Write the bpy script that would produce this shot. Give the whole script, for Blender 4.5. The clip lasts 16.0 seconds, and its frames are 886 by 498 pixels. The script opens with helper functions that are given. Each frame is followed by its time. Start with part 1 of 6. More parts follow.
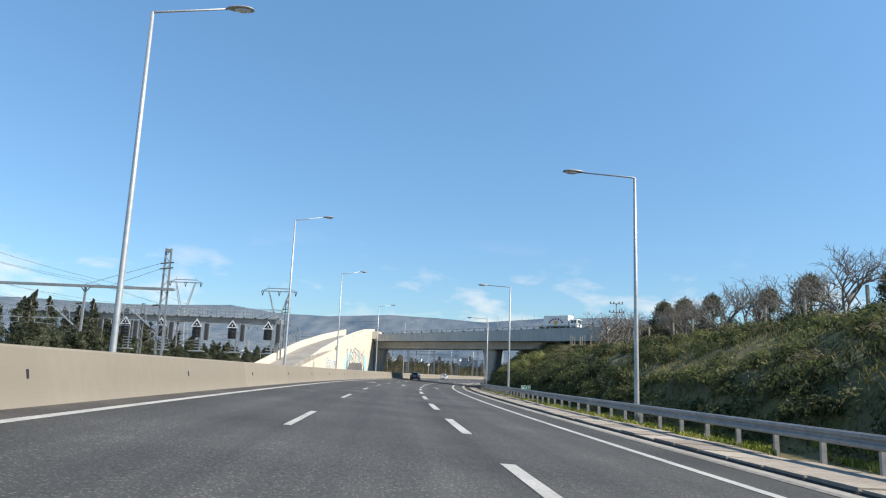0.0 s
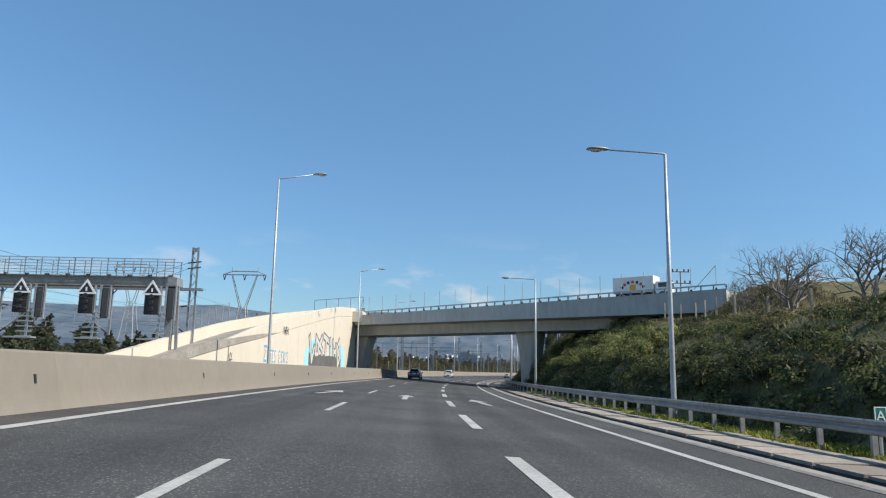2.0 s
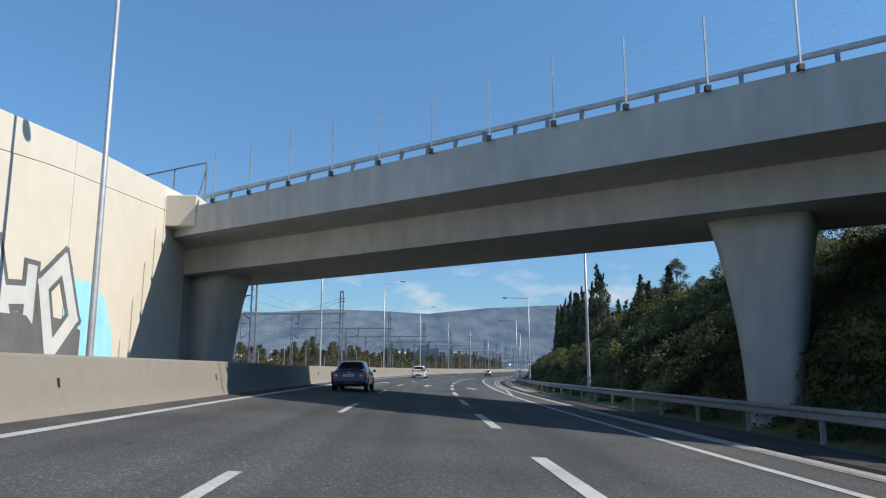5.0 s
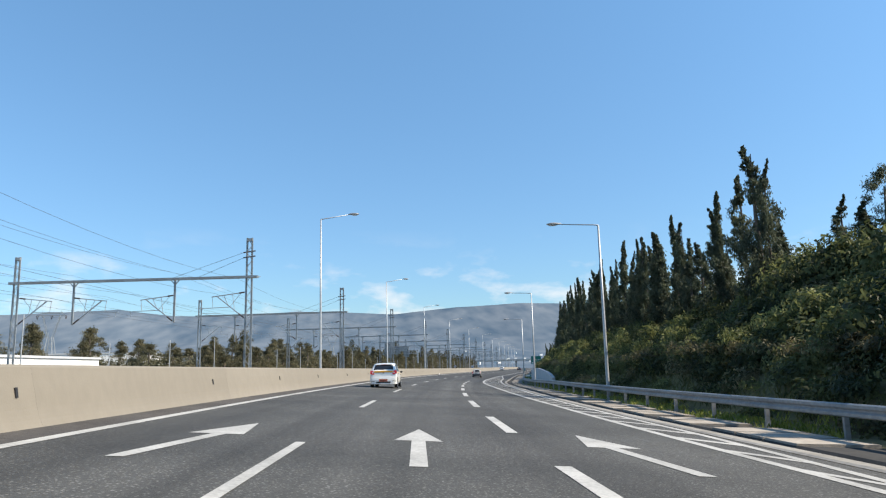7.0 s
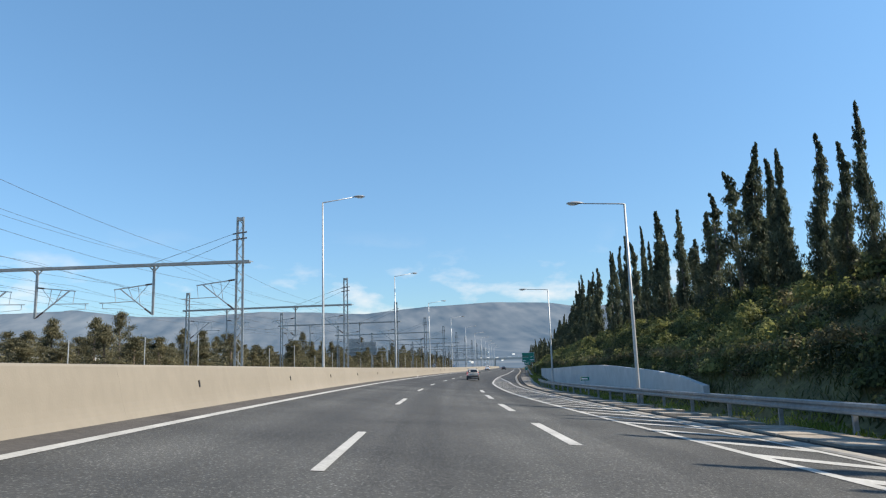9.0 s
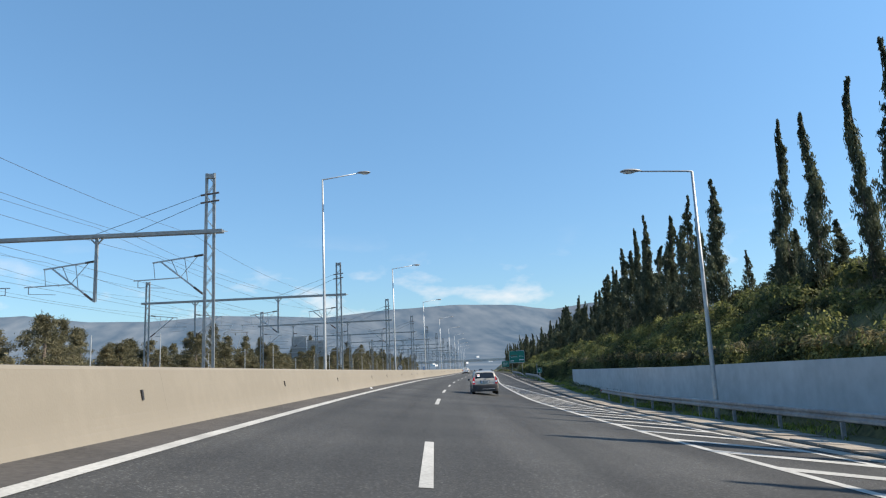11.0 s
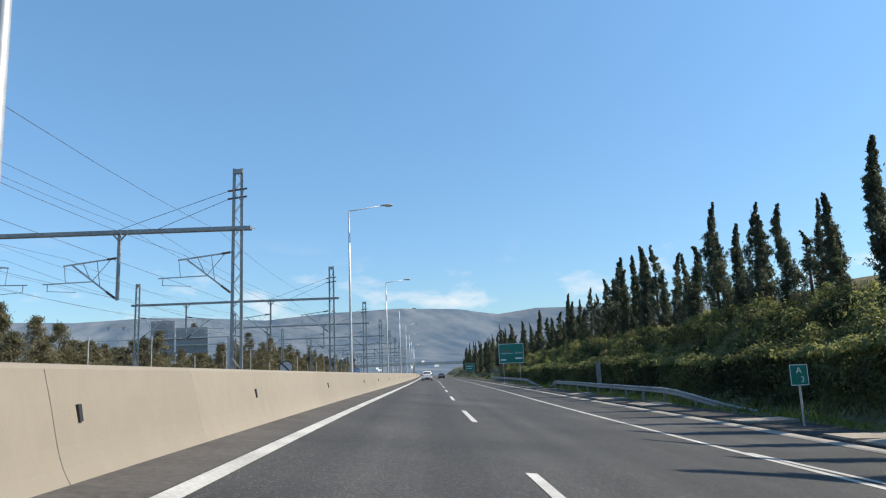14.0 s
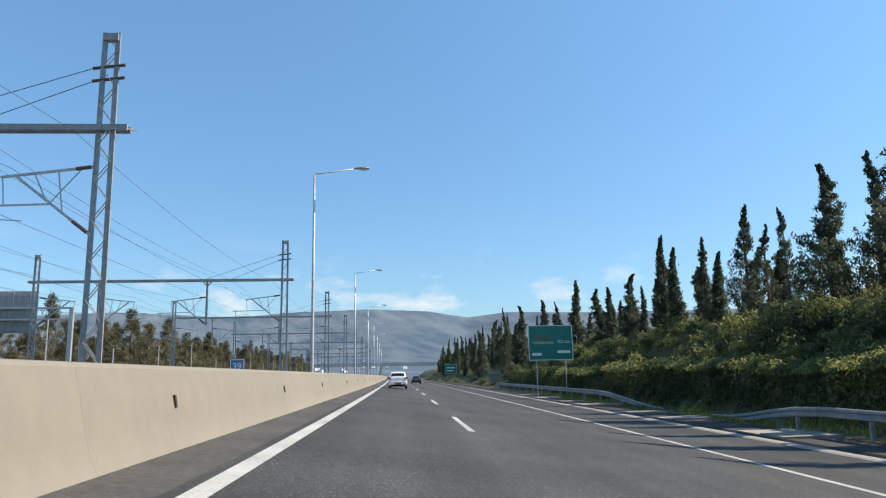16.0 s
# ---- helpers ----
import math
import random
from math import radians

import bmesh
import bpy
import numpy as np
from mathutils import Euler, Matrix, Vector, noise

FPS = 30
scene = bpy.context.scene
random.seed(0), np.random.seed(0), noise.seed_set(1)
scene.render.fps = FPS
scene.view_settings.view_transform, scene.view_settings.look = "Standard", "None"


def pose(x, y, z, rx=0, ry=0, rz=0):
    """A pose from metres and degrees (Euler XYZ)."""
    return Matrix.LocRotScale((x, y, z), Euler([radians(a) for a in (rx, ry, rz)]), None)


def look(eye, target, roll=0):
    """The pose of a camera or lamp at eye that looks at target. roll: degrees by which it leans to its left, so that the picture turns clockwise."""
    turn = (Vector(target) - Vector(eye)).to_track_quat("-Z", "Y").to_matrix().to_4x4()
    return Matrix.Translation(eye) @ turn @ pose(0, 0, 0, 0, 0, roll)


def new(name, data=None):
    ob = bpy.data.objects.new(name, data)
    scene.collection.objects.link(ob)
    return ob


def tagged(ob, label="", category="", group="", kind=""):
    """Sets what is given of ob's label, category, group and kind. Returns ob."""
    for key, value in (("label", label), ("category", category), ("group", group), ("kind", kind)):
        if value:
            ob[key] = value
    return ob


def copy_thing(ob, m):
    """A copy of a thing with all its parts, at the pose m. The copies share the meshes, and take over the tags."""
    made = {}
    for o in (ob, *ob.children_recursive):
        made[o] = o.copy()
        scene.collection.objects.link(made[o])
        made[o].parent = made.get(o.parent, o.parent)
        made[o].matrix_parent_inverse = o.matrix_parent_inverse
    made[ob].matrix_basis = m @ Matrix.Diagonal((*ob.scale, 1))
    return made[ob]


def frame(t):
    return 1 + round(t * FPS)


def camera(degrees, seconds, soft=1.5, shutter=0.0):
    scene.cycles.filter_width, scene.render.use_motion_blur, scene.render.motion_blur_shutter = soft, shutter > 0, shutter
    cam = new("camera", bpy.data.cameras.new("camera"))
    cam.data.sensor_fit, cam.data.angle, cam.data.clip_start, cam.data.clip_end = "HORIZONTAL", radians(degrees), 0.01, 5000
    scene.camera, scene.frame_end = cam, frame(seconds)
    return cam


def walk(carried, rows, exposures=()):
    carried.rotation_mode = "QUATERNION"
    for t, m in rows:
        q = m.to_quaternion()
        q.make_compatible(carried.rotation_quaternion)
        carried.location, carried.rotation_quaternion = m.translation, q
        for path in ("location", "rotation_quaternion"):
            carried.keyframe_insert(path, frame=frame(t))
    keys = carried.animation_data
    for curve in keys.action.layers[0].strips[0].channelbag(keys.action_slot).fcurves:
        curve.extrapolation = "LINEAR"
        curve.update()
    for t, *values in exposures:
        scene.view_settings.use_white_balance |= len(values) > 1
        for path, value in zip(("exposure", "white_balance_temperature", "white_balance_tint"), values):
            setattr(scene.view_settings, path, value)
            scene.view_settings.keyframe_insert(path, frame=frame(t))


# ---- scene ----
cam = camera(64.02, 16.0, soft=1.2)
PATH = [
    (0.0, (-0.562, -9.422, 0.912), (-0.788, 10.267, 4.417), 2.21),
    (0.5, (-1.416, 1.200, 0.908), (-1.648, 20.894, 4.383), 2.09),
    (1.0, (-2.291, 11.942, 0.909), (-2.456, 31.642, 4.358), 1.81),
    (1.5, (-2.917, 22.735, 0.902), (-3.011, 42.438, 4.333), 1.40),
    (2.0, (-3.594, 33.439, 0.904), (-3.513, 53.145, 4.317), 1.04),
    (2.5, (-4.104, 43.981, 0.904), (-3.842, 63.691, 4.291), 0.84),
    (3.0, (-4.533, 54.785, 0.899), (-4.096, 74.491, 4.292), 0.81),
    (3.5, (-4.681, 65.640, 0.867), (-4.131, 85.341, 4.268), 0.72),
    (4.0, (-4.847, 76.249, 0.857), (-4.035, 95.945, 4.235), 0.51),
    (4.5, (-5.061, 87.221, 0.862), (-3.888, 106.902, 4.218), 0.30),
    (5.0, (-4.987, 98.265, 0.852), (-3.525, 117.929, 4.198), 0.04),
    (7.5, (-2.195, 153.792, 0.769), (0.456, 173.333, 4.105), -1.62),
    (8.0, (-1.223, 165.254, 0.755), (1.649, 184.767, 4.074), -1.69),
    (8.5, (-0.108, 176.956, 0.749), (2.960, 196.439, 4.066), -1.77),
    (9.0, (1.230, 188.614, 0.740), (4.479, 208.066, 4.066), -1.85),
    (9.5, (2.633, 200.542, 0.743), (6.132, 219.952, 4.064), -1.85),
    (12.0, (12.209, 261.210, 0.674), (17.038, 280.302, 4.161), -2.83),
    (12.5, (14.608, 273.092, 0.668), (19.713, 292.103, 4.205), -2.79),
    (13.0, (17.181, 284.706, 0.669), (22.533, 303.654, 4.180), -2.71),
    (13.5, (19.996, 296.813, 0.690), (25.535, 315.713, 4.168), -2.49),
    (14.0, (22.918, 309.539, 0.726), (28.689, 328.373, 4.187), -2.30),
    (14.5, (26.130, 321.948, 0.732), (32.078, 340.720, 4.232), -2.07),
    (15.0, (29.499, 334.509, 0.737), (35.623, 353.223, 4.242), -1.78),
    (15.5, (32.940, 347.015, 0.742), (39.247, 365.669, 4.242), -1.47),
    (16.0, (36.328, 359.439, 0.761), (42.864, 378.010, 4.283), -1.07),
]
walk(cam, [(t, look(eye, target, roll)) for t, eye, target, roll in PATH],
     exposures=((0.0, 0.6, 7150, 11), (1.5, 0.48, 7150, 11), (3.0, 0.05, 6500, 11), (4.5, 0.13, 6500, 11), (5.2, 0.3, 6600, 11), (7.5, 0.70, 7250, 11), (8.0, 0.60, 7250, 11), (8.5, 0.66, 7250, 11), (9.5, 0.63, 7250, 11), (16.0, 0.66, 7250, 11)))

# ---- light ----
SUN_EL, SUN_AZ = 40.0, 106.0  # degrees; azimuth clockwise from +y
world = bpy.data.worlds.new("sky")
scene.world = world
world.use_nodes = True
wn, wl = world.node_tree.nodes, world.node_tree.links
sky = wn.new("ShaderNodeTexSky")
sky.sky_type, sky.sun_disc = "NISHITA", False
sky.sun_elevation, sky.sun_rotation = radians(SUN_EL), radians(SUN_AZ)
sky.air_density, sky.dust_density, sky.ozone_density = 1.0, 0.2, 5.0
# thin fair-weather clouds low over the hills
coord = wn.new("ShaderNodeTexCoord")
squash = wn.new("ShaderNodeMapping")
squash.inputs["Scale"].default_value = (9.0, 9.0, 22.0)
puffs = wn.new("ShaderNodeTexNoise")
puffs.inputs["Scale"].default_value, puffs.inputs["Detail"].default_value, puffs.inputs["Roughness"].default_value = 1.0, 6.0, 0.55
cut = wn.new("ShaderNodeMapRange")
cut.inputs["From Min"].default_value, cut.inputs["From Max"].default_value = 0.53, 0.74
height = wn.new("ShaderNodeSeparateXYZ")
band = wn.new("ShaderNodeValToRGB")
for pos, val in ((0.0, 0.6), (0.10, 0.6), (0.135, 0.45), (0.165, 0.1), (0.195, 0.0)):
    e = band.color_ramp.elements[0] if pos == 0 else band.color_ramp.elements.new(pos)
    e.position, e.color = pos, (val, val, val, 1)
band.color_ramp.elements[-1].color = (0, 0, 0, 1)
both = wn.new("ShaderNodeMath")
both.operation = "MULTIPLY"
mixc = wn.new("ShaderNodeMix")
mixc.data_type = "RGBA"
mixc.inputs["B"].default_value = (6.3, 6.0, 6.0, 1)
tint = wn.new("ShaderNodeMix")
tint.data_type, tint.blend_type = "RGBA", "MULTIPLY"
tint.inputs["Factor"].default_value = 1.0
veil = wn.new("ShaderNodeValToRGB")
for pos, val in ((0.0, (0.53, 0.655, 0.73)), (0.16, (0.66, 0.835, 0.915)), (0.5, (0.89, 1.18, 1.21))):
    e = veil.color_ramp.elements[0] if pos == 0 else veil.color_ramp.elements.new(pos)
    e.position, e.color = pos, (*val, 1)
veil.color_ramp.elements[-1].color = (0.89, 1.18, 1.21, 1)
wl.new(coord.outputs["Generated"], squash.inputs["Vector"])
wl.new(squash.outputs[0], puffs.inputs["Vector"])
wl.new(puffs.outputs["Fac"], cut.inputs["Value"])
wl.new(coord.outputs["Generated"], height.inputs[0])
wl.new(height.outputs["Z"], band.inputs[0])
wl.new(height.outputs["Z"], veil.inputs[0])
wl.new(veil.outputs[0], tint.inputs["B"])
wl.new(cut.outputs[0], both.inputs[0])
wl.new(band.outputs[0], both.inputs[1])
wl.new(both.outputs[0], mixc.inputs["Factor"])
wl.new(sky.outputs[0], tint.inputs["A"])
wl.new(tint.outputs["Result"], mixc.inputs["A"])
wl.new(mixc.outputs["Result"], wn["Background"].inputs[0])
wn["Background"].inputs[1].default_value = 0.125
sun = new("sun", bpy.data.lights.new("sun", "SUN"))
sun.data.energy, sun.data.angle, sun.data.color = 4.9, radians(0.5), (1.0, 0.95, 0.87)
a, e = radians(SUN_AZ), radians(SUN_EL)
sun.matrix_world = look((math.sin(a) * math.cos(e) * 90, math.cos(a) * math.cos(e) * 90, math.sin(e) * 90), (0, 0, 0))


# ---- materials ----
def material(name, low, high, rough=0.8, metal=0.0, grain=8.0, patch=0.4, bump=0.0, bump_scale=40.0, randomise="", spec=0.5, stretch=(1, 1, 1), coat=0.0):
    """Two colours mixed by noise at two scales, with fine relief."""
    m = bpy.data.materials.new(name)
    m.use_nodes = True
    n, l = m.node_tree.nodes, m.node_tree.links
    bsdf = n["Principled BSDF"]
    bsdf.inputs["Roughness"].default_value, bsdf.inputs["Metallic"].default_value = rough, metal
    bsdf.inputs["Specular IOR Level"].default_value = spec
    bsdf.inputs["Coat Weight"].default_value = coat
    bsdf.inputs["Coat Roughness"].default_value = 0.06
    co = n.new("ShaderNodeTexCoord")
    mp = n.new("ShaderNodeMapping")
    mp.inputs["Scale"].default_value = stretch
    l.new(co.outputs["Object"], mp.inputs["Vector"])
    fine, wide = n.new("ShaderNodeTexNoise"), n.new("ShaderNodeTexNoise")
    fine.inputs["Scale"].default_value, fine.inputs["Detail"].default_value = grain, 5
    wide.inputs["Scale"].default_value, wide.inputs["Detail"].default_value = patch, 3
    for t in (fine, wide):
        l.new(mp.outputs[0], t.inputs["Vector"])
    add = n.new("ShaderNodeMath")
    add.operation = "ADD"
    l.new(fine.outputs["Fac"], add.inputs[0])
    l.new(wide.outputs["Fac"], add.inputs[1])
    span = n.new("ShaderNodeMapRange")
    span.inputs["From Min"].default_value, span.inputs["From Max"].default_value = 0.72, 1.28
    l.new(add.outputs[0], span.inputs["Value"])
    fac = span.outputs[0]
    if randomise:
        src = n.new("ShaderNodeObjectInfo") if randomise == "object" else n.new("ShaderNodeNewGeometry")
        more = n.new("ShaderNodeMath")
        more.operation = "MULTIPLY_ADD"
        more.inputs[1].default_value = 0.45 if randomise == "island" else 0.6
        more.use_clamp = True
        l.new(src.outputs["Random" if randomise == "object" else "Random Per Island"], more.inputs[0])
        half = n.new("ShaderNodeMath")
        half.operation = "MULTIPLY_ADD"
        half.inputs[1].default_value, half.inputs[2].default_value = (1.0, -0.22) if randomise == "island" else (0.7, -0.35)
        l.new(fac, half.inputs[0])
        l.new(half.outputs[0], more.inputs[2])
        fac = more.outputs[0]
    mix = n.new("ShaderNodeMix")
    mix.data_type = "RGBA"
    mix.inputs["A"].default_value, mix.inputs["B"].default_value = (*low, 1), (*high, 1)
    l.new(fac, mix.inputs["Factor"])
    l.new(mix.outputs["Result"], bsdf.inputs["Base Color"])
    if bump:
        rel, bm_ = n.new("ShaderNodeTexNoise"), n.new("ShaderNodeBump")
        rel.inputs["Scale"].default_value, rel.inputs["Detail"].default_value = bump_scale, 4
        bm_.inputs["Strength"].default_value, bm_.inputs["Distance"].default_value = bump, 0.02
        l.new(mp.outputs[0], rel.inputs["Vector"])
        l.new(rel.outputs["Fac"], bm_.inputs["Height"])
        l.new(bm_.outputs[0], bsdf.inputs["Normal"])
    return m


def leaf_material(name, low, high, glow=0.25):
    m = material(name, low, high, 0.6, grain=0.9, patch=0.16, randomise="island", spec=0.3)
    n, l = m.node_tree.nodes, m.node_tree.links
    b = n["Principled BSDF"]
    n["Map Range"].inputs["From Min"].default_value, n["Map Range"].inputs["From Max"].default_value = 0.84, 1.18
    tr, mx = n.new("ShaderNodeBsdfTranslucent"), n.new("ShaderNodeMixShader")
    mx.inputs[0].default_value = glow
    l.new(b.inputs["Base Color"].links[0].from_socket, tr.inputs["Color"])
    l.new(b.outputs[0], mx.inputs[1])
    l.new(tr.outputs[0], mx.inputs[2])
    l.new(mx.outputs[0], n["Material Output"].inputs["Surface"])
    return m


def glass_material(name, color, rough=0.03):
    m = bpy.data.materials.new(name)
    m.use_nodes = True
    b = m.node_tree.nodes["Principled BSDF"]
    b.inputs["Base Color"].default_value = (*color, 1)
    b.inputs["Roughness"].default_value = rough
    b.inputs["IOR"].default_value = 1.5
    b.inputs["Specular IOR Level"].default_value = 0.7
    return m


def asphalt_material(name, low, high):
    """Coarse asphalt with wheel tracks and repaired strips along the lanes, and pale stone chips."""
    m = material(name, low, high, 0.85, grain=16, patch=0.25, bump=0.6, bump_scale=70)
    n, l = m.node_tree.nodes, m.node_tree.links
    b = n["Principled BSDF"]
    lane_uv, tracks, chips, span, spot = n.new("ShaderNodeUVMap"), n.new("ShaderNodeTexNoise"), n.new("ShaderNodeTexVoronoi"), n.new("ShaderNodeMapRange"), n.new("ShaderNodeMapRange")
    lane_uv.uv_map = "lane"
    tracks.inputs["Scale"].default_value, tracks.inputs["Detail"].default_value = 0.9, 4
    chips.inputs["Scale"].default_value = 20
    span.inputs["From Min"].default_value, span.inputs["From Max"].default_value, span.inputs["To Min"].default_value, span.inputs["To Max"].default_value = 0.35, 0.65, 0.72, 1.22
    spot.inputs["From Min"].default_value, spot.inputs["From Max"].default_value, spot.inputs["To Min"].default_value, spot.inputs["To Max"].default_value = 0.07, 0.34, 3.0, 0.82
    l.new(lane_uv.outputs[0], tracks.inputs["Vector"])
    l.new(n["Mapping"].outputs[0], chips.inputs["Vector"])
    l.new(tracks.outputs["Fac"], span.inputs["Value"])
    l.new(chips.outputs["Distance"], spot.inputs["Value"])
    wear, tone = n.new("ShaderNodeMath"), n.new("ShaderNodeVectorMath")
    wear.operation, tone.operation = "MULTIPLY", "SCALE"
    l.new(span.outputs[0], wear.inputs[0])
    l.new(spot.outputs[0], wear.inputs[1])
    l.new(b.inputs["Base Color"].links[0].from_socket, tone.inputs[0])
    l.new(wear.outputs[0], tone.inputs["Scale"])
    l.new(tone.outputs[0], b.inputs["Base Color"])
    return m


ASPHALT = asphalt_material("asphalt", (0.038, 0.0385, 0.036), (0.088, 0.088, 0.082))
NEW_ASPHALT = asphalt_material("newer_asphalt", (0.026, 0.0265, 0.0255), (0.062, 0.062, 0.059))
SHOULDER = material("worn_asphalt", (0.036, 0.033, 0.030), (0.085, 0.077, 0.07), 0.9, grain=10, patch=0.5, bump=0.5, bump_scale=60)
PAINT = material("road_paint", (0.29, 0.285, 0.265), (0.49, 0.485, 0.455), 0.7, grain=18, patch=0.8, bump=0.2)
BARRIER = material("barrier_concrete", (0.192, 0.173, 0.140), (0.226, 0.204, 0.166), 0.9, grain=3.5, patch=0.3, bump=0.25, bump_scale=30, randomise="object", stretch=(1, 1, 0.7))
CREAM = material("cream_render", (0.55, 0.50, 0.405), (0.60, 0.55, 0.455), 0.9, grain=1.2, patch=0.15, bump=0.15, bump_scale=25)
CONCRETE = material("bridge_concrete", (0.34, 0.345, 0.335), (0.47, 0.475, 0.455), 0.9, grain=1.8, patch=0.2, bump=0.25, bump_scale=20, stretch=(1, 1, 0.35))
SLAB = material("slab_concrete", (0.22, 0.19, 0.155), (0.43, 0.38, 0.32), 0.95, grain=6, patch=0.6, bump=0.4, randomise="object")
KERB = material("kerb_concrete", (0.21, 0.195, 0.168), (0.34, 0.318, 0.28), 0.9, grain=6, patch=0.5, bump=0.3)
GUTTER = material("gutter_dirt", (0.02, 0.02, 0.018), (0.05, 0.045, 0.04), 0.95, grain=5)
EARTH = material("earth_grass", (0.055, 0.052, 0.02), (0.16, 0.14, 0.055), 0.95, grain=5, patch=0.4, bump=1.0, bump_scale=5)
YARD = material("yard_gravel", (0.10, 0.085, 0.06), (0.20, 0.17, 0.13), 0.95, grain=4, patch=0.1, bump=0.5, bump_scale=20)
GALV = material("galvanised_steel", (0.36, 0.38, 0.39), (0.50, 0.52, 0.53), 0.5, 0.55, grain=6, patch=0.7)
RAILSTEEL = material("guardrail_steel", (0.20, 0.205, 0.205), (0.33, 0.335, 0.335), 0.55, 0.4, grain=5, patch=0.5)
MASTSTEEL = material("mast_steel", (0.21, 0.23, 0.24), (0.34, 0.37, 0.38), 0.6, 0.4, grain=5, patch=0.6)
LAMPHEAD = material("lamp_housing", (0.24, 0.25, 0.26), (0.34, 0.35, 0.36), 0.5, 0.2)
LAMPGLASS = glass_material("lamp_glass", (0.55, 0.57, 0.58), 0.15)
WIRE = material("wire", (0.05, 0.055, 0.06), (0.09, 0.09, 0.10), 0.6, 0.3)
INSULATOR = material("insulator", (0.05, 0.035, 0.03), (0.09, 0.06, 0.05), 0.3)
WOOD = material("weathered_post", (0.22, 0.19, 0.15), (0.40, 0.36, 0.29), 0.9, grain=10)
BARK = material("bark", (0.07, 0.055, 0.045), (0.16, 0.13, 0.11), 0.95, grain=9, bump=0.6)
OLIVE = leaf_material("olive_leaf", (0.045, 0.048, 0.03), (0.15, 0.15, 0.09), 0.35)
TWIG = material("bare_twig", (0.12, 0.105, 0.09), (0.25, 0.22, 0.19), 0.9, grain=5)
CYPRESS = leaf_material("cypress_leaf", (0.048, 0.062, 0.040), (0.145, 0.162, 0.096), 0.38)
PINE = leaf_material("pine_leaf", (0.070, 0.070, 0.040), (0.20, 0.178, 0.10), 0.4)
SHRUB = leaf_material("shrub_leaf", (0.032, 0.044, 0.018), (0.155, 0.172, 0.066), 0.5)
# leaf of the dry shrubs; also paints the sunlit top of the first hedge
DRYLITLEAF = leaf_material("dry_and_sunlit_leaf", (0.075, 0.07, 0.034), (0.25, 0.215, 0.11), 0.45)
SLOPEGRASS = leaf_material("slope_grass_blade", (0.035, 0.05, 0.016), (0.17, 0.165, 0.06), 0.4)
# sunlit copy of the shrub leaf: the light is in its colour
LITSHRUB = leaf_material("sunlit_shrub_leaf", (0.08, 0.10, 0.036), (0.31, 0.315, 0.115), 0.55)
GRASSM = leaf_material("grass_blade", (0.10, 0.14, 0.02), (0.36, 0.36, 0.08), 0.35)
# the hills' blue-grey base colour has the haze of distance mixed in
HAZEHILL = material("hazed_scrub", (0.066, 0.104, 0.146), (0.156, 0.186, 0.216), 1.0, grain=0.013, patch=0.0045, spec=0.0, bump=0.0, stretch=(1, 0.25, 1))
PLAIN = material("far_plain", (0.09, 0.10, 0.06), (0.17, 0.16, 0.11), 1.0, grain=0.05, patch=0.006, spec=0.0)
WHITEWALL = material("white_plaster", (0.66, 0.66, 0.64), (0.80, 0.80, 0.78), 0.9, grain=2, patch=0.3)
GREYWALL = material("pale_concrete", (0.40, 0.42, 0.43), (0.52, 0.54, 0.55), 0.9, grain=2, patch=0.3, bump=0.2)
GREEN = material("sign_green", (0.0, 0.17, 0.12), (0.005, 0.21, 0.15), 0.5, grain=3)
SIGNWHITE = material("sign_white", (0.72, 0.74, 0.74), (0.82, 0.83, 0.83), 0.5)
SIGNBROWN = material("sign_brown", (0.14, 0.10, 0.07), (0.18, 0.13, 0.09), 0.6)
SIGNBLUE = material("sign_blue", (0.05, 0.18, 0.38), (0.07, 0.22, 0.43), 0.5)
SIGNBACK = material("sign_back", (0.26, 0.27, 0.28), (0.36, 0.37, 0.38), 0.65, 0.1, grain=2)
BLACK = material("black_plastic", (0.012, 0.012, 0.013), (0.03, 0.03, 0.032), 0.55, grain=6)
RUBBER = material("tyre_rubber", (0.010, 0.010, 0.010), (0.022, 0.022, 0.022), 0.85, grain=20)
RIM = material("wheel_rim", (0.42, 0.43, 0.44), (0.56, 0.57, 0.58), 0.35, 0.7)
CARGLASS = glass_material("car_glass", (0.012, 0.015, 0.018))
REDLENS = material("red_lens", (0.42, 0.008, 0.012), (0.60, 0.014, 0.02), 0.12, spec=0.7)
CLEARLENS = material("clear_lens", (0.62, 0.62, 0.64), (0.78, 0.78, 0.80), 0.12, spec=0.7)
CHROME = material("chrome", (0.55, 0.56, 0.58), (0.62, 0.63, 0.64), 0.12, 1.0)
BLUEPAINT = material("blue_car_paint", (0.006, 0.024, 0.085), (0.009, 0.032, 0.11), 0.3, 0.3, grain=40, coat=0.8)
WHITEPAINT = material("white_car_paint", (0.74, 0.74, 0.71), (0.80, 0.80, 0.77), 0.3, grain=3, coat=0.7)
BEIGEPAINT = material("champagne_car_paint", (0.40, 0.365, 0.305), (0.46, 0.42, 0.355), 0.34, 0.3, grain=40, coat=0.7)
DARKPAINT = material("dark_car_paint", (0.012, 0.013, 0.016), (0.022, 0.023, 0.026), 0.3, 0.2, coat=0.7)
CLADDING = material("grey_cladding", (0.035, 0.036, 0.038), (0.06, 0.061, 0.063), 0.7, grain=9)
YELLOWBAND = material("yellow_band", (0.72, 0.33, 0.02), (0.80, 0.39, 0.03), 0.4)
PLATEORANGE = material("orange_plate", (0.62, 0.13, 0.05), (0.70, 0.16, 0.07), 0.5)
STICKERRED = material("sticker_red", (0.55, 0.05, 0.04), (0.62, 0.07, 0.05), 0.6)
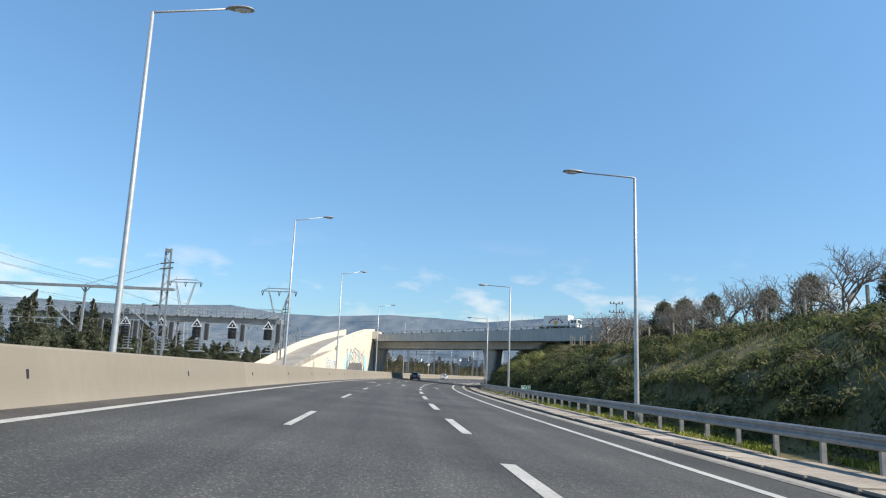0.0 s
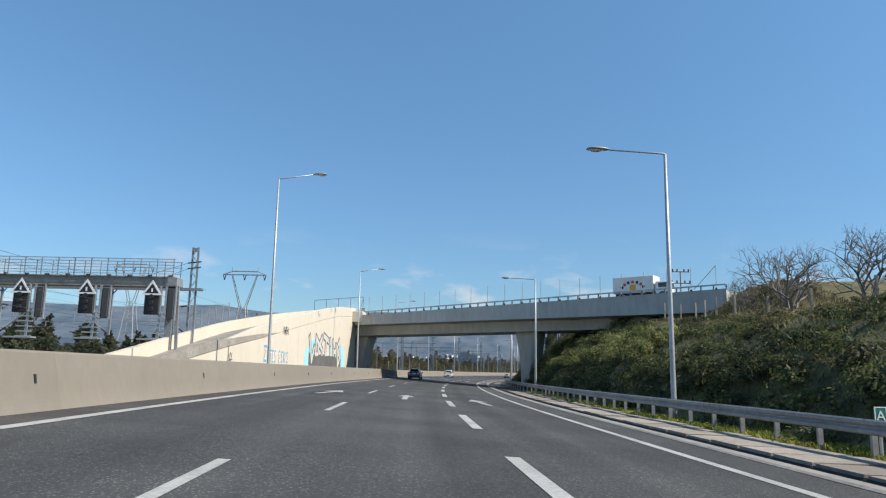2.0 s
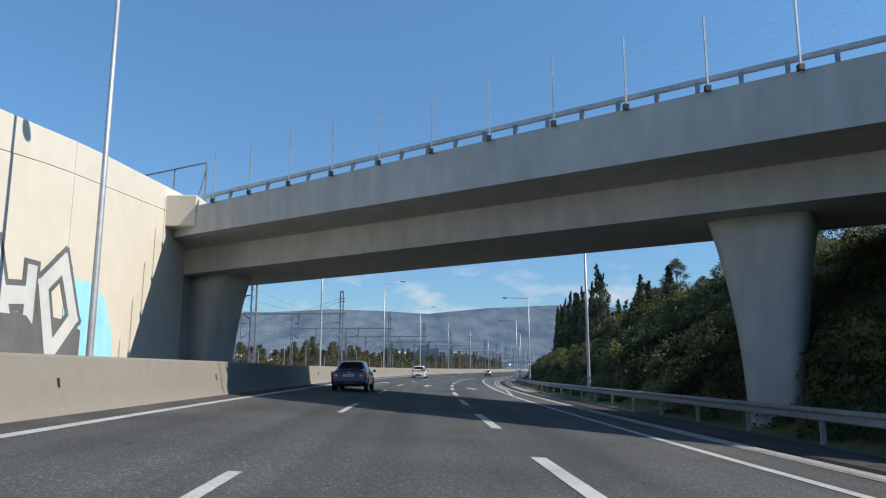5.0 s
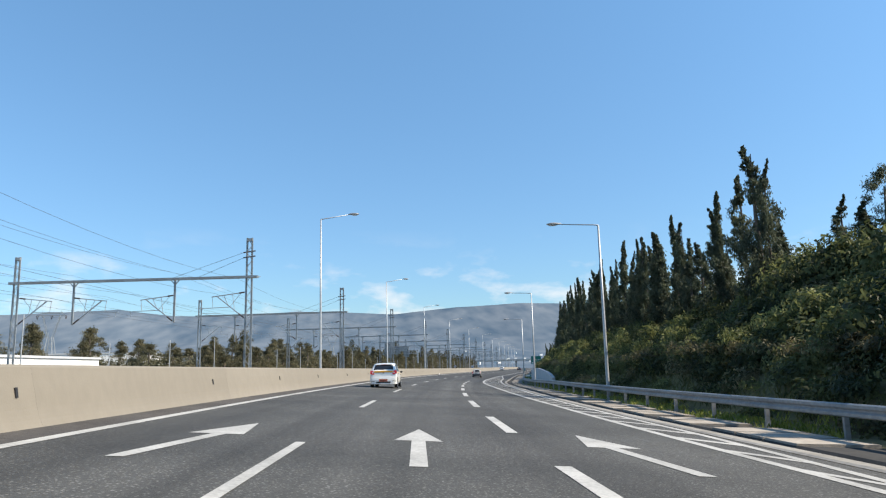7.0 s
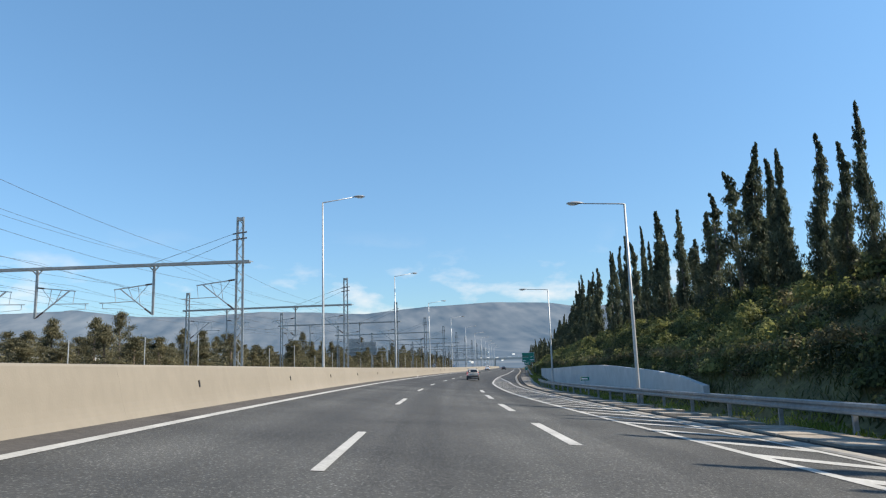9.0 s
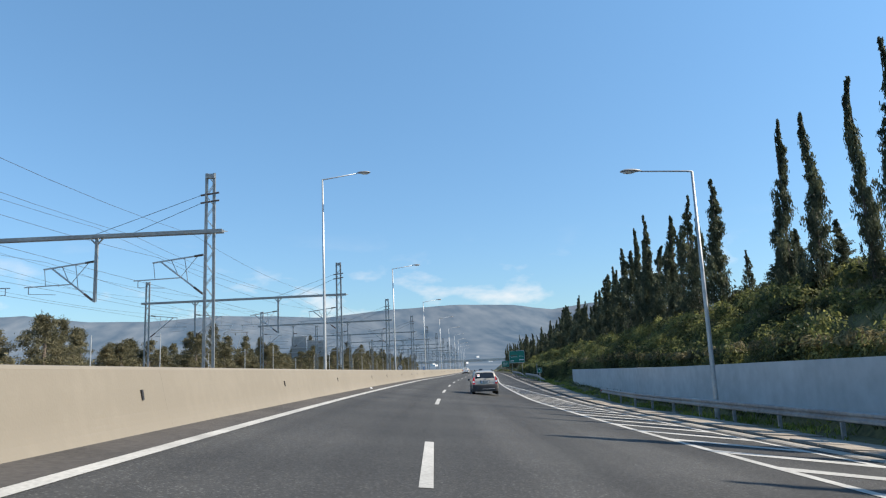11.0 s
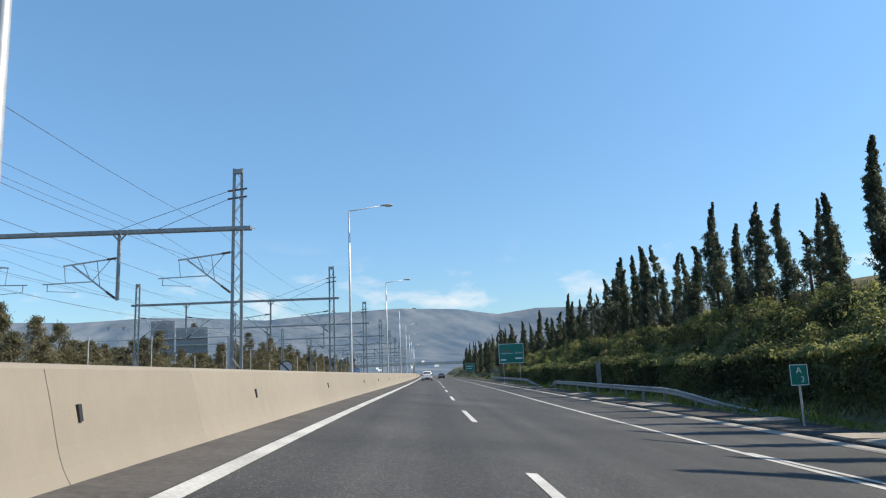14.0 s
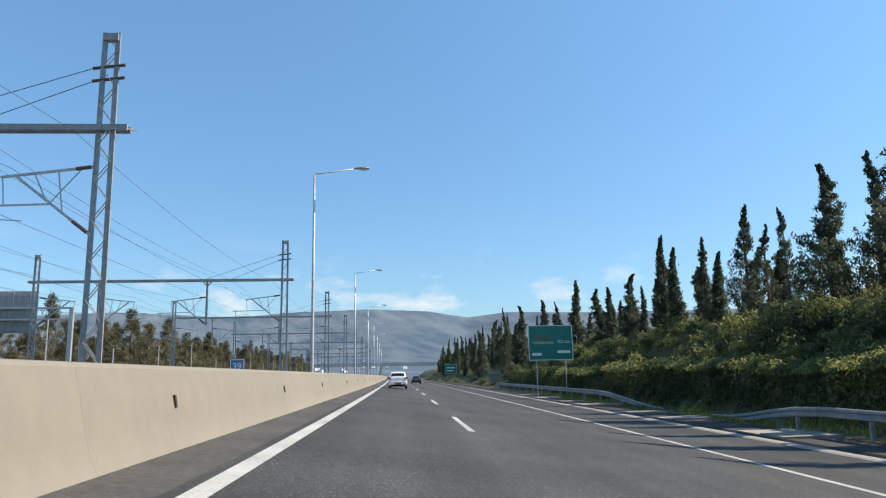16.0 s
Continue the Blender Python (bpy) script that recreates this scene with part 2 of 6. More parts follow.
SPRAYBLUE = material("spray_blue", (0.10, 0.33, 0.56), (0.16, 0.42, 0.64), 0.8, grain=3)
SPRAYCYAN = material("spray_cyan", (0.24, 0.56, 0.66), (0.34, 0.66, 0.74), 0.85, grain=1.5)
SPRAYGREY = material("spray_grey", (0.085, 0.085, 0.085), (0.13, 0.13, 0.13), 0.85, grain=1.5)
SPRAYSILVER = material("spray_silver", (0.46, 0.47, 0.45), (0.56, 0.57, 0.54), 0.7, grain=2)
SPRAYBLACK = material("spray_black", (0.03, 0.03, 0.03), (0.07, 0.07, 0.07), 0.85, grain=5)
RUST = material("rusty_sheet", (0.16, 0.07, 0.04), (0.26, 0.12, 0.07), 0.9, grain=2)


# ---- the road's own frame: s along the left edge line, d to the right of it ----
HEADING = [6.12, 5.21, 4.3, 3.19, 1.97, 0.39, -0.92, -2.14, -3.37, -4.8, -6.61, -8.13, -9.19, -10.45, -11.77, -12.98, -13.91, -14.51, -15.25, -15.78, -15.92, -15.79, -15.67, -15.55, -15.43, -15.31, -15.19, -15.07]
KNOT = np.arange(len(HEADING)) * 20.0 - 20.0
S_ALL = np.arange(-120.0, 900.1, 1.0)
H_ALL = np.radians(np.interp(S_ALL, KNOT, HEADING))
MID = (H_ALL[1:] + H_ALL[:-1]) / 2
X_ALL = np.r_[0, np.cumsum(-np.sin(MID))]
Y_ALL = np.r_[0, np.cumsum(np.cos(MID))]
X_ALL += -4.394 - X_ALL[100]
Y_ALL += -25.954 - Y_ALL[100]
BANK_S = np.linspace(-20, 520, 8)
BANK = [0.052, 0.0498, 0.0577, 0.074, 0.1156, 0.107, 0.0982, 0.0886]
RISE = [0.003, -0.003, -0.065, -0.113, -0.218, -0.231, -0.159, -0.086]


def smooth(x, a, b):
    t = min(max((x - a) / (b - a), 0), 1)
    return t * t * (3 - 2 * t)


def level(s, d):
    """Height of the carriageway's plane."""
    bank, d = float(np.interp(s, BANK_S, BANK)), min(max(d, -1.8), 15.6)
    return float(np.interp(s, BANK_S, RISE)) - bank * (d - 0.85 * max(d - 9.7, 0) * smooth(s, 295, 350))


def heading(s):
    return float(np.interp(s, S_ALL, H_ALL))


def at(s, d, z=None, up=0.0):
    """World place of (s, d); z: an absolute height, else up metres over the road's plane."""
    h = heading(s)
    return Vector((float(np.interp(s, S_ALL, X_ALL)) + d * math.cos(h), float(np.interp(s, S_ALL, Y_ALL)) + d * math.sin(h),
                   level(s, d) + up if z is None else z))


def stand(s, d, z=None, up=0.0, turn=0.0):
    """A pose on the road's frame: x to the right, y along the road."""
    return Matrix.Translation(at(s, d, z, up)) @ Matrix.Rotation(heading(s) + radians(turn), 4, "Z")


def verge(s, d):
    """Height of the ground beside the road."""
    if d <= -1.7:
        return level(s, -1.7) * max(0.0, 1 - (-1.7 - d) / 6) - 0.04
    base = level(s, 15.5)
    top = base + 0.3
    one = np.interp(d, [13.0, 16.9, 18.4, 22, 24, 28, 32, 60, 300], [base, base, base + 2.0, 3.2, 3.8, 4.3, 4.7, 5.2, 6.0])
    one += 1.0 * smooth(s, 84, 96) * (1 - smooth(s, 112, 125)) * smooth(d, 25, 29) + 3.6 * smooth(s, 88, 104) * smooth(d, 31, 38) + 2.6 * smooth(s, 100, 128) * smooth(d, 20, 27) * (1 - smooth(d, 29, 38))
    two = np.interp(d, [13.0, 16.6, 18.2, 21, 23.5, 26, 28, 60, 300], [base, base, base + 1.4, 1.9, 3.7, 4.7, 5.2, 6.2, 7.0])
    two -= 0.6 * smooth(s, 325, 350) * smooth(d, 16.6, 18.2) * (1 - smooth(d, 18.2, 21))
    w = smooth(s, 125, 185)
    return float(one * (1 - w) + two * w)


# ---- mesh helpers ----
def mesh_object(name, verts, faces, mat, parent=None, label="", smooth_faces=False):
    me = bpy.data.meshes.new(name)
    me.from_pydata([tuple(v) for v in verts], [], faces)
    me.materials.append(mat)
    if smooth_faces:
        me.polygons.foreach_set("use_smooth", [True] * len(me.polygons))
    me.update()
    ob = new(name, me)
    if parent:
        ob.parent = parent
    if label:
        tagged(ob, label)
    return ob


def part(name, bm, mat, parent=None, label="", smooth_faces=False):
    bmesh.ops.recalc_face_normals(bm, faces=bm.faces)
    me = bpy.data.meshes.new(name)
    bm.to_mesh(me)
    bm.free()
    me.materials.append(mat)
    if smooth_faces:
        me.polygons.foreach_set("use_smooth", [True] * len(me.polygons))
    ob = new(name, me)
    if parent:
        ob.parent = parent
    if label:
        tagged(ob, label)
    return ob


def thing(name, m, label, category, group="", kind=""):
    ob = tagged(new(name), label, category, group, kind)
    ob.matrix_world = m
    return ob


def box(bm, lo, hi, bevel=0.0, m=None):
    r = bmesh.ops.create_cube(bm, size=1)["verts"]
    for v in r:
        v.co = Vector([lo[i] + (v.co[i] + 0.5) * (hi[i] - lo[i]) for i in range(3)])
    if bevel:
        es = {e for v in r for e in v.link_edges}
        r = bmesh.ops.bevel(bm, geom=list(es), offset=bevel, segments=1, affect="EDGES")["verts"] + [v for v in r if v.is_valid]
    if m is not None:
        bmesh.ops.transform(bm, matrix=m, verts=[v for v in set(r) if v.is_valid])
    return bm


def boxes(*specs, bevel=0.0):
    bm = bmesh.new()
    for lo, hi in specs:
        box(bm, lo, hi, bevel)
    return bm


def beam(bm, a, b, w=0.05, h=None, sides=4, taper=1.0):
    """A bar from a to b."""
    a, b = Vector(a), Vector(b)
    q = (b - a).to_track_quat("Z", "Y").to_matrix()
    rings = []
    for p, k in ((a, 1.0), (b, taper)):
        ring = []
        for i in range(sides):
            t = 2 * math.pi * (i + 0.5) / sides
            r = (math.sqrt(2) if sides == 4 else 1.0) * k
            ring.append(bm.verts.new(p + q @ Vector((math.cos(t) * r * w / 2, math.sin(t) * r * (h or w) / 2, 0))))
        rings.append(ring)
    for i in range(sides):
        bm.faces.new((rings[0][i], rings[0][(i + 1) % sides], rings[1][(i + 1) % sides], rings[1][i]))
    bm.faces.new(rings[0][::-1])
    bm.faces.new(rings[1])
    return bm


def bars(*specs, sides=4):
    bm = bmesh.new()
    for s_ in specs:
        beam(bm, *s_, sides=sides)
    return bm


def sweep(bm, path, radius, sides=8):
    """A tube along points with a radius for each."""
    rings = []
    for i, p in enumerate(path):
        t = (Vector(path[min(i + 1, len(path) - 1)]) - Vector(path[max(i - 1, 0)])).normalized()
        q = t.to_track_quat("Z", "Y").to_matrix()
        r = radius[i] if isinstance(radius, (list, tuple)) else radius
        rings.append([bm.verts.new(Vector(p) + q @ Vector((math.cos(2 * math.pi * k / sides) * r, math.sin(2 * math.pi * k / sides) * r, 0))) for k in range(sides)])
    for a, b in zip(rings, rings[1:]):
        for k in range(sides):
            bm.faces.new((a[k], a[(k + 1) % sides], b[(k + 1) % sides], b[k]))
    bm.faces.new(rings[0][::-1])
    bm.faces.new(rings[-1])
    return bm


def ribbon(name, mat, rows, parent=None, label="", close=False):
    """A sheet through rows of points."""
    n = len(rows[0])
    verts = [p for r in rows for p in r]
    faces = []
    for i in range(len(rows) - 1):
        for k in range(n if close else n - 1):
            a, b = i * n + k, i * n + (k + 1) % n
            faces.append((a, b, b + n, a + n))
    if close:
        faces += [tuple(range(n))[::-1], tuple(range((len(rows) - 1) * n, len(rows) * n))]
    return mesh_object(name, verts, faces, mat, parent, label)


def lettering(name, text, size, mat, m, parent=None, depth=0.004, label=""):
    cu = bpy.data.curves.new(name, "FONT")
    cu.body, cu.size, cu.extrude, cu.align_x, cu.align_y = text, size, depth, "CENTER", "CENTER"
    tmp = bpy.data.objects.new(name, cu)
    scene.collection.objects.link(tmp)
    me = bpy.data.meshes.new_from_object(tmp.evaluated_get(bpy.context.evaluated_depsgraph_get()))
    bpy.data.objects.remove(tmp)
    me.materials.clear()
    me.materials.append(mat)
    ob = new(name, me)
    if parent:
        ob.parent = parent
    ob.matrix_local = m
    if label:
        tagged(ob, label)
    return ob


# ---- ground ----
cols = [-300, -160, -90, -60, -45, -30, -20, -12, -8, -5, -3, -1.68]
rows = [[at(s, d, verge(s, d)) for d in cols] for s in np.arange(-100, 880, 10.0)]
tagged(ribbon("ground", YARD, rows), "dusty brown gravel ground beside the railway", "ground", kind="structure")
cols = [15.2, 15.9, 16.6, *np.arange(17.1, 29, 0.7), 30, 32, 36, 40, 60, 120, 300]
rows = []
for s in np.r_[np.arange(-100, -10, 6.0), np.arange(-10, 480, 1.3), np.arange(480, 880, 8.0)]:
    rows.append([at(s, d, verge(s, d) + (0.25 * noise.noise((s * 0.15, d * 0.3, 3)) + 0.2 * noise.noise((s * 0.9, d * 0.9, 7)) if d > 17 else 0)) for d in cols])
tagged(ribbon("embankment", EARTH, rows), "steep grassy earth embankment beside the motorway", "ground", kind="structure")
bm = bmesh.new()
bmesh.ops.create_circle(bm, cap_ends=True, segments=64, radius=4700, matrix=Matrix.Translation((0, 250, -3.2)))
tagged(part("plain", bm, PLAIN), "flat scrubby plain reaching to the hills", "ground", kind="structure")

# ---- carriageway ----
road = thing("road", Matrix.Identity(4), "dark grey asphalt motorway carriageway with white markings", "road", kind="structure")
ss = np.arange(-100, 880, 5.0)
for name, mat, s0, s1 in (("surface", ASPHALT, -100, 245), ("new_surface", NEW_ASPHALT, 245, 880)):
    run = np.arange(s0, s1 + 0.1, 5.0)
    lanes = ribbon(name, mat, [[at(s, d) for d in (-0.16, 3, 6, 9.7, 12.2)] for s in run], road)
    across = lanes.data.uv_layers.new(name="lane")
    for loop in lanes.data.loops:
        row, col = divmod(loop.vertex_index, 5)
        across.data[loop.index].uv = ((-0.16, 3, 6, 9.7, 12.2)[col], run[row] * 0.012)
ribbon("shoulder", SHOULDER, [[at(s, d) for d in (-1.75, -0.95, -0.16)] for s in ss], road, "worn brownish asphalt strip along the barrier")
ribbon("kerb_strip", KERB, [[at(s, 12.26, up=0.0), at(s, 12.34, up=0.03), at(s, 12.62, up=0.035), at(s, 12.66, up=0.0)] for s in np.arange(-100, 880, 4.0)], road, "pale concrete edge strip")
ribbon("gutter", GUTTER, [[at(s, 12.76, up=-0.005), at(s, 12.84, up=-0.09), at(s, 13.3, up=-0.09), at(s, 13.4, up=-0.02)] for s in ss], road, "dark dirty gutter")


def right_line(s):
    return float(np.interp(s, [-100, 180, 200, 222, 243, 285, 335, 390, 900], [11.0, 10.95, 10.5, 9.95, 9.4, 8.95, 9.1, 9.5, 9.6]))


def line(name, s0, s1, centre, width, step=4.0):
    ss = np.linspace(s0, s1, max(2, int((s1 - s0) / step) + 1))
    return ribbon(name, PAINT, [[at(s, centre(s) - width / 2, up=0.008), at(s, centre(s) + width / 2, up=0.008)] for s in ss], road)


line("edge_line", -100, 870, lambda s: float(np.interp(s, [325, 355], [0.0, 0.12])), 0.24)
line("edge_line", -100, 870, right_line, 0.22)


def gore_edge(s):
    return float(np.interp(s, [150, 165, 215, 250, 300, 335], [11.1, 12.0, 12.05, 11.9, 11.2, 9.3]))


line("gore_line", 150, 335, gore_edge, 0.2)
for s in np.arange(154, 330, 2.7):
    d0, d1 = right_line(s) + 0.1, gore_edge(s - 1.4) - 0.1
    if d1 - d0 > 0.25:
        ribbon("hatch_bar", PAINT, [[at(s - 1.3 * f - 0.26, d0 + (d1 - d0) * f, up=0.008), at(s - 1.3 * f + 0.34, d0 + (d1 - d0) * f, up=0.008)] for f in (0, 0.5, 1)], road)
for s in np.r_[np.arange(-69.6, 150, 16.1), np.arange(155.8, 262, 16.15), np.arange(273.3, 860, 16.45)]:
    line("dash", s, s + (5.2 if s < 262 else 6.2), lambda s: 3.62, 0.16)
for s in np.r_[np.arange(-74.2, 162, 10.85), np.arange(164.4, 246, 11.05)]:
    line("dash", s, s + 5.4, lambda s: 7.44, 0.24)


def arrow(s, d, bend):
    """A painted lane arrow 6 m long; bend: sideways shift of its head."""
    rows_ = [[at(s, d - 0.12, up=0.008), at(s, d + 0.12, up=0.008)], [at(s + 3.4, d - 0.12 + bend * 0.75, up=0.008), at(s + 3.4, d + 0.12 + bend * 0.75, up=0.008)]]
    ribbon("arrow", PAINT, rows_, road)
    c = bend * 0.75
    mesh_object("arrow_head", [at(s + 3.4, d + c - 0.42 - 0.1 * (bend > 0), up=0.008), at(s + 3.4, d + c + 0.42 + 0.1 * (bend < 0), up=0.008), at(s + 5.9, d + bend, up=0.008)], [(0, 1, 2)], PAINT, road)


for s in (70.6, 158.5):
    arrow(s, 5.5, 0.0)
    arrow(s, 1.7, 0.5)
arrow(70.2, 9.2, -0.45)
arrow(158.5, 9.2, -0.45)

# ---- concrete barrier on the left ----
PROFILE = [(-0.95, 0.0), (-0.985, 0.06), (-1.02, 0.13), (-1.05, 0.21), (-1.08, 0.31), (-1.105, 0.42), (-1.13, 0.54), (-1.165, 0.70), (-1.24, 1.0), (-1.28, 1.04), (-1.45, 1.04), (-1.49, 1.0), (-1.56, 0.25), (-1.72, 0.05), (-1.72, -0.1), (-0.95, -0.1)]
barrier = thing("barrier", Matrix.Identity(4), "pale cream concrete safety barrier along the road", "barrier", kind="structure")
for i, s in enumerate(np.arange(-66, 700, 12.0)):
    k = 1.06 if s < 130 else 1.0
    ribbon("panel", BARRIER, [[at(q, d, up=z * k) for d, z in PROFILE] for q in (s + 0.0015, s + 2, s + 4, s + 6, s + 8, s + 10, s + 11.9985)], barrier, close=True)
for s in np.r_[np.arange(-0.6, 54, 10.75), 64, 75.6, 85.3, 95, 108, 118.5, np.arange(129, 163, 10.8), 172.4, 182.1, 191.8, 203, 214.6, 225.7, 235.6, np.arange(246, 285, 11), 292.7, 302, 314.8, 326.3, 333.8, 344.6, 358.5, 368.8, 380.8, 389.9, 399.1, np.arange(412, 600, 10.9)]:
    bm = boxes(((-0.03, -0.035, 0.0), (0.035, 0.035, 0.17)))
    o = part("slot", bm, BLACK, barrier, "dark drainage slot")
    o.matrix_world = stand(s, -1.135, up=0.5) @ Matrix.Rotation(radians(-9.5), 4, "Y")

for s in (325.8, 352.2):
    ribbon("joint_crack", BLACK, [[at(q, d + 0.003, up=z) for d, z in PROFILE[:9]] for q in (s, s + 0.006)], barrier, "dark open joint between barrier panels")

# ---- right verge: slabs, guardrail ----
verge_thing = thing("verge_paving", Matrix.Identity(4), "sloping worn concrete slabs along the road edge", "paving", kind="structure")
for i, s in enumerate(np.arange(-14, 440, 1.55)):
    if 107 < s < 164 or 338 < s < 341:
        continue
    # gaps among the slabs bare dark bedding to imitate tree shade
    if (s > 341 and noise.noise((s * 0.22, 4, 2)) < 0.1) or (164 < s < 262 and noise.noise((s * 0.5, 8, 2)) < -0.08):
        continue
    e0, e1 = random.uniform(-0.02, 0.02), random.uniform(-0.03, 0.03)
    g = 0.055
    top = [at(s + g, 13.38, up=0.02 + e0), at(s + 1.55 - g, 13.38, up=0.02 + e0), at(s + 1.55 - g, 15.2 + e1, up=0.07 + e1), at(s + g, 15.2 + e1, up=0.07 + e1)]
    low = [p - Vector((0, 0, 0.12)) for p in top]
    mesh_object("slab", top + low, [(0, 1, 2, 3), (0, 4, 5, 1), (1, 5, 6, 2), (2, 6, 7, 3), (3, 7, 4, 0)], SLAB, verge_thing)
ribbon("bedding", GUTTER, [[at(s, 13.39, up=-0.03), at(s, 15.25, up=-0.02)] for s in np.arange(-100, 880, 5.0)], verge_thing, "dark soil under the slabs, bared in gaps that imitate tree shade")

RAIL_PROFILE = [(0.0, 0.0), (0.05, 0.03), (0.05, 0.10), (0.0, 0.145), (0.0, 0.175), (0.05, 0.22), (0.05, 0.29), (0.0, 0.32), (-0.02, 0.32), (-0.02, 0.0)]


def guardrail(s0, s1, d, dip0, dip1):
    """A W-beam rail with posts; its ends may dip to the ground and turn away."""
    g = thing("guardrail", Matrix.Identity(4), "grey galvanised steel W-beam guardrail on posts", "guardrail", "guardrails along the road")

    def place(s):
        k = 1.0
        if dip0:
            k = min(k, smooth(s, s0, s0 + 10))
        if dip1:
            k = min(k, smooth(-s, -s1, -s1 + 10))
        return d + (1 - k) * 0.7, verge(s, d) + 0.04 + 0.51 * k - 0.25 * (1 - k)
    ss_ = np.arange(s0, s1 + 0.1, 2.0)
    rows_ = []
    for s in ss_:
        dd, z = place(s)
        rows_.append([at(s, dd - a_, z + b_) for a_, b_ in RAIL_PROFILE])
    ribbon("beam", RAILSTEEL, rows_, g, close=True)
    for s in [q for i, q in enumerate(ss_) if i and (q < 98 or i % 2)]:
        dd, z = place(s)
        h = z + 0.28 - verge(s, dd + 0.1) + 0.12
        if h < 0.35:
            continue
        o = part("post", boxes(((-0.06, -0.04, -h), (0.06, 0.04, 0))), RAILSTEEL, g)
        o.matrix_world = stand(s, dd + 0.1, z + 0.28)
        o2 = part("spacer", boxes(((-0.09, -0.05, -0.12), (-0.05, 0.05, 0.0))), GALV, g)
        o2.matrix_world = stand(s, dd + 0.13, z + 0.22)


guardrail(-60, 300, 15.35, False, False)
guardrail(349, 403, 15.3, True, True)
guardrail(409, 470, 15.3, True, False)
reflector = thing("end_reflector", stand(300.12, 15.3, verge(300, 15.35) + 0.72), "small red reflector on the guardrail end", "reflector")
part("lens", boxes(((-0.05, -0.14, -0.05), (0.05, -0.12, 0.05)), bevel=0.008), REDLENS, reflector)
part("bracket", boxes(((-0.06, -0.12, -0.07), (0.06, 0.0, 0.07)), bevel=0.01), RAILSTEEL, reflector)

wall_rows = []
for s in np.arange(229, 328, 3.5):
    topz = float(np.interp(s, [229, 233, 238, 252, 262, 287, 327], [-0.4, 0.05, 0.28, 0.62, 0.62, 0.36, 0.22]))
    wall_rows.append([at(s, 17.0, -2.0), at(s, 17.0, topz), at(s, 17.28, topz), at(s, 17.28, -2.0)])
tagged(ribbon("low_wall", GREYWALL, wall_rows, close=True), "low pale concrete retaining wall at the embankment foot", "wall", kind="structure")
# ---- approach ramp with its cream walls ----
ramp = thing("approach_ramp", Matrix.Identity(4), "cream rendered retaining walls of a rising bridge approach ramp", "ramp", kind="structure")


def wall_d(s):
    return -6.6 + 0.25 * (s - 78) / 60


def front_top(s):
    return float(np.interp(s, [70, 78, 93, 107, 121, 130, 140.5], [0.2, 1.3, 3.95, 6.0, 7.85, 8.85, 9.55]))


def back_top(s):
    return float(np.interp(s, [74, 82, 104, 121, 143], [0.2, 1.5, 5.0, 7.1, 9.5]))


# wall panels under a groove that follows the ramp, and the coping course over it


def groove(s):
    return float(np.interp(s, [72, 77.7, 86, 94, 102.5, 111, 119, 128, 140.3], [0.0, 1.2, 2.25, 3.15, 4.25, 5.35, 6.4, 7.5, 8.4]))


for a_, b_ in ((72, 107.4), (107.4, 129.0), (129.0, 140.3)):
    ribbon("wall_panel", CREAM, [[at(s, wall_d(s), -0.3), at(s, wall_d(s), groove(s) - 0.016), at(s, wall_d(s) - 0.3, groove(s) - 0.016), at(s, wall_d(s) - 0.3, -0.3)] for s in np.linspace(a_ + 0.012, b_ - 0.012, int((b_ - a_) / 1.6))], ramp, close=True)
for a_, b_ in ((72, 129.0), (129.0, 140.3)):
    rows_ = []
    for s in np.linspace(a_ + 0.012, b_ - 0.012, int((b_ - a_) / 1.6)):
        z, d, g_ = max(front_top(s), groove(s) + 0.06), wall_d(s), groove(s) + 0.016
        rows_.append([at(s, d - 0.012, g_), at(s, d - 0.012, z - 0.03), at(s, d - 0.04, z), at(s, d - 0.3, z), at(s, d - 0.3, g_)])
    ribbon("coping_course", CREAM, rows_, ramp, close=True)
rows_ = []
for s in np.linspace(73.5, 99, 16):
    z0, d = groove(s) + 0.03, wall_d(s) + 0.02
    z1 = max(z0 + 0.05, float(np.interp(s, [73.5, 75.5, 78.2, 82.1, 94, 99], [0.7, 1.5, 1.85, 2.4, 3.5, 3.85])))
    rows_.append([at(s, d, z0), at(s, d - 0.03, z1), at(s, d - 0.12, z1), at(s, d - 0.12, z0)])
ribbon("ramp_edge", KERB, rows_, ramp, "weathered grey strip along the foot of the coping", close=True)
ribbon("back_wall", CREAM, [[at(s, -12.5, -0.3), at(s, -12.5, back_top(s)), at(s, -12.85, back_top(s)), at(s, -12.85, -0.3)] for s in np.arange(74, 144, 4.0)], ramp, close=True)
ribbon("ramp_surface", KERB, [[at(s, -12.5, back_top(s) - 0.95), at(s, -6.85, front_top(s) - 0.95)] for s in np.arange(76, 139, 4.0)], ramp, "pale dusty ramp road between the walls")

# ---- graffiti on the ramp wall ----


def on_wall(s, z, out=0.02):
    return at(s, wall_d(s) + out, z)


def spray(name, outline, mat, parent, out):
    mesh_object(name, [on_wall(s, z, out) for s, z in outline], [tuple(range(len(outline)))], mat, parent)


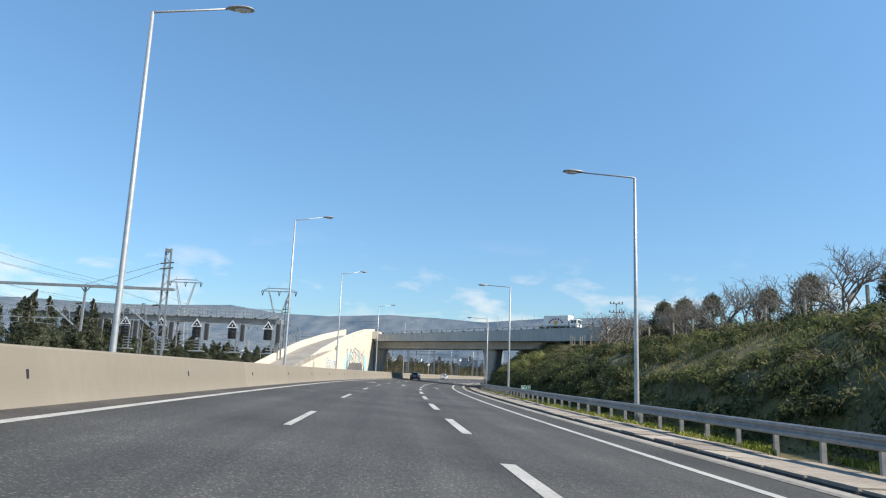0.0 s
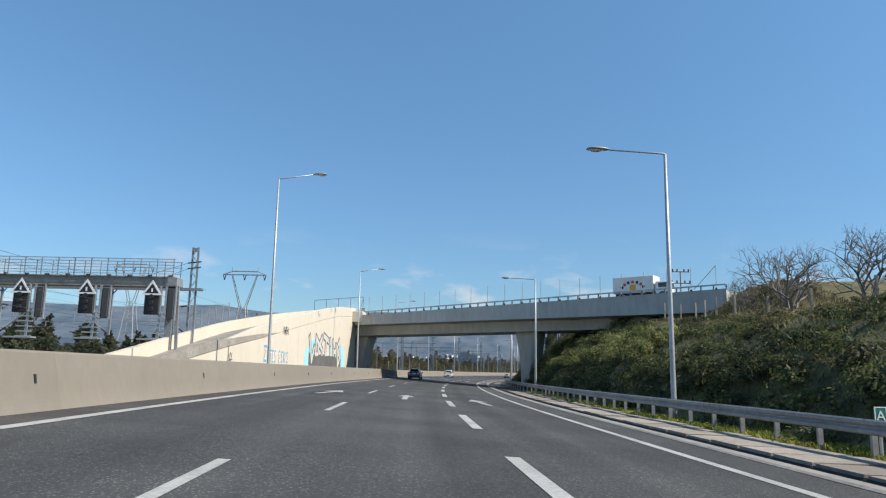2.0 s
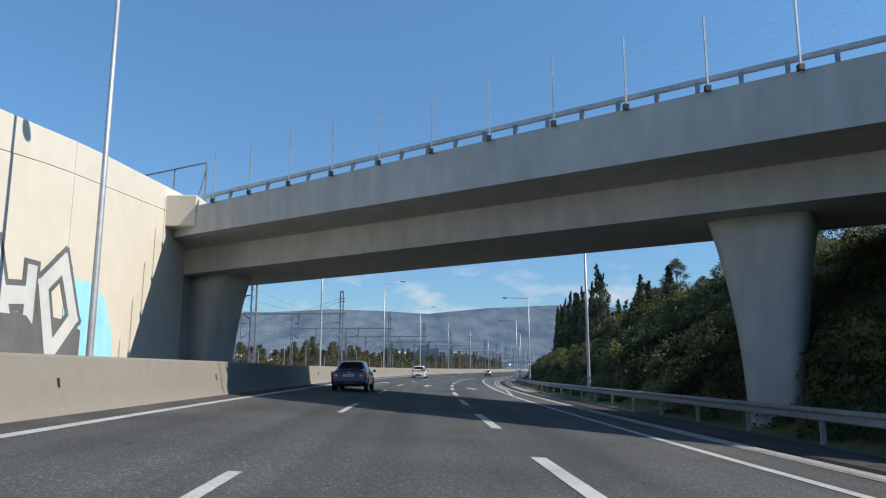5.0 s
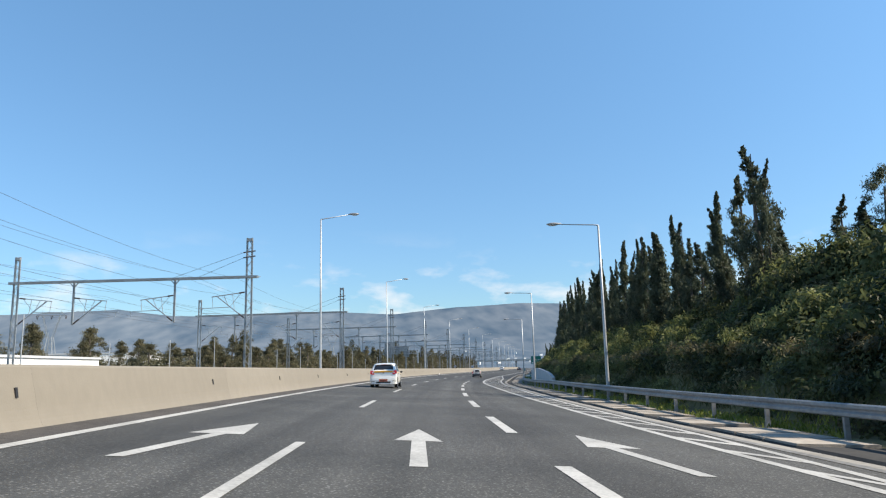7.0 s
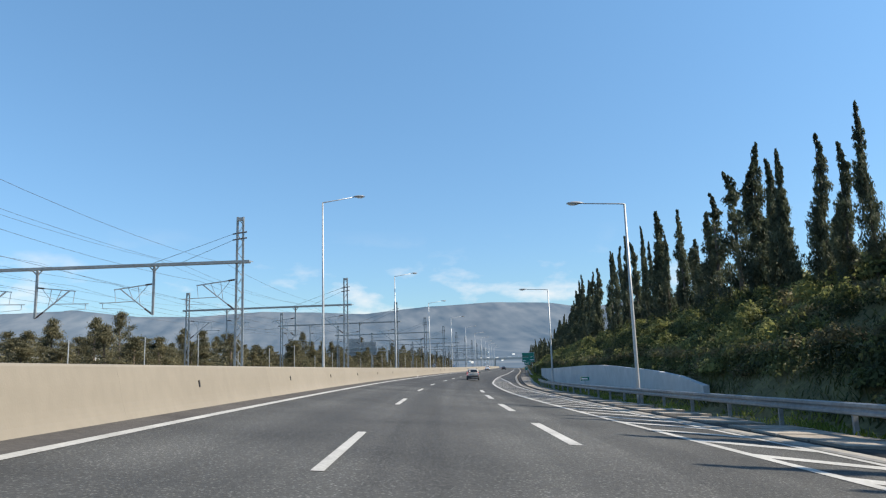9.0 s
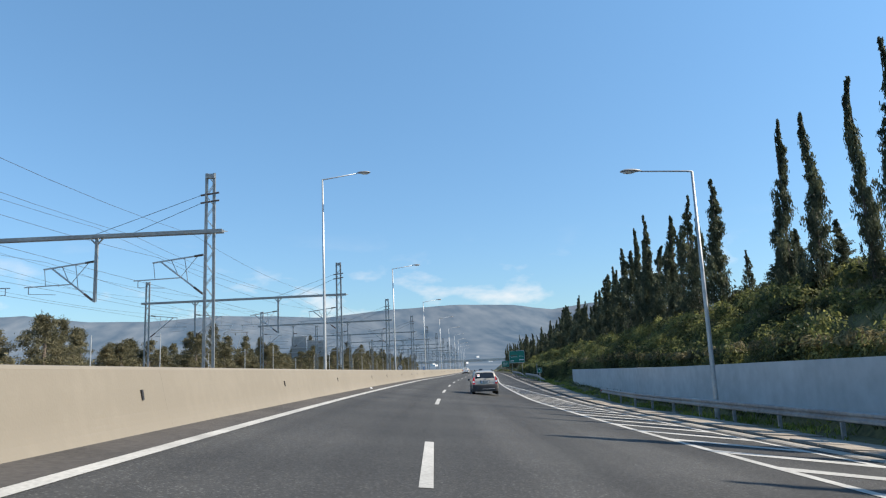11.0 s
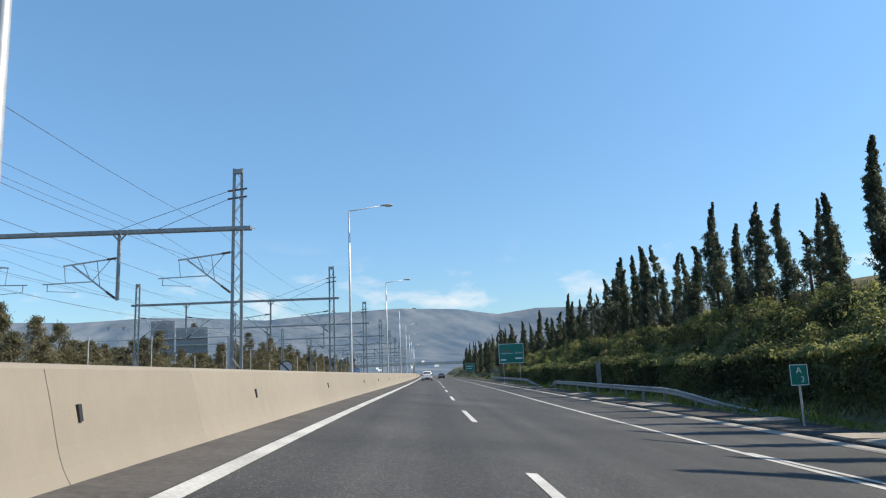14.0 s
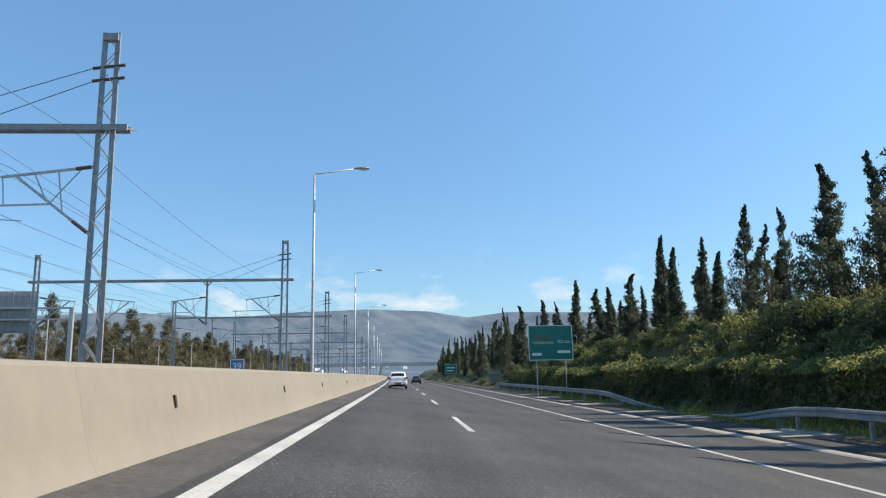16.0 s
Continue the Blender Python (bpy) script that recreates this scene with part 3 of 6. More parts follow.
def stroke(name, pts, width, mat, parent, out):
    """A sprayed stroke of even width along points, with cut corners."""
    bm = bmesh.new()
    for (s0, z0), (s1, z1) in zip(pts, pts[1:]):
        dx, dz = s1 - s0, z1 - z0
        n_ = math.hypot(dx, dz)
        ux, uz = dx / n_ * width * 0.45, dz / n_ * width * 0.45
        px, pz = -dz / n_ * width / 2, dx / n_ * width / 2
        q = [(s0 - ux + px, z0 - uz + pz), (s0 - ux - px, z0 - uz - pz), (s1 + ux - px, z1 + uz - pz), (s1 + ux + px, z1 + uz + pz)]
        bm.faces.new([bm.verts.new(on_wall(a_, b_, out)) for a_, b_ in q])
        out += 0.0015
    part(name, bm, mat, parent)


mural = thing("graffiti_mural", Matrix.Identity(4), "silver and black graffiti lettering with pale blue blobs on cream wall", "graffiti")
spray("blue_blob", [(110.2, 1.15), (110.2, 2.2), (110.8, 2.9), (111.6, 3.2), (112.6, 3.25), (112.6, 1.15)], SPRAYCYAN, mural, 0.008)
spray("blue_blob", [(113.2, 2.6), (113.2, 3.7), (114.1, 4.0), (115.2, 4.2), (115.8, 3.9), (115.3, 2.5)], SPRAYCYAN, mural, 0.008)
spray("blue_blob", [(129.0, 1.15), (129.0, 3.9), (130.8, 4.0), (132.0, 3.5), (132.7, 2.4), (133.0, 1.15)], SPRAYCYAN, mural, 0.008)
spray("blue_blob", [(123.0, 2.2), (123.0, 4.0), (124.4, 4.0), (124.6, 2.4)], SPRAYCYAN, mural, 0.008)
spray("dark_base", [(112.2, 1.15), (112.1, 2.7), (113.2, 2.3), (113.8, 2.6), (115.2, 2.4), (116.4, 2.6), (117.3, 2.5), (119.5, 2.6), (121.0, 2.4), (123.0, 2.5), (125.2, 2.5), (127.2, 2.6), (129.0, 2.5), (130.3, 2.2), (130.3, 1.15)], SPRAYGREY, mural, 0.014)
LETTERS = [[(112.3, 4.1), (113.6, 1.8), (114.6, 3.1)], [(115.6, 4.2), (117.0, 3.6), (116.5, 2.3), (115.4, 2.6), (115.6, 4.2)], [(118.5, 4.3), (117.4, 3.6), (118.9, 3.0), (118.6, 1.45), (117.4, 1.8)],
           [(119.7, 4.6), (122.1, 4.2)], [(120.9, 4.2), (120.6, 2.1)], [(123.3, 4.3), (123.4, 3.9)], [(123.4, 3.3), (124.0, 1.35)], [(124.9, 4.2), (126.0, 1.6)], [(126.9, 3.8), (126.9, 1.55)], [(125.7, 3.0), (126.9, 3.1)],
           [(128.8, 4.4), (129.7, 2.6), (128.3, 1.35), (127.6, 3.5), (128.8, 4.4)]]
for pts in LETTERS:
    stroke("letter_outline", pts, 0.92, SPRAYGREY, mural, 0.02)
for pts in LETTERS:
    stroke("letter", pts, 0.55, SPRAYSILVER, mural, 0.03)
tag = thing("graffiti_tag", Matrix.Identity(4), "blue sprayed graffiti letters on cream wall", "graffiti")
for ch, s, w in (("Z", 95.7, 1.5), ("E", 96.6, 1.25), ("T", 97.4, 1.2), ("E", 98.1, 1.2), ("S", 98.9, 1.15), ("F", 100.3, 1.2), ("S", 101.2, 1.15), ("W", 102.2, 1.1), ("S", 103.2, 1.15)):
    p = on_wall(s, 2.0 if w > 1.3 else 1.85, 0.02)
    for sz, mt, off in ((w * 1.2, SPRAYBLUE, 0.0), (w * 0.9, CREAM, 0.012)):
        o = lettering("letter", ch, sz, mt, Matrix.Identity(4), tag, 0.003)
        o.matrix_world = Matrix.Translation(p + Vector((off, 0, 0))) @ Matrix.Rotation(heading(s), 4, "Z") @ Matrix.Rotation(radians(90), 4, "Z") @ Matrix.Rotation(radians(90), 4, "X")
        if mt is CREAM:
            o.data.materials[0] = SIGNWHITE
            o.scale = (0.75, 0.96, 1)
        else:
            o.scale = (0.8, 1.05, 1)
small = thing("graffiti_scrawl", Matrix.Identity(4), "small black sprayed scrawl on cream wall", "graffiti")
for i, ch in enumerate("NEK"):
    o = lettering("letter", ch, 0.95, SPRAYBLACK, Matrix.Identity(4), small, 0.003)
    o.matrix_world = Matrix.Translation(on_wall(101.6 + 0.62 * i, 4.2, 0.075)) @ Matrix.Rotation(heading(102) + radians(90), 4, "Z") @ Matrix.Rotation(radians(90), 4, "X")
for s0, z0, n_ in ((116.2, 6.9, 9), (122.9, 7.75, 6)):
    sc = thing("graffiti_scrawl", Matrix.Identity(4), "thin black sprayed scribble near the wall top", "graffiti")
    r_ = random.Random(int(s0))
    for k in range(n_):
        a_ = (s0 + (k / n_ - 0.5) * 1.1 + r_.uniform(-0.1, 0.1), z0 - 0.12 * (k / n_ - 0.5) + r_.uniform(-0.22, 0.22))
        stroke("scribble", [a_, (a_[0] + r_.uniform(0.12, 0.3), a_[1] + r_.uniform(-0.28, 0.28))], 0.04, SPRAYBLACK, sc, 0.04)
scr = thing("graffiti_scrawl", Matrix.Identity(4), "rusty stain and black scribble on cream wall", "graffiti")
stroke("stain", [(86.2, 0.9), (86.2, 2.6)], 0.09, SPRAYBLACK, scr, 0.02)
for k in range(5):
    a_ = k * 1.3
    stroke("scribble", [(86.6 + 0.35 * math.cos(a_), 1.6 + 0.3 * math.sin(a_)), (86.8 + 0.4 * math.cos(a_ + 2), 1.6 + 0.35 * math.sin(a_ + 2))], 0.05, SPRAYBLACK, scr, 0.02)

# ---- overpass ----
BO, BA = Vector((-13.6, 131.2, 0)), radians(-38)
BX, BY = Vector((math.cos(BA), math.sin(BA), 0)), Vector((-math.sin(BA), math.cos(BA), 0))
bridge = thing("overpass", Matrix.Identity(4), "grey concrete road overpass crossing the motorway at a skew", "bridge", kind="structure")


def on_bridge(u, off, z):
    p = BO + BX * u + BY * off
    return Vector((p.x, p.y, z))


def deck_z(u):
    return 8.46 + 0.0187 * u


def belly(u):
    return 5.79 + 0.002 * u


us = np.linspace(-6.2, 48.0, 19)
ribbon("deck", CONCRETE, [[on_bridge(u, 0, 7.1), on_bridge(u, 0, deck_z(u)), on_bridge(u, 0.42, deck_z(u) + 0.02), on_bridge(u, 0.45, deck_z(u) - 0.2), on_bridge(u, 12.9, deck_z(u) - 0.2), on_bridge(u, 12.95, deck_z(u) + 0.02),
                           on_bridge(u, 13.4, deck_z(u)), on_bridge(u, 13.4, 7.1), on_bridge(u, 8.4, 7.05), on_bridge(u, 2.6, 7.05)] for u in us], bridge, close=True)
ribbon("girder", CONCRETE, [[on_bridge(u, 2.55, 7.045), on_bridge(u, 2.65, belly(u)), on_bridge(u, 8.05, belly(u)), on_bridge(u, 8.4, 7.045)] for u in np.arange(-6.0, 46, 2.0)], bridge, close=True)
ribbon("carriageway", ASPHALT, [[on_bridge(u, 0.5, deck_z(u) - 0.19), on_bridge(u, 12.85, deck_z(u) - 0.19)] for u in us], bridge)


def flared_pier(u0, u1, f0, f1, foot, parent, o0, o1):
    rows_ = []
    for k in np.linspace(0, 1, 15):
        z = foot + (belly((u0 + u1) / 2) + 0.1 - foot) * k
        g = k ** 2.2
        a_, b_ = u0 - f0 * g, u1 + f1 * g
        cu, hu, co, ho = (a_ + b_) / 2, (b_ - a_) / 2, (o0 + o1) / 2, (o1 - o0) / 2
        ring = []
        for q in range(28):
            c_, s_ = math.cos(2 * math.pi * q / 28), math.sin(2 * math.pi * q / 28)
            ring.append(on_bridge(cu + hu * math.copysign(abs(c_) ** 0.42, c_), co + ho * math.copysign(abs(s_) ** 0.42, s_), z))
        rows_.append(ring)
    o = ribbon("pier", CONCRETE, rows_, parent, close=True)
    o.data.polygons.foreach_set("use_smooth", [len(p_.vertices) == 4 for p_ in o.data.polygons])


flared_pier(22.2, 23.9, 0.95, 0.75, -1.3, bridge, 4.0, 6.6)
flared_pier(-6.6, -4.0, 0.0, 1.35, -0.4, bridge, 3.5, 5.6)
ribbon("abutment", CONCRETE, [[on_bridge(u, 1.6, -0.4), on_bridge(u, 1.6, 7.095), on_bridge(u, 5.2, 7.095), on_bridge(u, 5.2, -0.4)] for u in (-10.5, -5.6)], bridge, close=True)
bm = bmesh.new()
box(bm, (0, 0, 0), (1.45, 3.2, 1.5), 0.04)
o = part("corner_block", bm, CREAM, bridge, "cream concrete corner block")
o.matrix_world = Matrix.Translation(at(137.5, -6.4, 7.45)) @ Matrix.Rotation(heading(137), 4, "Z")
# railing and mesh fence
for u in np.arange(0.2, 48, 1.225):
    part("rail_post", bars((on_bridge(u, 0.2, deck_z(u) - 0.02), on_bridge(u, 0.22, deck_z(u) + 0.42), 0.13, 0.11)), RAILSTEEL, bridge)
ribbon("rail_beam", GALV, [[on_bridge(u, 0.18, deck_z(u) + 0.38), on_bridge(u, 0.18, deck_z(u) + 0.52), on_bridge(u, 0.34, deck_z(u) + 0.52), on_bridge(u, 0.34, deck_z(u) + 0.38)] for u in np.linspace(-0.6, 47.9, 18)], bridge, close=True)
fence_us = np.arange(0.55, 47.3, 2.45)
for u in fence_us:
    part("fence_post", bars((on_bridge(u, -0.06, deck_z(u) - 0.1), on_bridge(u, -0.06, deck_z(u) + 2.35), 0.05)), GALV, bridge)
    part("fence_clamp", bars((on_bridge(u, -0.1, deck_z(u) - 0.05), on_bridge(u, -0.1, deck_z(u) + 0.12), 0.16)), BLACK, bridge)
bm = bmesh.new()
for k in range(9):
    beam(bm, on_bridge(1.6, -0.05, deck_z(1.6) + 0.3 + 0.25 * k), on_bridge(47.1, -0.05, deck_z(47.1) + 0.3 + 0.25 * k), 0.002)
for u in np.arange(1.6, 47.1, 0.3):
    beam(bm, on_bridge(u, -0.05, deck_z(u) + 0.3), on_bridge(u, -0.05, deck_z(u) + 2.3), 0.002)
part("fence_mesh", bm, GALV, bridge, "fine steel wire mesh")
ribbon("rail_beam", GALV, [[on_bridge(u, 13.2, deck_z(u) + 0.38), on_bridge(u, 13.2, deck_z(u) + 0.52), on_bridge(u, 13.35, deck_z(u) + 0.52), on_bridge(u, 13.35, deck_z(u) + 0.38)] for u in np.linspace(-0.6, 47.9, 18)], bridge, close=True)
part("fence_stay", bars((on_bridge(47.1, -0.06, deck_z(47.1) + 2.3), on_bridge(44.9, -0.06, deck_z(44.9) + 0.1), 0.05)), GALV, bridge)
end_fence = [(on_bridge(-2.1 - 2.3 * k, 1.5 - 0.2 * k, 8.3 if k < 2 else 6.8), on_bridge(-2.1 - 2.3 * k, 1.5 - 0.2 * k, 11.15 - 0.03 * k)) for k in range(5)]
for low, high in end_fence:
    part("end_post", bars((low, high, 0.07)), RAILSTEEL, bridge)
part("end_rail", bars((end_fence[0][1], end_fence[-1][1], 0.06)), RAILSTEEL, bridge)
part("end_brace", bars((end_fence[0][0] + Vector((0, 0, 0.9)) - BX * 0.6, end_fence[0][1] - Vector((0, 0, 0.3)), 0.04)), RAILSTEEL, bridge)


# ---- truck on the overpass ----
def wheel(parent, x, y, r, w, side, rim=RIM):
    """A tyre with a spoked rim; side: +1 faces +x."""
    bm = bmesh.new()
    seg = 24
    prof = [(-w / 2, r * 0.62), (-w / 2, r * 0.93), (-w / 2 + 0.025, r), (w / 2 - 0.025, r), (w / 2, r * 0.93), (w / 2, r * 0.62), (w / 2 - 0.04, r * 0.6), (-w / 2 + 0.04, r * 0.6)]
    rings = []
    for i in range(seg):
        t = 2 * math.pi * i / seg
        rings.append([bm.verts.new((px, math.cos(t) * pr, math.sin(t) * pr)) for px, pr in prof])
    for i in range(seg):
        a_, b_ = rings[i], rings[(i + 1) % seg]
        for k in range(len(prof)):
            bm.faces.new((a_[k], b_[k], b_[(k + 1) % len(prof)], a_[(k + 1) % len(prof)]))
    tyre = part("tyre", bm, RUBBER, parent, smooth_faces=True)
    tyre.matrix_local = Matrix.Translation((x, y, r))
    bm = bmesh.new()
    bmesh.ops.create_cone(bm, cap_ends=True, segments=24, radius1=r * 0.62, radius2=r * 0.62, depth=0.03, matrix=Matrix.Translation((side * (w / 2 - 0.07), 0, 0)) @ Matrix.Rotation(radians(90), 4, "Y"))
    for i in range(7):
        t = 2 * math.pi * i / 7
        beam(bm, (side * (w / 2 - 0.03), 0, 0), (side * (w / 2 - 0.02), math.cos(t) * r * 0.6, math.sin(t) * r * 0.6), 0.05, 0.07)
    bmesh.ops.create_cone(bm, cap_ends=True, segments=12, radius1=r * 0.16, radius2=r * 0.12, depth=0.05, matrix=Matrix.Translation((side * (w / 2 - 0.02), 0, 0)) @ Matrix.Rotation(radians(90), 4, "Y"))
    part("rim", bm, rim, tyre)


truck = thing("box_truck", Matrix.Translation(on_bridge(38.7, 3.6, deck_z(38.7) - 0.18)) @ Matrix.Rotation(BA - radians(90), 4, "Z") @ Matrix.Scale(0.86, 4), "white box truck with a red and yellow logo on the overpass", "truck")
part("cargo_box", boxes(((-1.1, -4.2, 0.85), (1.1, 1.2, 2.95)), bevel=0.04), WHITEWALL, truck)
bm = bmesh.new()
box(bm, (-1.0, 1.35, 0.55), (1.0, 3.1, 2.2), 0.12)
part("cab", bm, WHITEPAINT, truck)
part("cab_window", boxes(((-1.015, 1.75, 1.4), (1.015, 2.85, 2.0)), bevel=0.03), CARGLASS, truck)
part("windscreen", boxes(((-0.85, 3.0, 1.35), (0.85, 3.12, 2.05)), bevel=0.03), CARGLASS, truck)
part("chassis", boxes(((-0.45, -4.1, 0.5), (0.45, 2.8, 0.8))), BLACK, truck)
for k in range(7):
    t = math.pi * (0.12 + 0.76 * k / 6)
    o = part("logo_bar", boxes(((-0.01, -0.16, -0.18), (0.01, 0.16, 0.18))), STICKERRED if k % 2 else SPRAYBLACK, truck)
    o.matrix_local = Matrix.Translation((1.115, -1.5 + 1.5 * math.cos(t), 1.25 + 1.0 * math.sin(t))) @ Matrix.Rotation(t - radians(90), 4, "X")
part("logo_block", boxes(((1.105, -1.9, 1.2), (1.125, -1.1, 1.9))), YELLOWBAND, truck)
for x in (-0.95, 0.95):
    for y in (-2.8, 2.3):
        wheel(truck, x, y, 0.45, 0.28, 1 if x > 0 else -1)

# ---- street lamps ----


def street_lamp(height, reach, tip, label, group):
    """A tapered octagonal pole with a level arm towards +x and a flat head."""
    lamp = thing("street_lamp", Matrix.Identity(4), label, "street lamp", group)
    bm = bmesh.new()
    sweep(bm, [(0, 0, 0), (0, 0, 0.5), (0, 0, height * 0.5), (0, 0, height)], [0.115, 0.11, 0.09, 0.06], 10)
    part("pole", bm, GALV, lamp, smooth_faces=True)
    part("base_plate", boxes(((-0.22, -0.22, -0.05), (0.22, 0.22, 0.03))), GALV, lamp)
    bm = bmesh.new()
    sweep(bm, [(-0.03, 0, height - 0.05), (0.05, 0, height), (0.25, 0, height + 0.02), (reach - 0.45, 0, height + tip)], [0.05, 0.045, 0.04, 0.03], 8)
    part("arm", bm, GALV, lamp, smooth_faces=True)
    bm = bmesh.new()
    bmesh.ops.create_uvsphere(bm, u_segments=14, v_segments=8, radius=1.0)
    for v in bm.verts:
        v.co = Vector((reach + v.co.x * 0.5, v.co.y * 0.2 * (1.15 - 0.35 * v.co.x * -1), height + tip + 0.02 + (v.co.z * 0.11 if v.co.z > 0 else v.co.z * 0.03)))
    head = part("head", bm, LAMPHEAD, lamp, "dark grey flattened lamp head", True)
    bm = bmesh.new()
    bmesh.ops.create_uvsphere(bm, u_segments=12, v_segments=6, radius=1.0)
    for v in bm.verts:
        v.co = Vector((reach + 0.1 + v.co.x * 0.3, v.co.y * 0.15, height + tip - 0.015 + v.co.z * 0.075))
    part("glass_bowl", bm, LAMPGLASS, head, "clear glass bowl", True)
    return lamp


left_lamp = street_lamp(12.9, 2.95, 0.3, "tall grey galvanised street lamp behind the barrier", "lamps along the barrier")
spots = [19.5, 52.2, 82.9, 124.6, 163.5, 204.1, 245.1, 288.0, 328.0, 370.5, 412.4, 454.0, 495.5, 537, 578.5, 620, 661]
left_lamp.matrix_world = stand(spots[0], -3.15, -0.05)
for s in spots[1:]:
    copy_thing(left_lamp, stand(s, -3.15 if s < 100 or s > 300 else -3.35, -0.22 if s < 260 else -0.05) @ Matrix.Diagonal((0.88 if s < 300 else 0.96, 1, 1, 1)) @ Matrix.Rotation(radians(random.uniform(-0.3, 0.3)), 4, "X"))
right_lamp = street_lamp(10.65, 2.75, 0.1, "tall grey galvanised street lamp behind the guardrail", "lamps along the verge")
spots = [25.9, 66.9, 107.1, 150.0, 193.0, 234.3, 275.5]
for i, s in enumerate(spots):
    m = stand(s + (0.5 if s > 220 else 0.2), 15.5 if s > 220 else 16.15 if s > 180 else 15.98, verge(s, 15.8)) @ Matrix.Rotation(radians(180), 4, "Z") @ Matrix.Diagonal((1, 1, 1.03 if s > 220 else 1.0, 1))
    if i == 0:
        right_lamp.matrix_world = m
    else:
        copy_thing(right_lamp, m)


# ---- railway: portals, wires, signal gantry ----
def lattice_mast(parent, x, z0, z1, w=0.5):
    """Two channel legs laced with a zigzag."""
    for k in (-1, 1):
        part("leg", bars(((x + k * w * 0.55, 0, z0), (x + k * w * 0.42, 0, z1), 0.075, 0.16)), MASTSTEEL, parent)
    bm = bmesh.new()
    n_ = int((z1 - z0) / 0.62)
    for i in range(n_):
        za, zb = z0 + (z1 - z0) * i / n_, z0 + (z1 - z0) * (i + 1) / n_
        k = 1 if i % 2 else -1
        for y in (-0.09, 0.09):
            beam(bm, (x + k * w * 0.48, y, za), (x - k * w * 0.48, y, zb), 0.038, 0.02)
    part("lacing", bm, MASTSTEEL, parent)
    part("cap", boxes(((x - w * 0.5, -0.12, z1 - 0.3), (x + w * 0.5, 0.12, z1 - 0.05))), MASTSTEEL, parent)


def cantilever(parent, x, z, e):
    """A hinged wire support reaching sideways from x: top tube, diagonal, ties, steady arm; e: side."""
    part("cantilever", bars(((x, 0, z + 1.3), (x + e * 2.95, 0, z + 0.95), 0.075), ((x, 0, z - 1.0), (x + e * 2.5, 0, z + 1.0), 0.085), ((x + e * 1.15, 0, z + 1.16), (x + e * 0.95, 0, z - 0.24), 0.035), ((x + e * 1.9, 0, z + 1.07), (x + e * 1.5, 0, z + 0.2), 0.035), ((x + e * 0.4, 0, z + 1.25), (x + e * 1.35, 0, z + 0.1), 0.03)), GALV, parent)
    part("steady_arm", bars(((x + e * 1.3, 0, z + 0.05), (x + e * 4.0, 0, z - 0.02), 0.055), ((x + e * 3.75, 0, z - 0.02), (x + e * 3.75, 0, z - 0.42), 0.035), ((x + e * 3.75, 0, z - 0.4), (x + e * 2.2, 0, z - 0.5), 0.03), ((x + e * 2.9, 0, z + 0.95), (x + e * 2.8, 0, z + 0.02), 0.03)), GALV, parent)
    for dz in (1.3, -1.0):
        part("insulator", bars(((x + e * 0.12, 0, z + dz - (0.01 if dz > 0 else -0.1)), (x + e * 0.6, 0, z + dz + (-0.07 if dz > 0 else 0.48)), 0.13), sides=8), INSULATOR, parent)


def portal(lift):
    p = thing("catenary_portal", Matrix.Identity(4), "steel lattice railway catenary portal with hanging wire supports", "catenary mast", "catenary portals along the railway")
    b = 9.0 + lift
    lattice_mast(p, 0, -0.6, 12.4 + lift)
    lattice_mast(p, -20.3, -0.6, 11.3 + lift, 0.42)
    bm = bmesh.new()
    for y in (-0.16, 0.16):
        beam(bm, (0.75, y, b), (-20.9, y, b), 0.09, 0.2)
    for x in np.arange(-20.5, 0.6, 1.1):
        beam(bm, (x, -0.16, b), (x + 0.55, 0.16, b), 0.05)
    part("cross_beam", bm, MASTSTEEL, p)
    for x, e in ((-6.4, -1), (-15.2, 1)):
        part("drop_post", bars(((x, 0, b), (x, 0, b - 3.7), 0.16, 0.12), ((x - 0.45, 0, b), (x, 0, b - 0.5), 0.07), ((x + 0.45, 0, b), (x, 0, b - 0.5), 0.07)), MASTSTEEL, p)
        cantilever(p, x, b - 2.7, e)
    cantilever(p, -0.25, b - 2.6, -1)
    cantilever(p, -20.0, b - 2.6, 1)
    for x, z in ((-6.6, 2.2), (-4.4, 1.75)):
        part("tie_rod", bars(((-0.3, 0, b + z), (x, 0, b + 0.1), 0.03), sides=6), WIRE, p)
    for z in (2.2, 1.75):
        part("insulator", bars(((-0.55, 0, b + z - 0.08), (0.5, 0, b + z + 0.05), 0.11), sides=8), INSULATOR, p)
    return p


def mast_d(s):
    return float(np.interp(s, [40, 55, 96, 171, 209, 248, 285, 318, 700], [-14.0, -13.9, -12.6, -11.2, -10.6, -10.0, -9.0, -7.8, -7.6]))


low_portal, high_portal = portal(-2.0), portal(0.0)
PORTALS = [16.0, 55.1, 95.8, 171.0, 209.4, 247.5, 284.0, 318.4, 357.4, 393.8, 431, 468, 505, 542, 580, 618, 656]
for i, s in enumerate(PORTALS):
    src = low_portal if s < 120 else high_portal
    m = stand(s, mast_d(s), 0.0)
    if src.matrix_world == Matrix.Identity(4):
        src.matrix_world = m
    else:
        copy_thing(src, m)
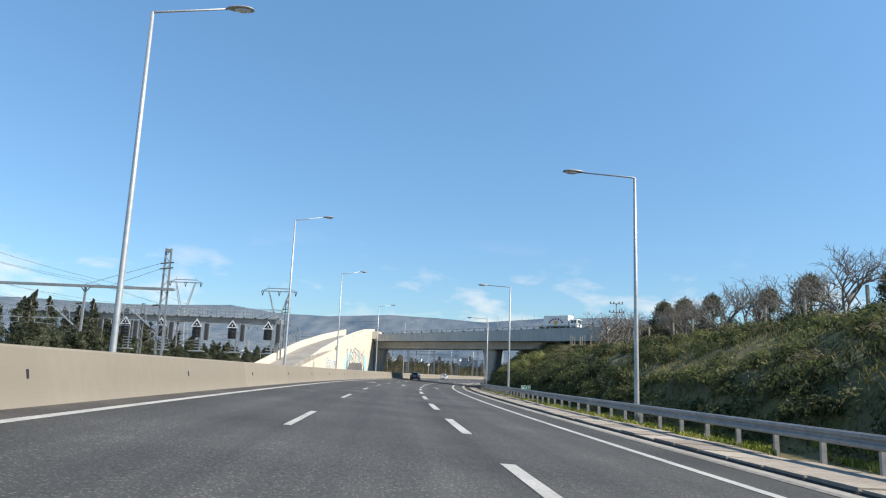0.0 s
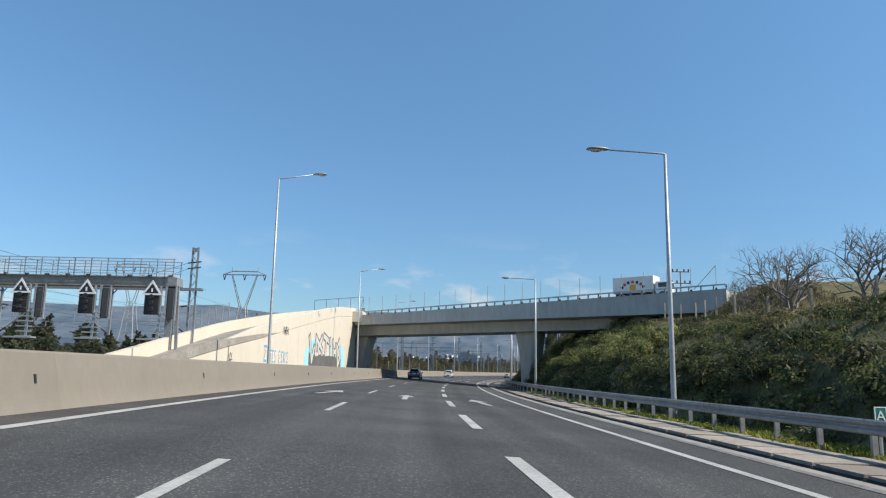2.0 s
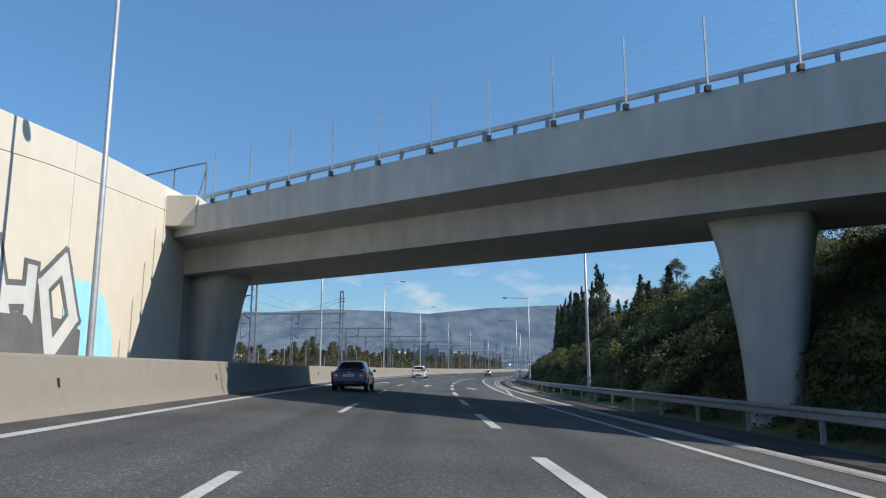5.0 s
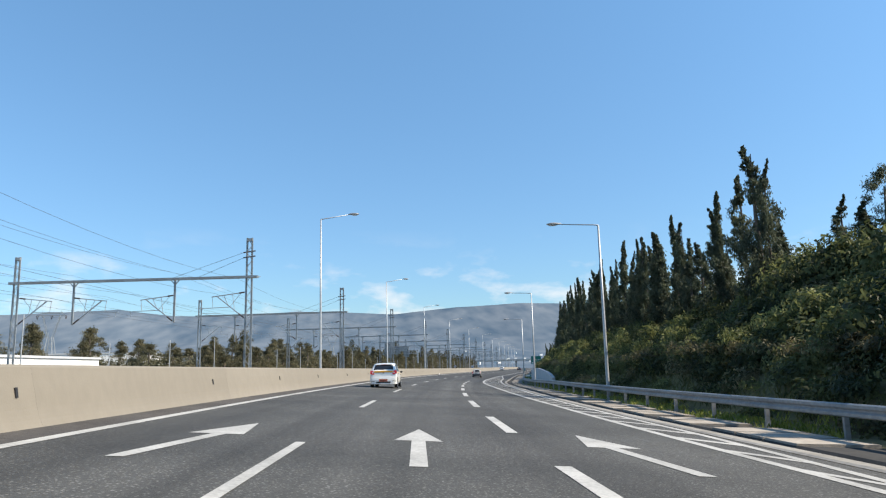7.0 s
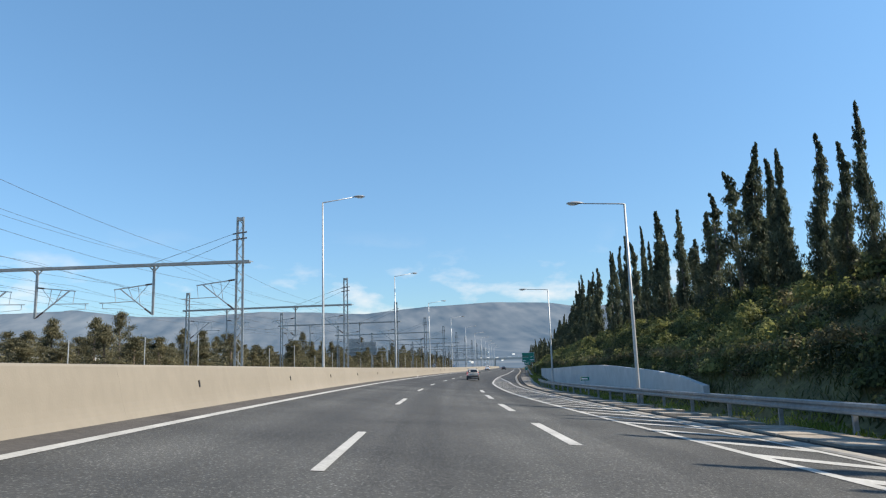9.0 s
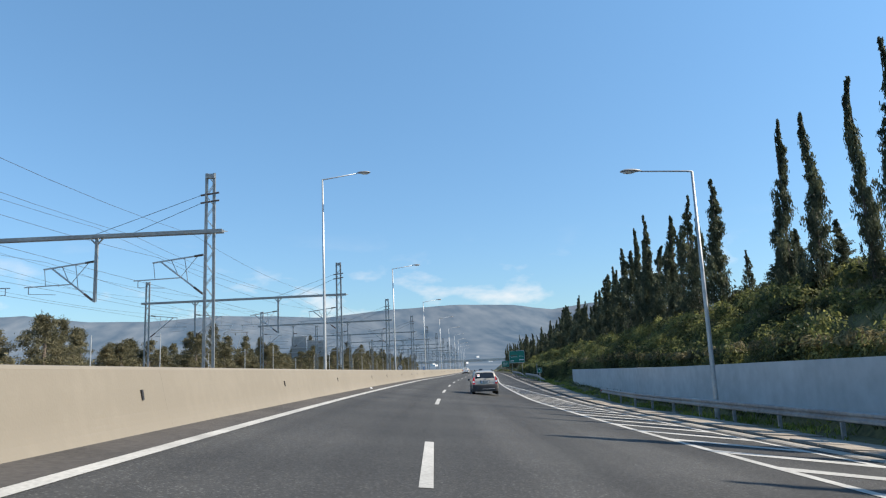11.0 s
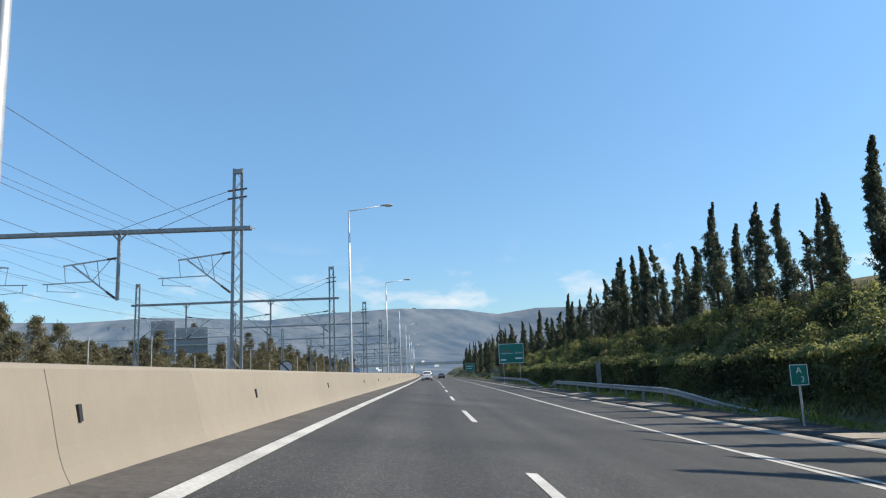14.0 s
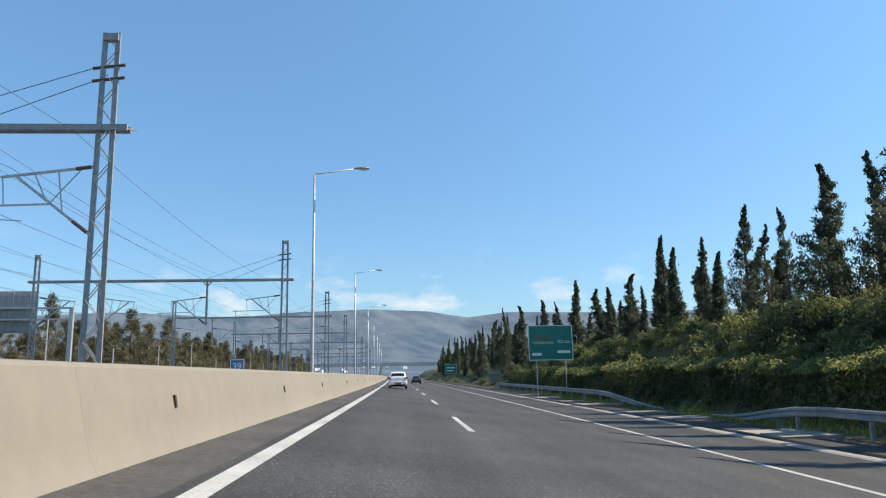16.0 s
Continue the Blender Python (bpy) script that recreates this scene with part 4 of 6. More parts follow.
for off, z, sag in ((-2.9, 7.65, 0.55), (-3.1, 6.1, 0.05), (-9.2, 7.65, 0.55), (-9.0, 6.1, 0.05), (-12.4, 7.65, 0.55), (-12.6, 6.1, 0.05), (-17.2, 7.65, 0.55), (-6.4, 9.5, 0.5), (-15.2, 9.5, 0.5), (-1.0, 8.9, 0.6), (-4.4, 9.0, 0.45), (-20.6, 9.6, 0.5)):
    bm = bmesh.new()
    pts = []
    for a_, b_ in zip(PORTALS, PORTALS[1:]):
        for f in np.linspace(0, 1, 9)[:-1]:
            s = a_ + (b_ - a_) * f
            low = -2.0 * (1 - smooth(s, 96, 171))
            pts.append(at(s, mast_d(s) + off, z + low - sag * 4 * f * (1 - f)))
    sweep(bm, pts, 0.009, 5)
    tagged(part("overhead_wire", bm, WIRE), "thin dark overhead railway wire strung between portals", "wire", "overhead railway wires")
for off in (-3.0, -9.1, -12.5, -17.3):
    t = thing("railway_track", Matrix.Identity(4), "steel railway track on gravel ballast behind the barrier", "railway track", "railway tracks", "structure")
    for g in (-0.75, 0.75):
        ribbon("rail", MASTSTEEL, [[at(s, mast_d(s) + off + g - 0.04, 0.15), at(s, mast_d(s) + off + g - 0.03, 0.3), at(s, mast_d(s) + off + g + 0.03, 0.3), at(s, mast_d(s) + off + g + 0.04, 0.15)] for s in np.arange(0, 700, 10.0)], t)
    ribbon("ballast", YARD, [[at(s, mast_d(s) + off - 1.9, -0.05), at(s, mast_d(s) + off - 1.4, 0.16), at(s, mast_d(s) + off + 1.4, 0.16), at(s, mast_d(s) + off + 1.9, -0.05)] for s in np.arange(0, 700, 10.0)], t)

gantry = thing("signal_gantry", Matrix.Translation((-23.2, 85.5, 0)), "grey steel railway signal gantry with railed walkway", "signal gantry")
part("girder", boxes(((-34, -0.45, 6.7), (0.3, 0.45, 7.35)), ((-34, -0.55, 6.66), (0.3, 0.55, 6.74)), ((-34, -0.55, 7.32), (0.3, 0.55, 7.4))), KERB, gantry)
for x in np.arange(-33.2, 0.3, 1.5):
    part("girder_lug", boxes(((x, -0.6, 7.36), (x + 0.3, -0.5, 7.5))), BLACK, gantry)
for y in (-0.75, 0.75):
    for z in (7.75, 8.2, 8.65):
        part("handrail", bars(((-34, y, z), (0.3, y, z), 0.055 if z > 8.5 else 0.04)), GALV, gantry)
    for x in np.arange(-33.4, 0.4, 1.2):
        part("stanchion", bars(((x, y, 7.3), (x, y, 8.65), 0.05)), RAILSTEEL, gantry)
bm = bmesh.new()
for x in np.arange(-34, 0.3, 0.11):
    beam(bm, (x, -0.76, 7.35), (x, -0.76, 8.6), 0.012)
part("mesh_panel", bm, GALV, gantry, "fine wire mesh infill")
part("leg", bars(((-0.1, 0, -0.5), (-0.1, 0, 6.8), 0.5, 0.35)), RAILSTEEL, gantry)
part("leg", bars(((0.65, 0, -0.5), (0.35, 0, 6.8), 0.16, 0.2)), RAILSTEEL, gantry)
part("leg", bars(((-33, 0, -0.5), (-33, 0, 6.8), 0.5, 0.35)), RAILSTEEL, gantry)
part("junction_box", boxes(((-0.4, -0.6, 6.7), (0.5, 0.6, 7.35)), bevel=0.03), RAILSTEEL, gantry)
for i in range(6):
    x = -1.2 - 4.75 * i
    sig = thing("railway_signal", Matrix.Translation((-23.2 + x, 84.9, 0)), "black railway signal with white-edged triangle and ladder cage", "railway signal", "signals under the gantry")
    part("head", boxes(((-0.55, -0.12, 4.6), (0.55, 0.2, 6.3)), bevel=0.05), BLACK, sig)
    for z in (5.9, 5.45, 5.0):
        bm = bmesh.new()
        bmesh.ops.create_cone(bm, cap_ends=True, segments=12, radius1=0.16, radius2=0.16, depth=0.25, matrix=Matrix.Translation((0, -0.2, z)) @ Matrix.Rotation(radians(90), 4, "X"))
        part("lamp_hood", bm, BLACK, sig)
    tri = mesh_object("triangle_plate", [(-0.75, -0.2, 6.0), (0.75, -0.2, 6.0), (0, -0.2, 7.1), (-0.75, -0.16, 6.0), (0.75, -0.16, 6.0), (0, -0.16, 7.1)], [(0, 1, 2), (5, 4, 3), (0, 3, 4, 1), (1, 4, 5, 2), (2, 5, 3, 0)], SIGNWHITE, sig, "white triangle plate")
    mesh_object("plate_face", [(-0.5, -0.206, 6.13), (0.5, -0.206, 6.13), (0, -0.206, 6.85)], [(0, 1, 2)], BLACK, tri)
    part("number_bar", boxes(((-0.06, -0.212, 6.22), (0.06, -0.207, 6.5))), SIGNWHITE, tri)
    part("hanger", bars(((0.55, 0.1, 6.7), (0.55, 0.1, 2.9), 0.14), ((0.95, 0.1, 6.7), (0.95, 0.1, 4.2), 0.16), ((1.65, 0.1, 6.7), (1.65, 0.1, 4.2), 0.1)), GALV, sig)
    part("equipment_case", boxes(((1.08, 0.0, 4.3), (1.55, 0.35, 6.5)), bevel=0.03), CLADDING, sig, "dark grey equipment case")
    for k in range(6):
        part("rung", bars(((-0.15, 0, 2.9 + 0.36 * k), (1.0, 0, 2.9 + 0.36 * k), 0.08)), GALV, sig)
    for z in (4.5, 5.2, 5.9, 6.5):
        part("cage_bar", bars(((0.95, 0.1, z), (1.45, 0.1, z), 0.04)), MASTSTEEL, sig)
    part("footboard", boxes(((-0.8, -0.35, 2.78), (1.2, 0.35, 2.88))), GALV, sig)

for i, s in enumerate(np.arange(100, 640, 12.5)):
    p = thing("yard_pole", stand(s, -24.0 if s > 160 else -17.0, 0.0), "slim pale concrete yard pole beside the tracks", "pole", "slim poles along the tracks")
    bm = bmesh.new()
    h = 3.8 + 0.8 * (i % 3)
    sweep(bm, [(0, 0, -0.2), (0, 0, h)], [0.055, 0.04], 8)
    part("shaft", bm, GALV, p)
    if i % 2:
        part("bracket", bars(((0, 0, h - 0.3), (-0.5, 0, h - 0.25), 0.05)), GALV, p)


# ---- power pylons ----
def pylon(m, h):
    p = thing("power_pylon", m, "distant steel lattice power pylon with a flat crossarm", "pylon", "power pylons")
    waist = h * 0.66
    bm = bmesh.new()
    for x in (-1, 1):
        for y in (-1, 1):
            beam(bm, (x * 3.2, y * 3.2, 0), (x * 0.9, y * 0.9, waist), 0.22)
            beam(bm, (x * 0.9, y * 0.9, waist), (x * 3.6, y * 0.5, h - 1.2), 0.2)
    n_ = 8
    for i in range(n_):
        a_, b_ = i / n_, (i + 1) / n_
        wa, wb = 3.2 - 2.3 * a_, 3.2 - 2.3 * b_
        for y in (-1, 1):
            beam(bm, (-wa, y * wa, waist * a_), (wb, y * wb, waist * b_), 0.12)
            beam(bm, (wa, y * wa, waist * a_), (-wb, y * wb, waist * b_), 0.12)
    part("tower", bm, MASTSTEEL, p)
    bm = bmesh.new()
    for y in (-0.5, 0.5):
        beam(bm, (-6.2, y, h - 1.0), (6.2, y, h - 1.0), 0.2)
        beam(bm, (-3.8, y, h), (3.8, y, h), 0.18)
        beam(bm, (-6.2, y, h - 1.0), (-3.8, y, h), 0.12)
        beam(bm, (6.2, y, h - 1.0), (3.8, y, h), 0.12)
    for x in (-3.8, 3.8):
        beam(bm, (x, 0, h), (x, 0, h + 1.2), 0.12)
    part("crossarm", bm, MASTSTEEL, p)
    for x in (-5.9, 0, 5.9):
        part("insulator", bars(((x - 0.4, 0, h - 1.0), (x, 0, h - 2.6), 0.2), ((x + 0.4, 0, h - 1.0), (x, 0, h - 2.6), 0.2)), INSULATOR, p)


pylon(Matrix.Translation((-61, 241, -1)), 30.0)
pylon(Matrix.Translation((-101, 258, -1)), 34.0)
pylon(Matrix.Translation((-135, 470, -1)), 30.0)
pylon(Matrix.Translation((-20, 640, -1)), 28.0)


# ---- signs ----
def plate(name, m, w, h, mat, label, category, posts, parent_group=""):
    """A flat sign facing -y with a white rim on posts; returns the thing."""
    t = thing(name, m, label, category)
    part("panel", boxes(((-w / 2, -0.02, 0), (w / 2, 0.02, h)), bevel=0.006), mat, t)
    r = 0.03 if h < 1.5 else 0.06
    part("rim", boxes(((-w / 2, -0.026, h - r), (w / 2, -0.0205, h)), ((-w / 2, -0.026, 0), (w / 2, -0.0205, r)), ((-w / 2, -0.026, r), (-w / 2 + r, -0.0205, h - r)), ((w / 2 - r, -0.026, r), (w / 2, -0.0205, h - r))), SIGNWHITE, t)
    for x, drop in posts:
        part("post", bars(((x, 0.06, -drop), (x, 0.06, h * 0.9), 0.09), sides=8), GALV, t)
    return t


FACE = Matrix.Rotation(radians(90), 4, "X")
km = plate("kilometre_sign", stand(54.0, 15.85, verge(54, 16) + 0.75) @ Matrix.Scale(0.75, 4), 0.95, 0.5, GREEN, "small green kilometre sign reading A 2.7", "sign", ((-0.3, 1.2), (0.3, 1.2)))
lettering("writing", "A", 0.4, SIGNWHITE, Matrix.Translation((-0.3, -0.03, 0.24)) @ FACE, km)
lettering("writing", "2.7", 0.36, SIGNWHITE, Matrix.Translation((0.15, -0.03, 0.24)) @ FACE, km)
part("divider", boxes(((-0.15, -0.027, 0.02), (-0.13, -0.021, 0.48))), SIGNWHITE, km)
km = plate("kilometre_sign", stand(342.6, 14.6, verge(342, 14.6) + 1.3) @ Matrix.Scale(0.8, 4), 0.75, 0.85, GREEN, "small green kilometre sign on a post", "sign", ((0, 2.3),))
lettering("writing", "A", 0.36, SIGNWHITE, Matrix.Translation((0, -0.03, 0.6)) @ FACE, km)
lettering("writing", "3", 0.34, SIGNWHITE, Matrix.Translation((0.12, -0.03, 0.23)) @ FACE, km)
km = plate("kilometre_sign", stand(253.0, 15.7, verge(253, 15.7) + 1.1) @ Matrix.Scale(0.75, 4), 0.95, 0.45, GREEN, "small green kilometre sign above the guardrail", "sign", ((0, 1.1),))
part("writing_bar", boxes(((-0.35, -0.03, 0.15), (0.3, -0.022, 0.3))), SIGNWHITE, km)
bs = plate("direction_sign", stand(434.0, 15.4, 1.95), 4.0, 3.1, GREEN, "large green motorway distance sign with white lettering", "road sign", ((-1.3, 4.2), (1.3, 4.2)))
lettering("writing", "THESSALONIKI", 0.29, SIGNWHITE, Matrix.Translation((-0.7, -0.03, 1.55)) @ FACE, bs)
lettering("writing", "522 km", 0.38, SIGNWHITE, Matrix.Translation((1.2, -0.03, 1.62)) @ FACE, bs)
part("writing_bar", boxes(((-1.7, -0.03, 0.42), (-0.85, -0.022, 0.66))), SIGNWHITE, bs)
part("writing_bar", boxes(((0.6, -0.03, 0.62), (1.75, -0.022, 0.86))), SIGNWHITE, bs)
part("writing_bar", boxes(((-1.6, -0.03, 1.85), (0.15, -0.022, 2.05))), SIGNBROWN, bs)
fs = plate("direction_sign", stand(560.0, 16.5, 1.2) @ Matrix.Scale(0.75, 4), 4.2, 3.4, GREEN, "large green motorway sign far along the verge", "road sign", ((-1.3, 4.2), (1.3, 4.2)))
part("writing_bar", boxes(((-1.5, -0.03, 2.0), (1.4, -0.022, 2.3)), ((-1.5, -0.03, 1.0), (0.9, -0.022, 1.3))), SIGNWHITE, fs)
nb = plate("number_sign", stand(410.7, -7.0, 1.1), 0.75, 0.75, SIGNBLUE, "small blue and white track number sign", "sign", ((0, 1.2),))
lettering("writing", "39", 0.5, SIGNWHITE, Matrix.Translation((0, -0.03, 0.36)) @ FACE, nb)
disc = thing("round_sign", stand(368.5, -7.4, 1.55), "round pale sign with a black diagonal bar", "road sign")
for nm, r0, mt, y in (("face", 0.41, GREYWALL, 0.0), ("rim", 0.48, BLACK, 0.015)):
    bm = bmesh.new()
    bmesh.ops.create_cone(bm, cap_ends=True, segments=28, radius1=r0, radius2=r0, depth=0.02, matrix=Matrix.Translation((0, y, 0)) @ Matrix.Rotation(radians(90), 4, "X"))
    part(nm, bm, mt, disc)
part("diagonal", bars(((-0.3, -0.02, 0.3), (0.3, -0.02, -0.3), 0.02, 0.1)), BLACK, disc)
part("post", bars(((0, 0.05, -1.6), (0, 0.05, 0.3), 0.07), sides=8), GALV, disc)

sg = thing("sign_gantry", stand(454.5, -36.0, 0.0, turn=2), "steel gantry carrying the ribbed grey backs of road signs", "sign gantry")
part("leg", bars(((0.6, 0, -0.5), (0.6, 0, 9.3), 0.45, 0.4)), GALV, sg)
part("leg", bars(((-24, 0, -0.5), (-24, 0, 9.3), 0.45, 0.4)), GALV, sg)
part("truss", bars(((0.8, -0.3, 9.2), (-24, -0.3, 9.2), 0.16), ((0.8, 0.3, 9.2), (-24, 0.3, 9.2), 0.16), ((0.8, -0.3, 7.9), (-24, -0.3, 7.9), 0.16), ((0.8, 0.3, 7.9), (-24, 0.3, 7.9), 0.16)), GALV, sg)
for x0, x1, z0, z1 in ((-9.3, -3.4, 6.4, 11.2), (-14.0, -9.6, 6.2, 12.6)):
    pn = part("sign_panel", boxes(((x0, 0.4, z0), (x1, 0.5, z1))), SIGNBACK, sg)
    bm = bmesh.new()
    for x in np.arange(x0 + 0.2, x1, 0.62):
        beam(bm, (x, 0.34, z0), (x, 0.34, z1), 0.06)
    for z in np.arange(z0 + 0.2, z1, 0.8):
        beam(bm, (x0, 0.36, z), (x1, 0.36, z), 0.05)
    part("rib", bm, MASTSTEEL, pn)

# fence posts on the embankment and by the ramp
for i, s in enumerate([30, 36, 41, 47, 53, 58, 64, 70, 75, 81, 87, 93, 96, 99, 101.8, 105, 108.4, 111.2]):
    d = 29.0 + 0.15 * (i % 3)
    f = thing("fence_post", stand(s, d, verge(s, d), turn=random.uniform(-9, 9)), "weathered pale concrete fence post on the embankment", "fence post", "fence posts on the embankment")
    part("shaft", boxes(((-0.07, -0.07, -0.3), (0.07, 0.07, 1.75)), bevel=0.015), WOOD, f)
f = thing("mesh_fence", stand(101, -12.67, back_top(101) - 0.1), "short steel mesh fence on top of the ramp wall", "fence")
for y in (-4.5, -2.7, -0.9, 0.9, 2.7, 4.5):
    part("post", bars(((0, y, 0.05 + 0.159 * y), (0, y, 1.75 + 0.159 * y), 0.06)), GALV, f)
bm = bmesh.new()
for y in np.arange(-4.5, 4.5, 0.2):
    beam(bm, (0, y, 0.2 + 0.159 * y), (0, y, 1.7 + 0.159 * y), 0.012)
part("mesh", bm, GALV, f)
# ---- utility pole behind the overpass ----
pole = thing("utility_pole", pose(38.5, 156.0, verge(166.7, 45.8)), "wooden utility pole with two crossarms and insulators", "utility pole")
part("pole", bars(((0, 0, -0.5), (0, 0, 12.6), 0.26), sides=10), WOOD, pole)
for z, w in ((12.4, 1.5), (10.4, 1.7)):
    arm = part("crossarm", boxes(((-w, -0.17, z), (w, -0.05, z + 0.14)), bevel=0.01), BARK, pole)
    for x in (-0.92, -0.4, 0.4, 0.92):
        part("insulator", bars(((x * w, -0.11, z + 0.14), (x * w, -0.11, z + 0.55), 0.24), sides=8), BLACK, arm)
# ---- steel grid gate in the hedge ----
gate = thing("service_gate", stand(381.4, 16.85, verge(381.4, 16.9)), "grey welded steel grid gate set in the hedge", "gate")
GW, GH = 1.25, 2.3
for y in (0.0, -GW):
    part("gate_post", boxes(((-0.05, y - 0.05, -0.2), (0.05, y + 0.05, GH)), bevel=0.008), RAILSTEEL, gate)
for z in (0.15, GH * 0.45, GH - 0.12):
    part("gate_rail", boxes(((-0.025, -GW + 0.05, z), (0.025, -0.05, z + 0.05)), bevel=0.006), RAILSTEEL, gate)
for k in range(8):
    y = -0.18 - k * (GW - 0.36) / 7
    part("gate_bar", boxes(((-0.045, y - 0.018, 0.1), (-0.026, y + 0.018, GH - 0.08))), RAILSTEEL, gate)
part("latch", boxes(((-0.09, -GW + 0.06, GH * 0.45 - 0.04), (-0.046, -GW + 0.16, GH * 0.45 + 0.1)), bevel=0.01), RAILSTEEL, gate)
# ---- far hills, town, buildings ----
RIDGE_AZ = [-80, -60, -40, -30, -24, -21, -18, -13, -8, -3, 1, 5, 10, 14, 18, 25, 40, 60, 80]
RIDGE_EL = [3.6, 4.0, 4.4, 4.6, 4.75, 4.45, 4.95, 5.2, 5.0, 4.5, 4.75, 4.85, 4.45, 4.5, 5.0, 4.5, 4.2, 3.8, 3.4]


def hill_z(r, az, rough=True):
    top = 4300 * math.tan(radians(float(np.interp(az, RIDGE_AZ, RIDGE_EL))))
    z = float(np.interp(r, [800, 1500, 2400, 3000, 3600, 4050, 4300, 4600], [-3.4, 8, 34, 85, top * 0.45, top * 0.8, top, top * 0.85]))
    if rough and r > 1600:
        k = min(1, (r - 1600) / 1500)
        z += k * (18 * noise.noise((az * 0.14, r * 0.0012, 1)) * (1 if r < 4200 else 0.35) + 3 * noise.noise((az * 0.9, r * 0.006, 5)) * (1 if r < 4200 else 0.6))
    return z


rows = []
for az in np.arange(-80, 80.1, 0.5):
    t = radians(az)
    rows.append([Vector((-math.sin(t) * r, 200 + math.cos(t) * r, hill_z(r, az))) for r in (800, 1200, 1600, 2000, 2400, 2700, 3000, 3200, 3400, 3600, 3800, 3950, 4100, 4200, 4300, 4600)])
o = tagged(ribbon("far_hills", HAZEHILL, rows), "far hills on the horizon, distance haze put into their blue-grey colour", "mountains", kind="structure")
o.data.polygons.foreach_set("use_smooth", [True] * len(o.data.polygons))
bm = bmesh.new()
rnd = random.Random(5)
for i in range(420):
    az, r = rnd.uniform(-16, 32), rnd.uniform(1500, 2800)
    if az < -4 and rnd.random() < 0.6:
        continue
    t = radians(az)
    z = hill_z(r, az, False)
    w, dpt, h = rnd.uniform(6, 13), rnd.uniform(6, 11), rnd.uniform(3.5, 7)
    box(bm, (-w / 2, -dpt / 2, -8), (w / 2, dpt / 2, h), 0, Matrix.Translation((-math.sin(t) * r, 200 + math.cos(t) * r, z)) @ Matrix.Rotation(rnd.uniform(0, 3), 4, "Z"))
tagged(part("far_town", bm, WHITEWALL), "scattered small white houses of a distant town", "town", kind="stuff")


def low_building(m, w, dpt, h, label, bays):
    b = thing("warehouse", m, label, "building", "pale industrial buildings")
    part("wall", boxes(((-w / 2, -dpt / 2, -0.5), (w / 2, dpt / 2, h))), WHITEWALL, b)
    part("roof", boxes(((-w / 2 - 0.2, -dpt / 2 - 0.2, h), (w / 2 + 0.2, dpt / 2 + 0.2, h + 0.25))), GREYWALL, b)
    for k in range(bays):
        x = -w / 2 + w * (k + 0.5) / bays
        part("window", boxes(((x - 1.2, -dpt / 2 - 0.05, h * 0.55), (x + 1.2, -dpt / 2 + 0.02, h * 0.8))), CARGLASS, b)
    return b


low_building(stand(218, -42.5, 0.0, turn=90), 44, 6, 3.1, "long low white walled warehouse beyond the tracks", 0)
low_building(stand(345, -118, 0.0, turn=20), 46, 20, 7.5, "white flat-roofed factory building beyond the trees", 5)
wh = low_building(stand(300, -96, 0.0, turn=20), 26, 14, 6.0, "white factory with a rusty brown sheet wall", 3)
part("rusty_wall", boxes(((2, -7.1, 0), (11, -7.04, 5.4))), RUST, wh)
low_building(stand(420, -150, 0.0, turn=10), 40, 18, 8.0, "white flat-roofed factory building beyond the trees", 4)

far = thing("far_overpass", stand(700, 4, 0.0), "distant grey concrete overpass across the motorway", "bridge", kind="structure")
part("deck", boxes(((-45, -4, 5.6), (60, 4, 7.0))), CONCRETE, far)
for x in (-8, 20):
    part("pier", boxes(((x - 0.6, -3, -2.5), (x + 0.6, 3, 5.6))), CONCRETE, far)


# ---- foliage ----
def leaf_mesh(name, centre, u, v, mat):
    """One mesh of many small quads."""
    n_ = len(centre)
    co = np.stack([centre - u - v, centre + u - v, centre + u * 0.6 + v, centre - u * 0.6 + v], 1).reshape(-1, 3)
    me = bpy.data.meshes.new(name)
    me.vertices.add(4 * n_)
    me.vertices.foreach_set("co", co.astype(np.float32).ravel())
    me.loops.add(4 * n_)
    me.loops.foreach_set("vertex_index", np.arange(4 * n_, dtype=np.int32))
    me.polygons.add(n_)
    me.polygons.foreach_set("loop_start", np.arange(0, 4 * n_, 4, dtype=np.int32))
    me.materials.append(mat)
    me.update(calc_edges=True)
    me.validate()
    return me


rng = np.random.default_rng(7)


def unit(n_):
    v = rng.normal(size=(n_, 3))
    return v / np.linalg.norm(v, axis=1, keepdims=True)


def leaves(centre, size, aspect=0.5, upward=0.0):
    """Random leaf axes for centres: half length and half width vectors."""
    n_ = len(centre)
    v = unit(n_)
    v[:, 2] = np.abs(v[:, 2]) * 0.6 + upward
    v /= np.linalg.norm(v, axis=1, keepdims=True)
    u = np.cross(v, unit(n_))
    u /= np.linalg.norm(u, axis=1, keepdims=True) + 1e-9
    s_ = (size * rng.uniform(0.6, 1.4, n_))[:, None]
    return u * s_ * aspect, v * s_


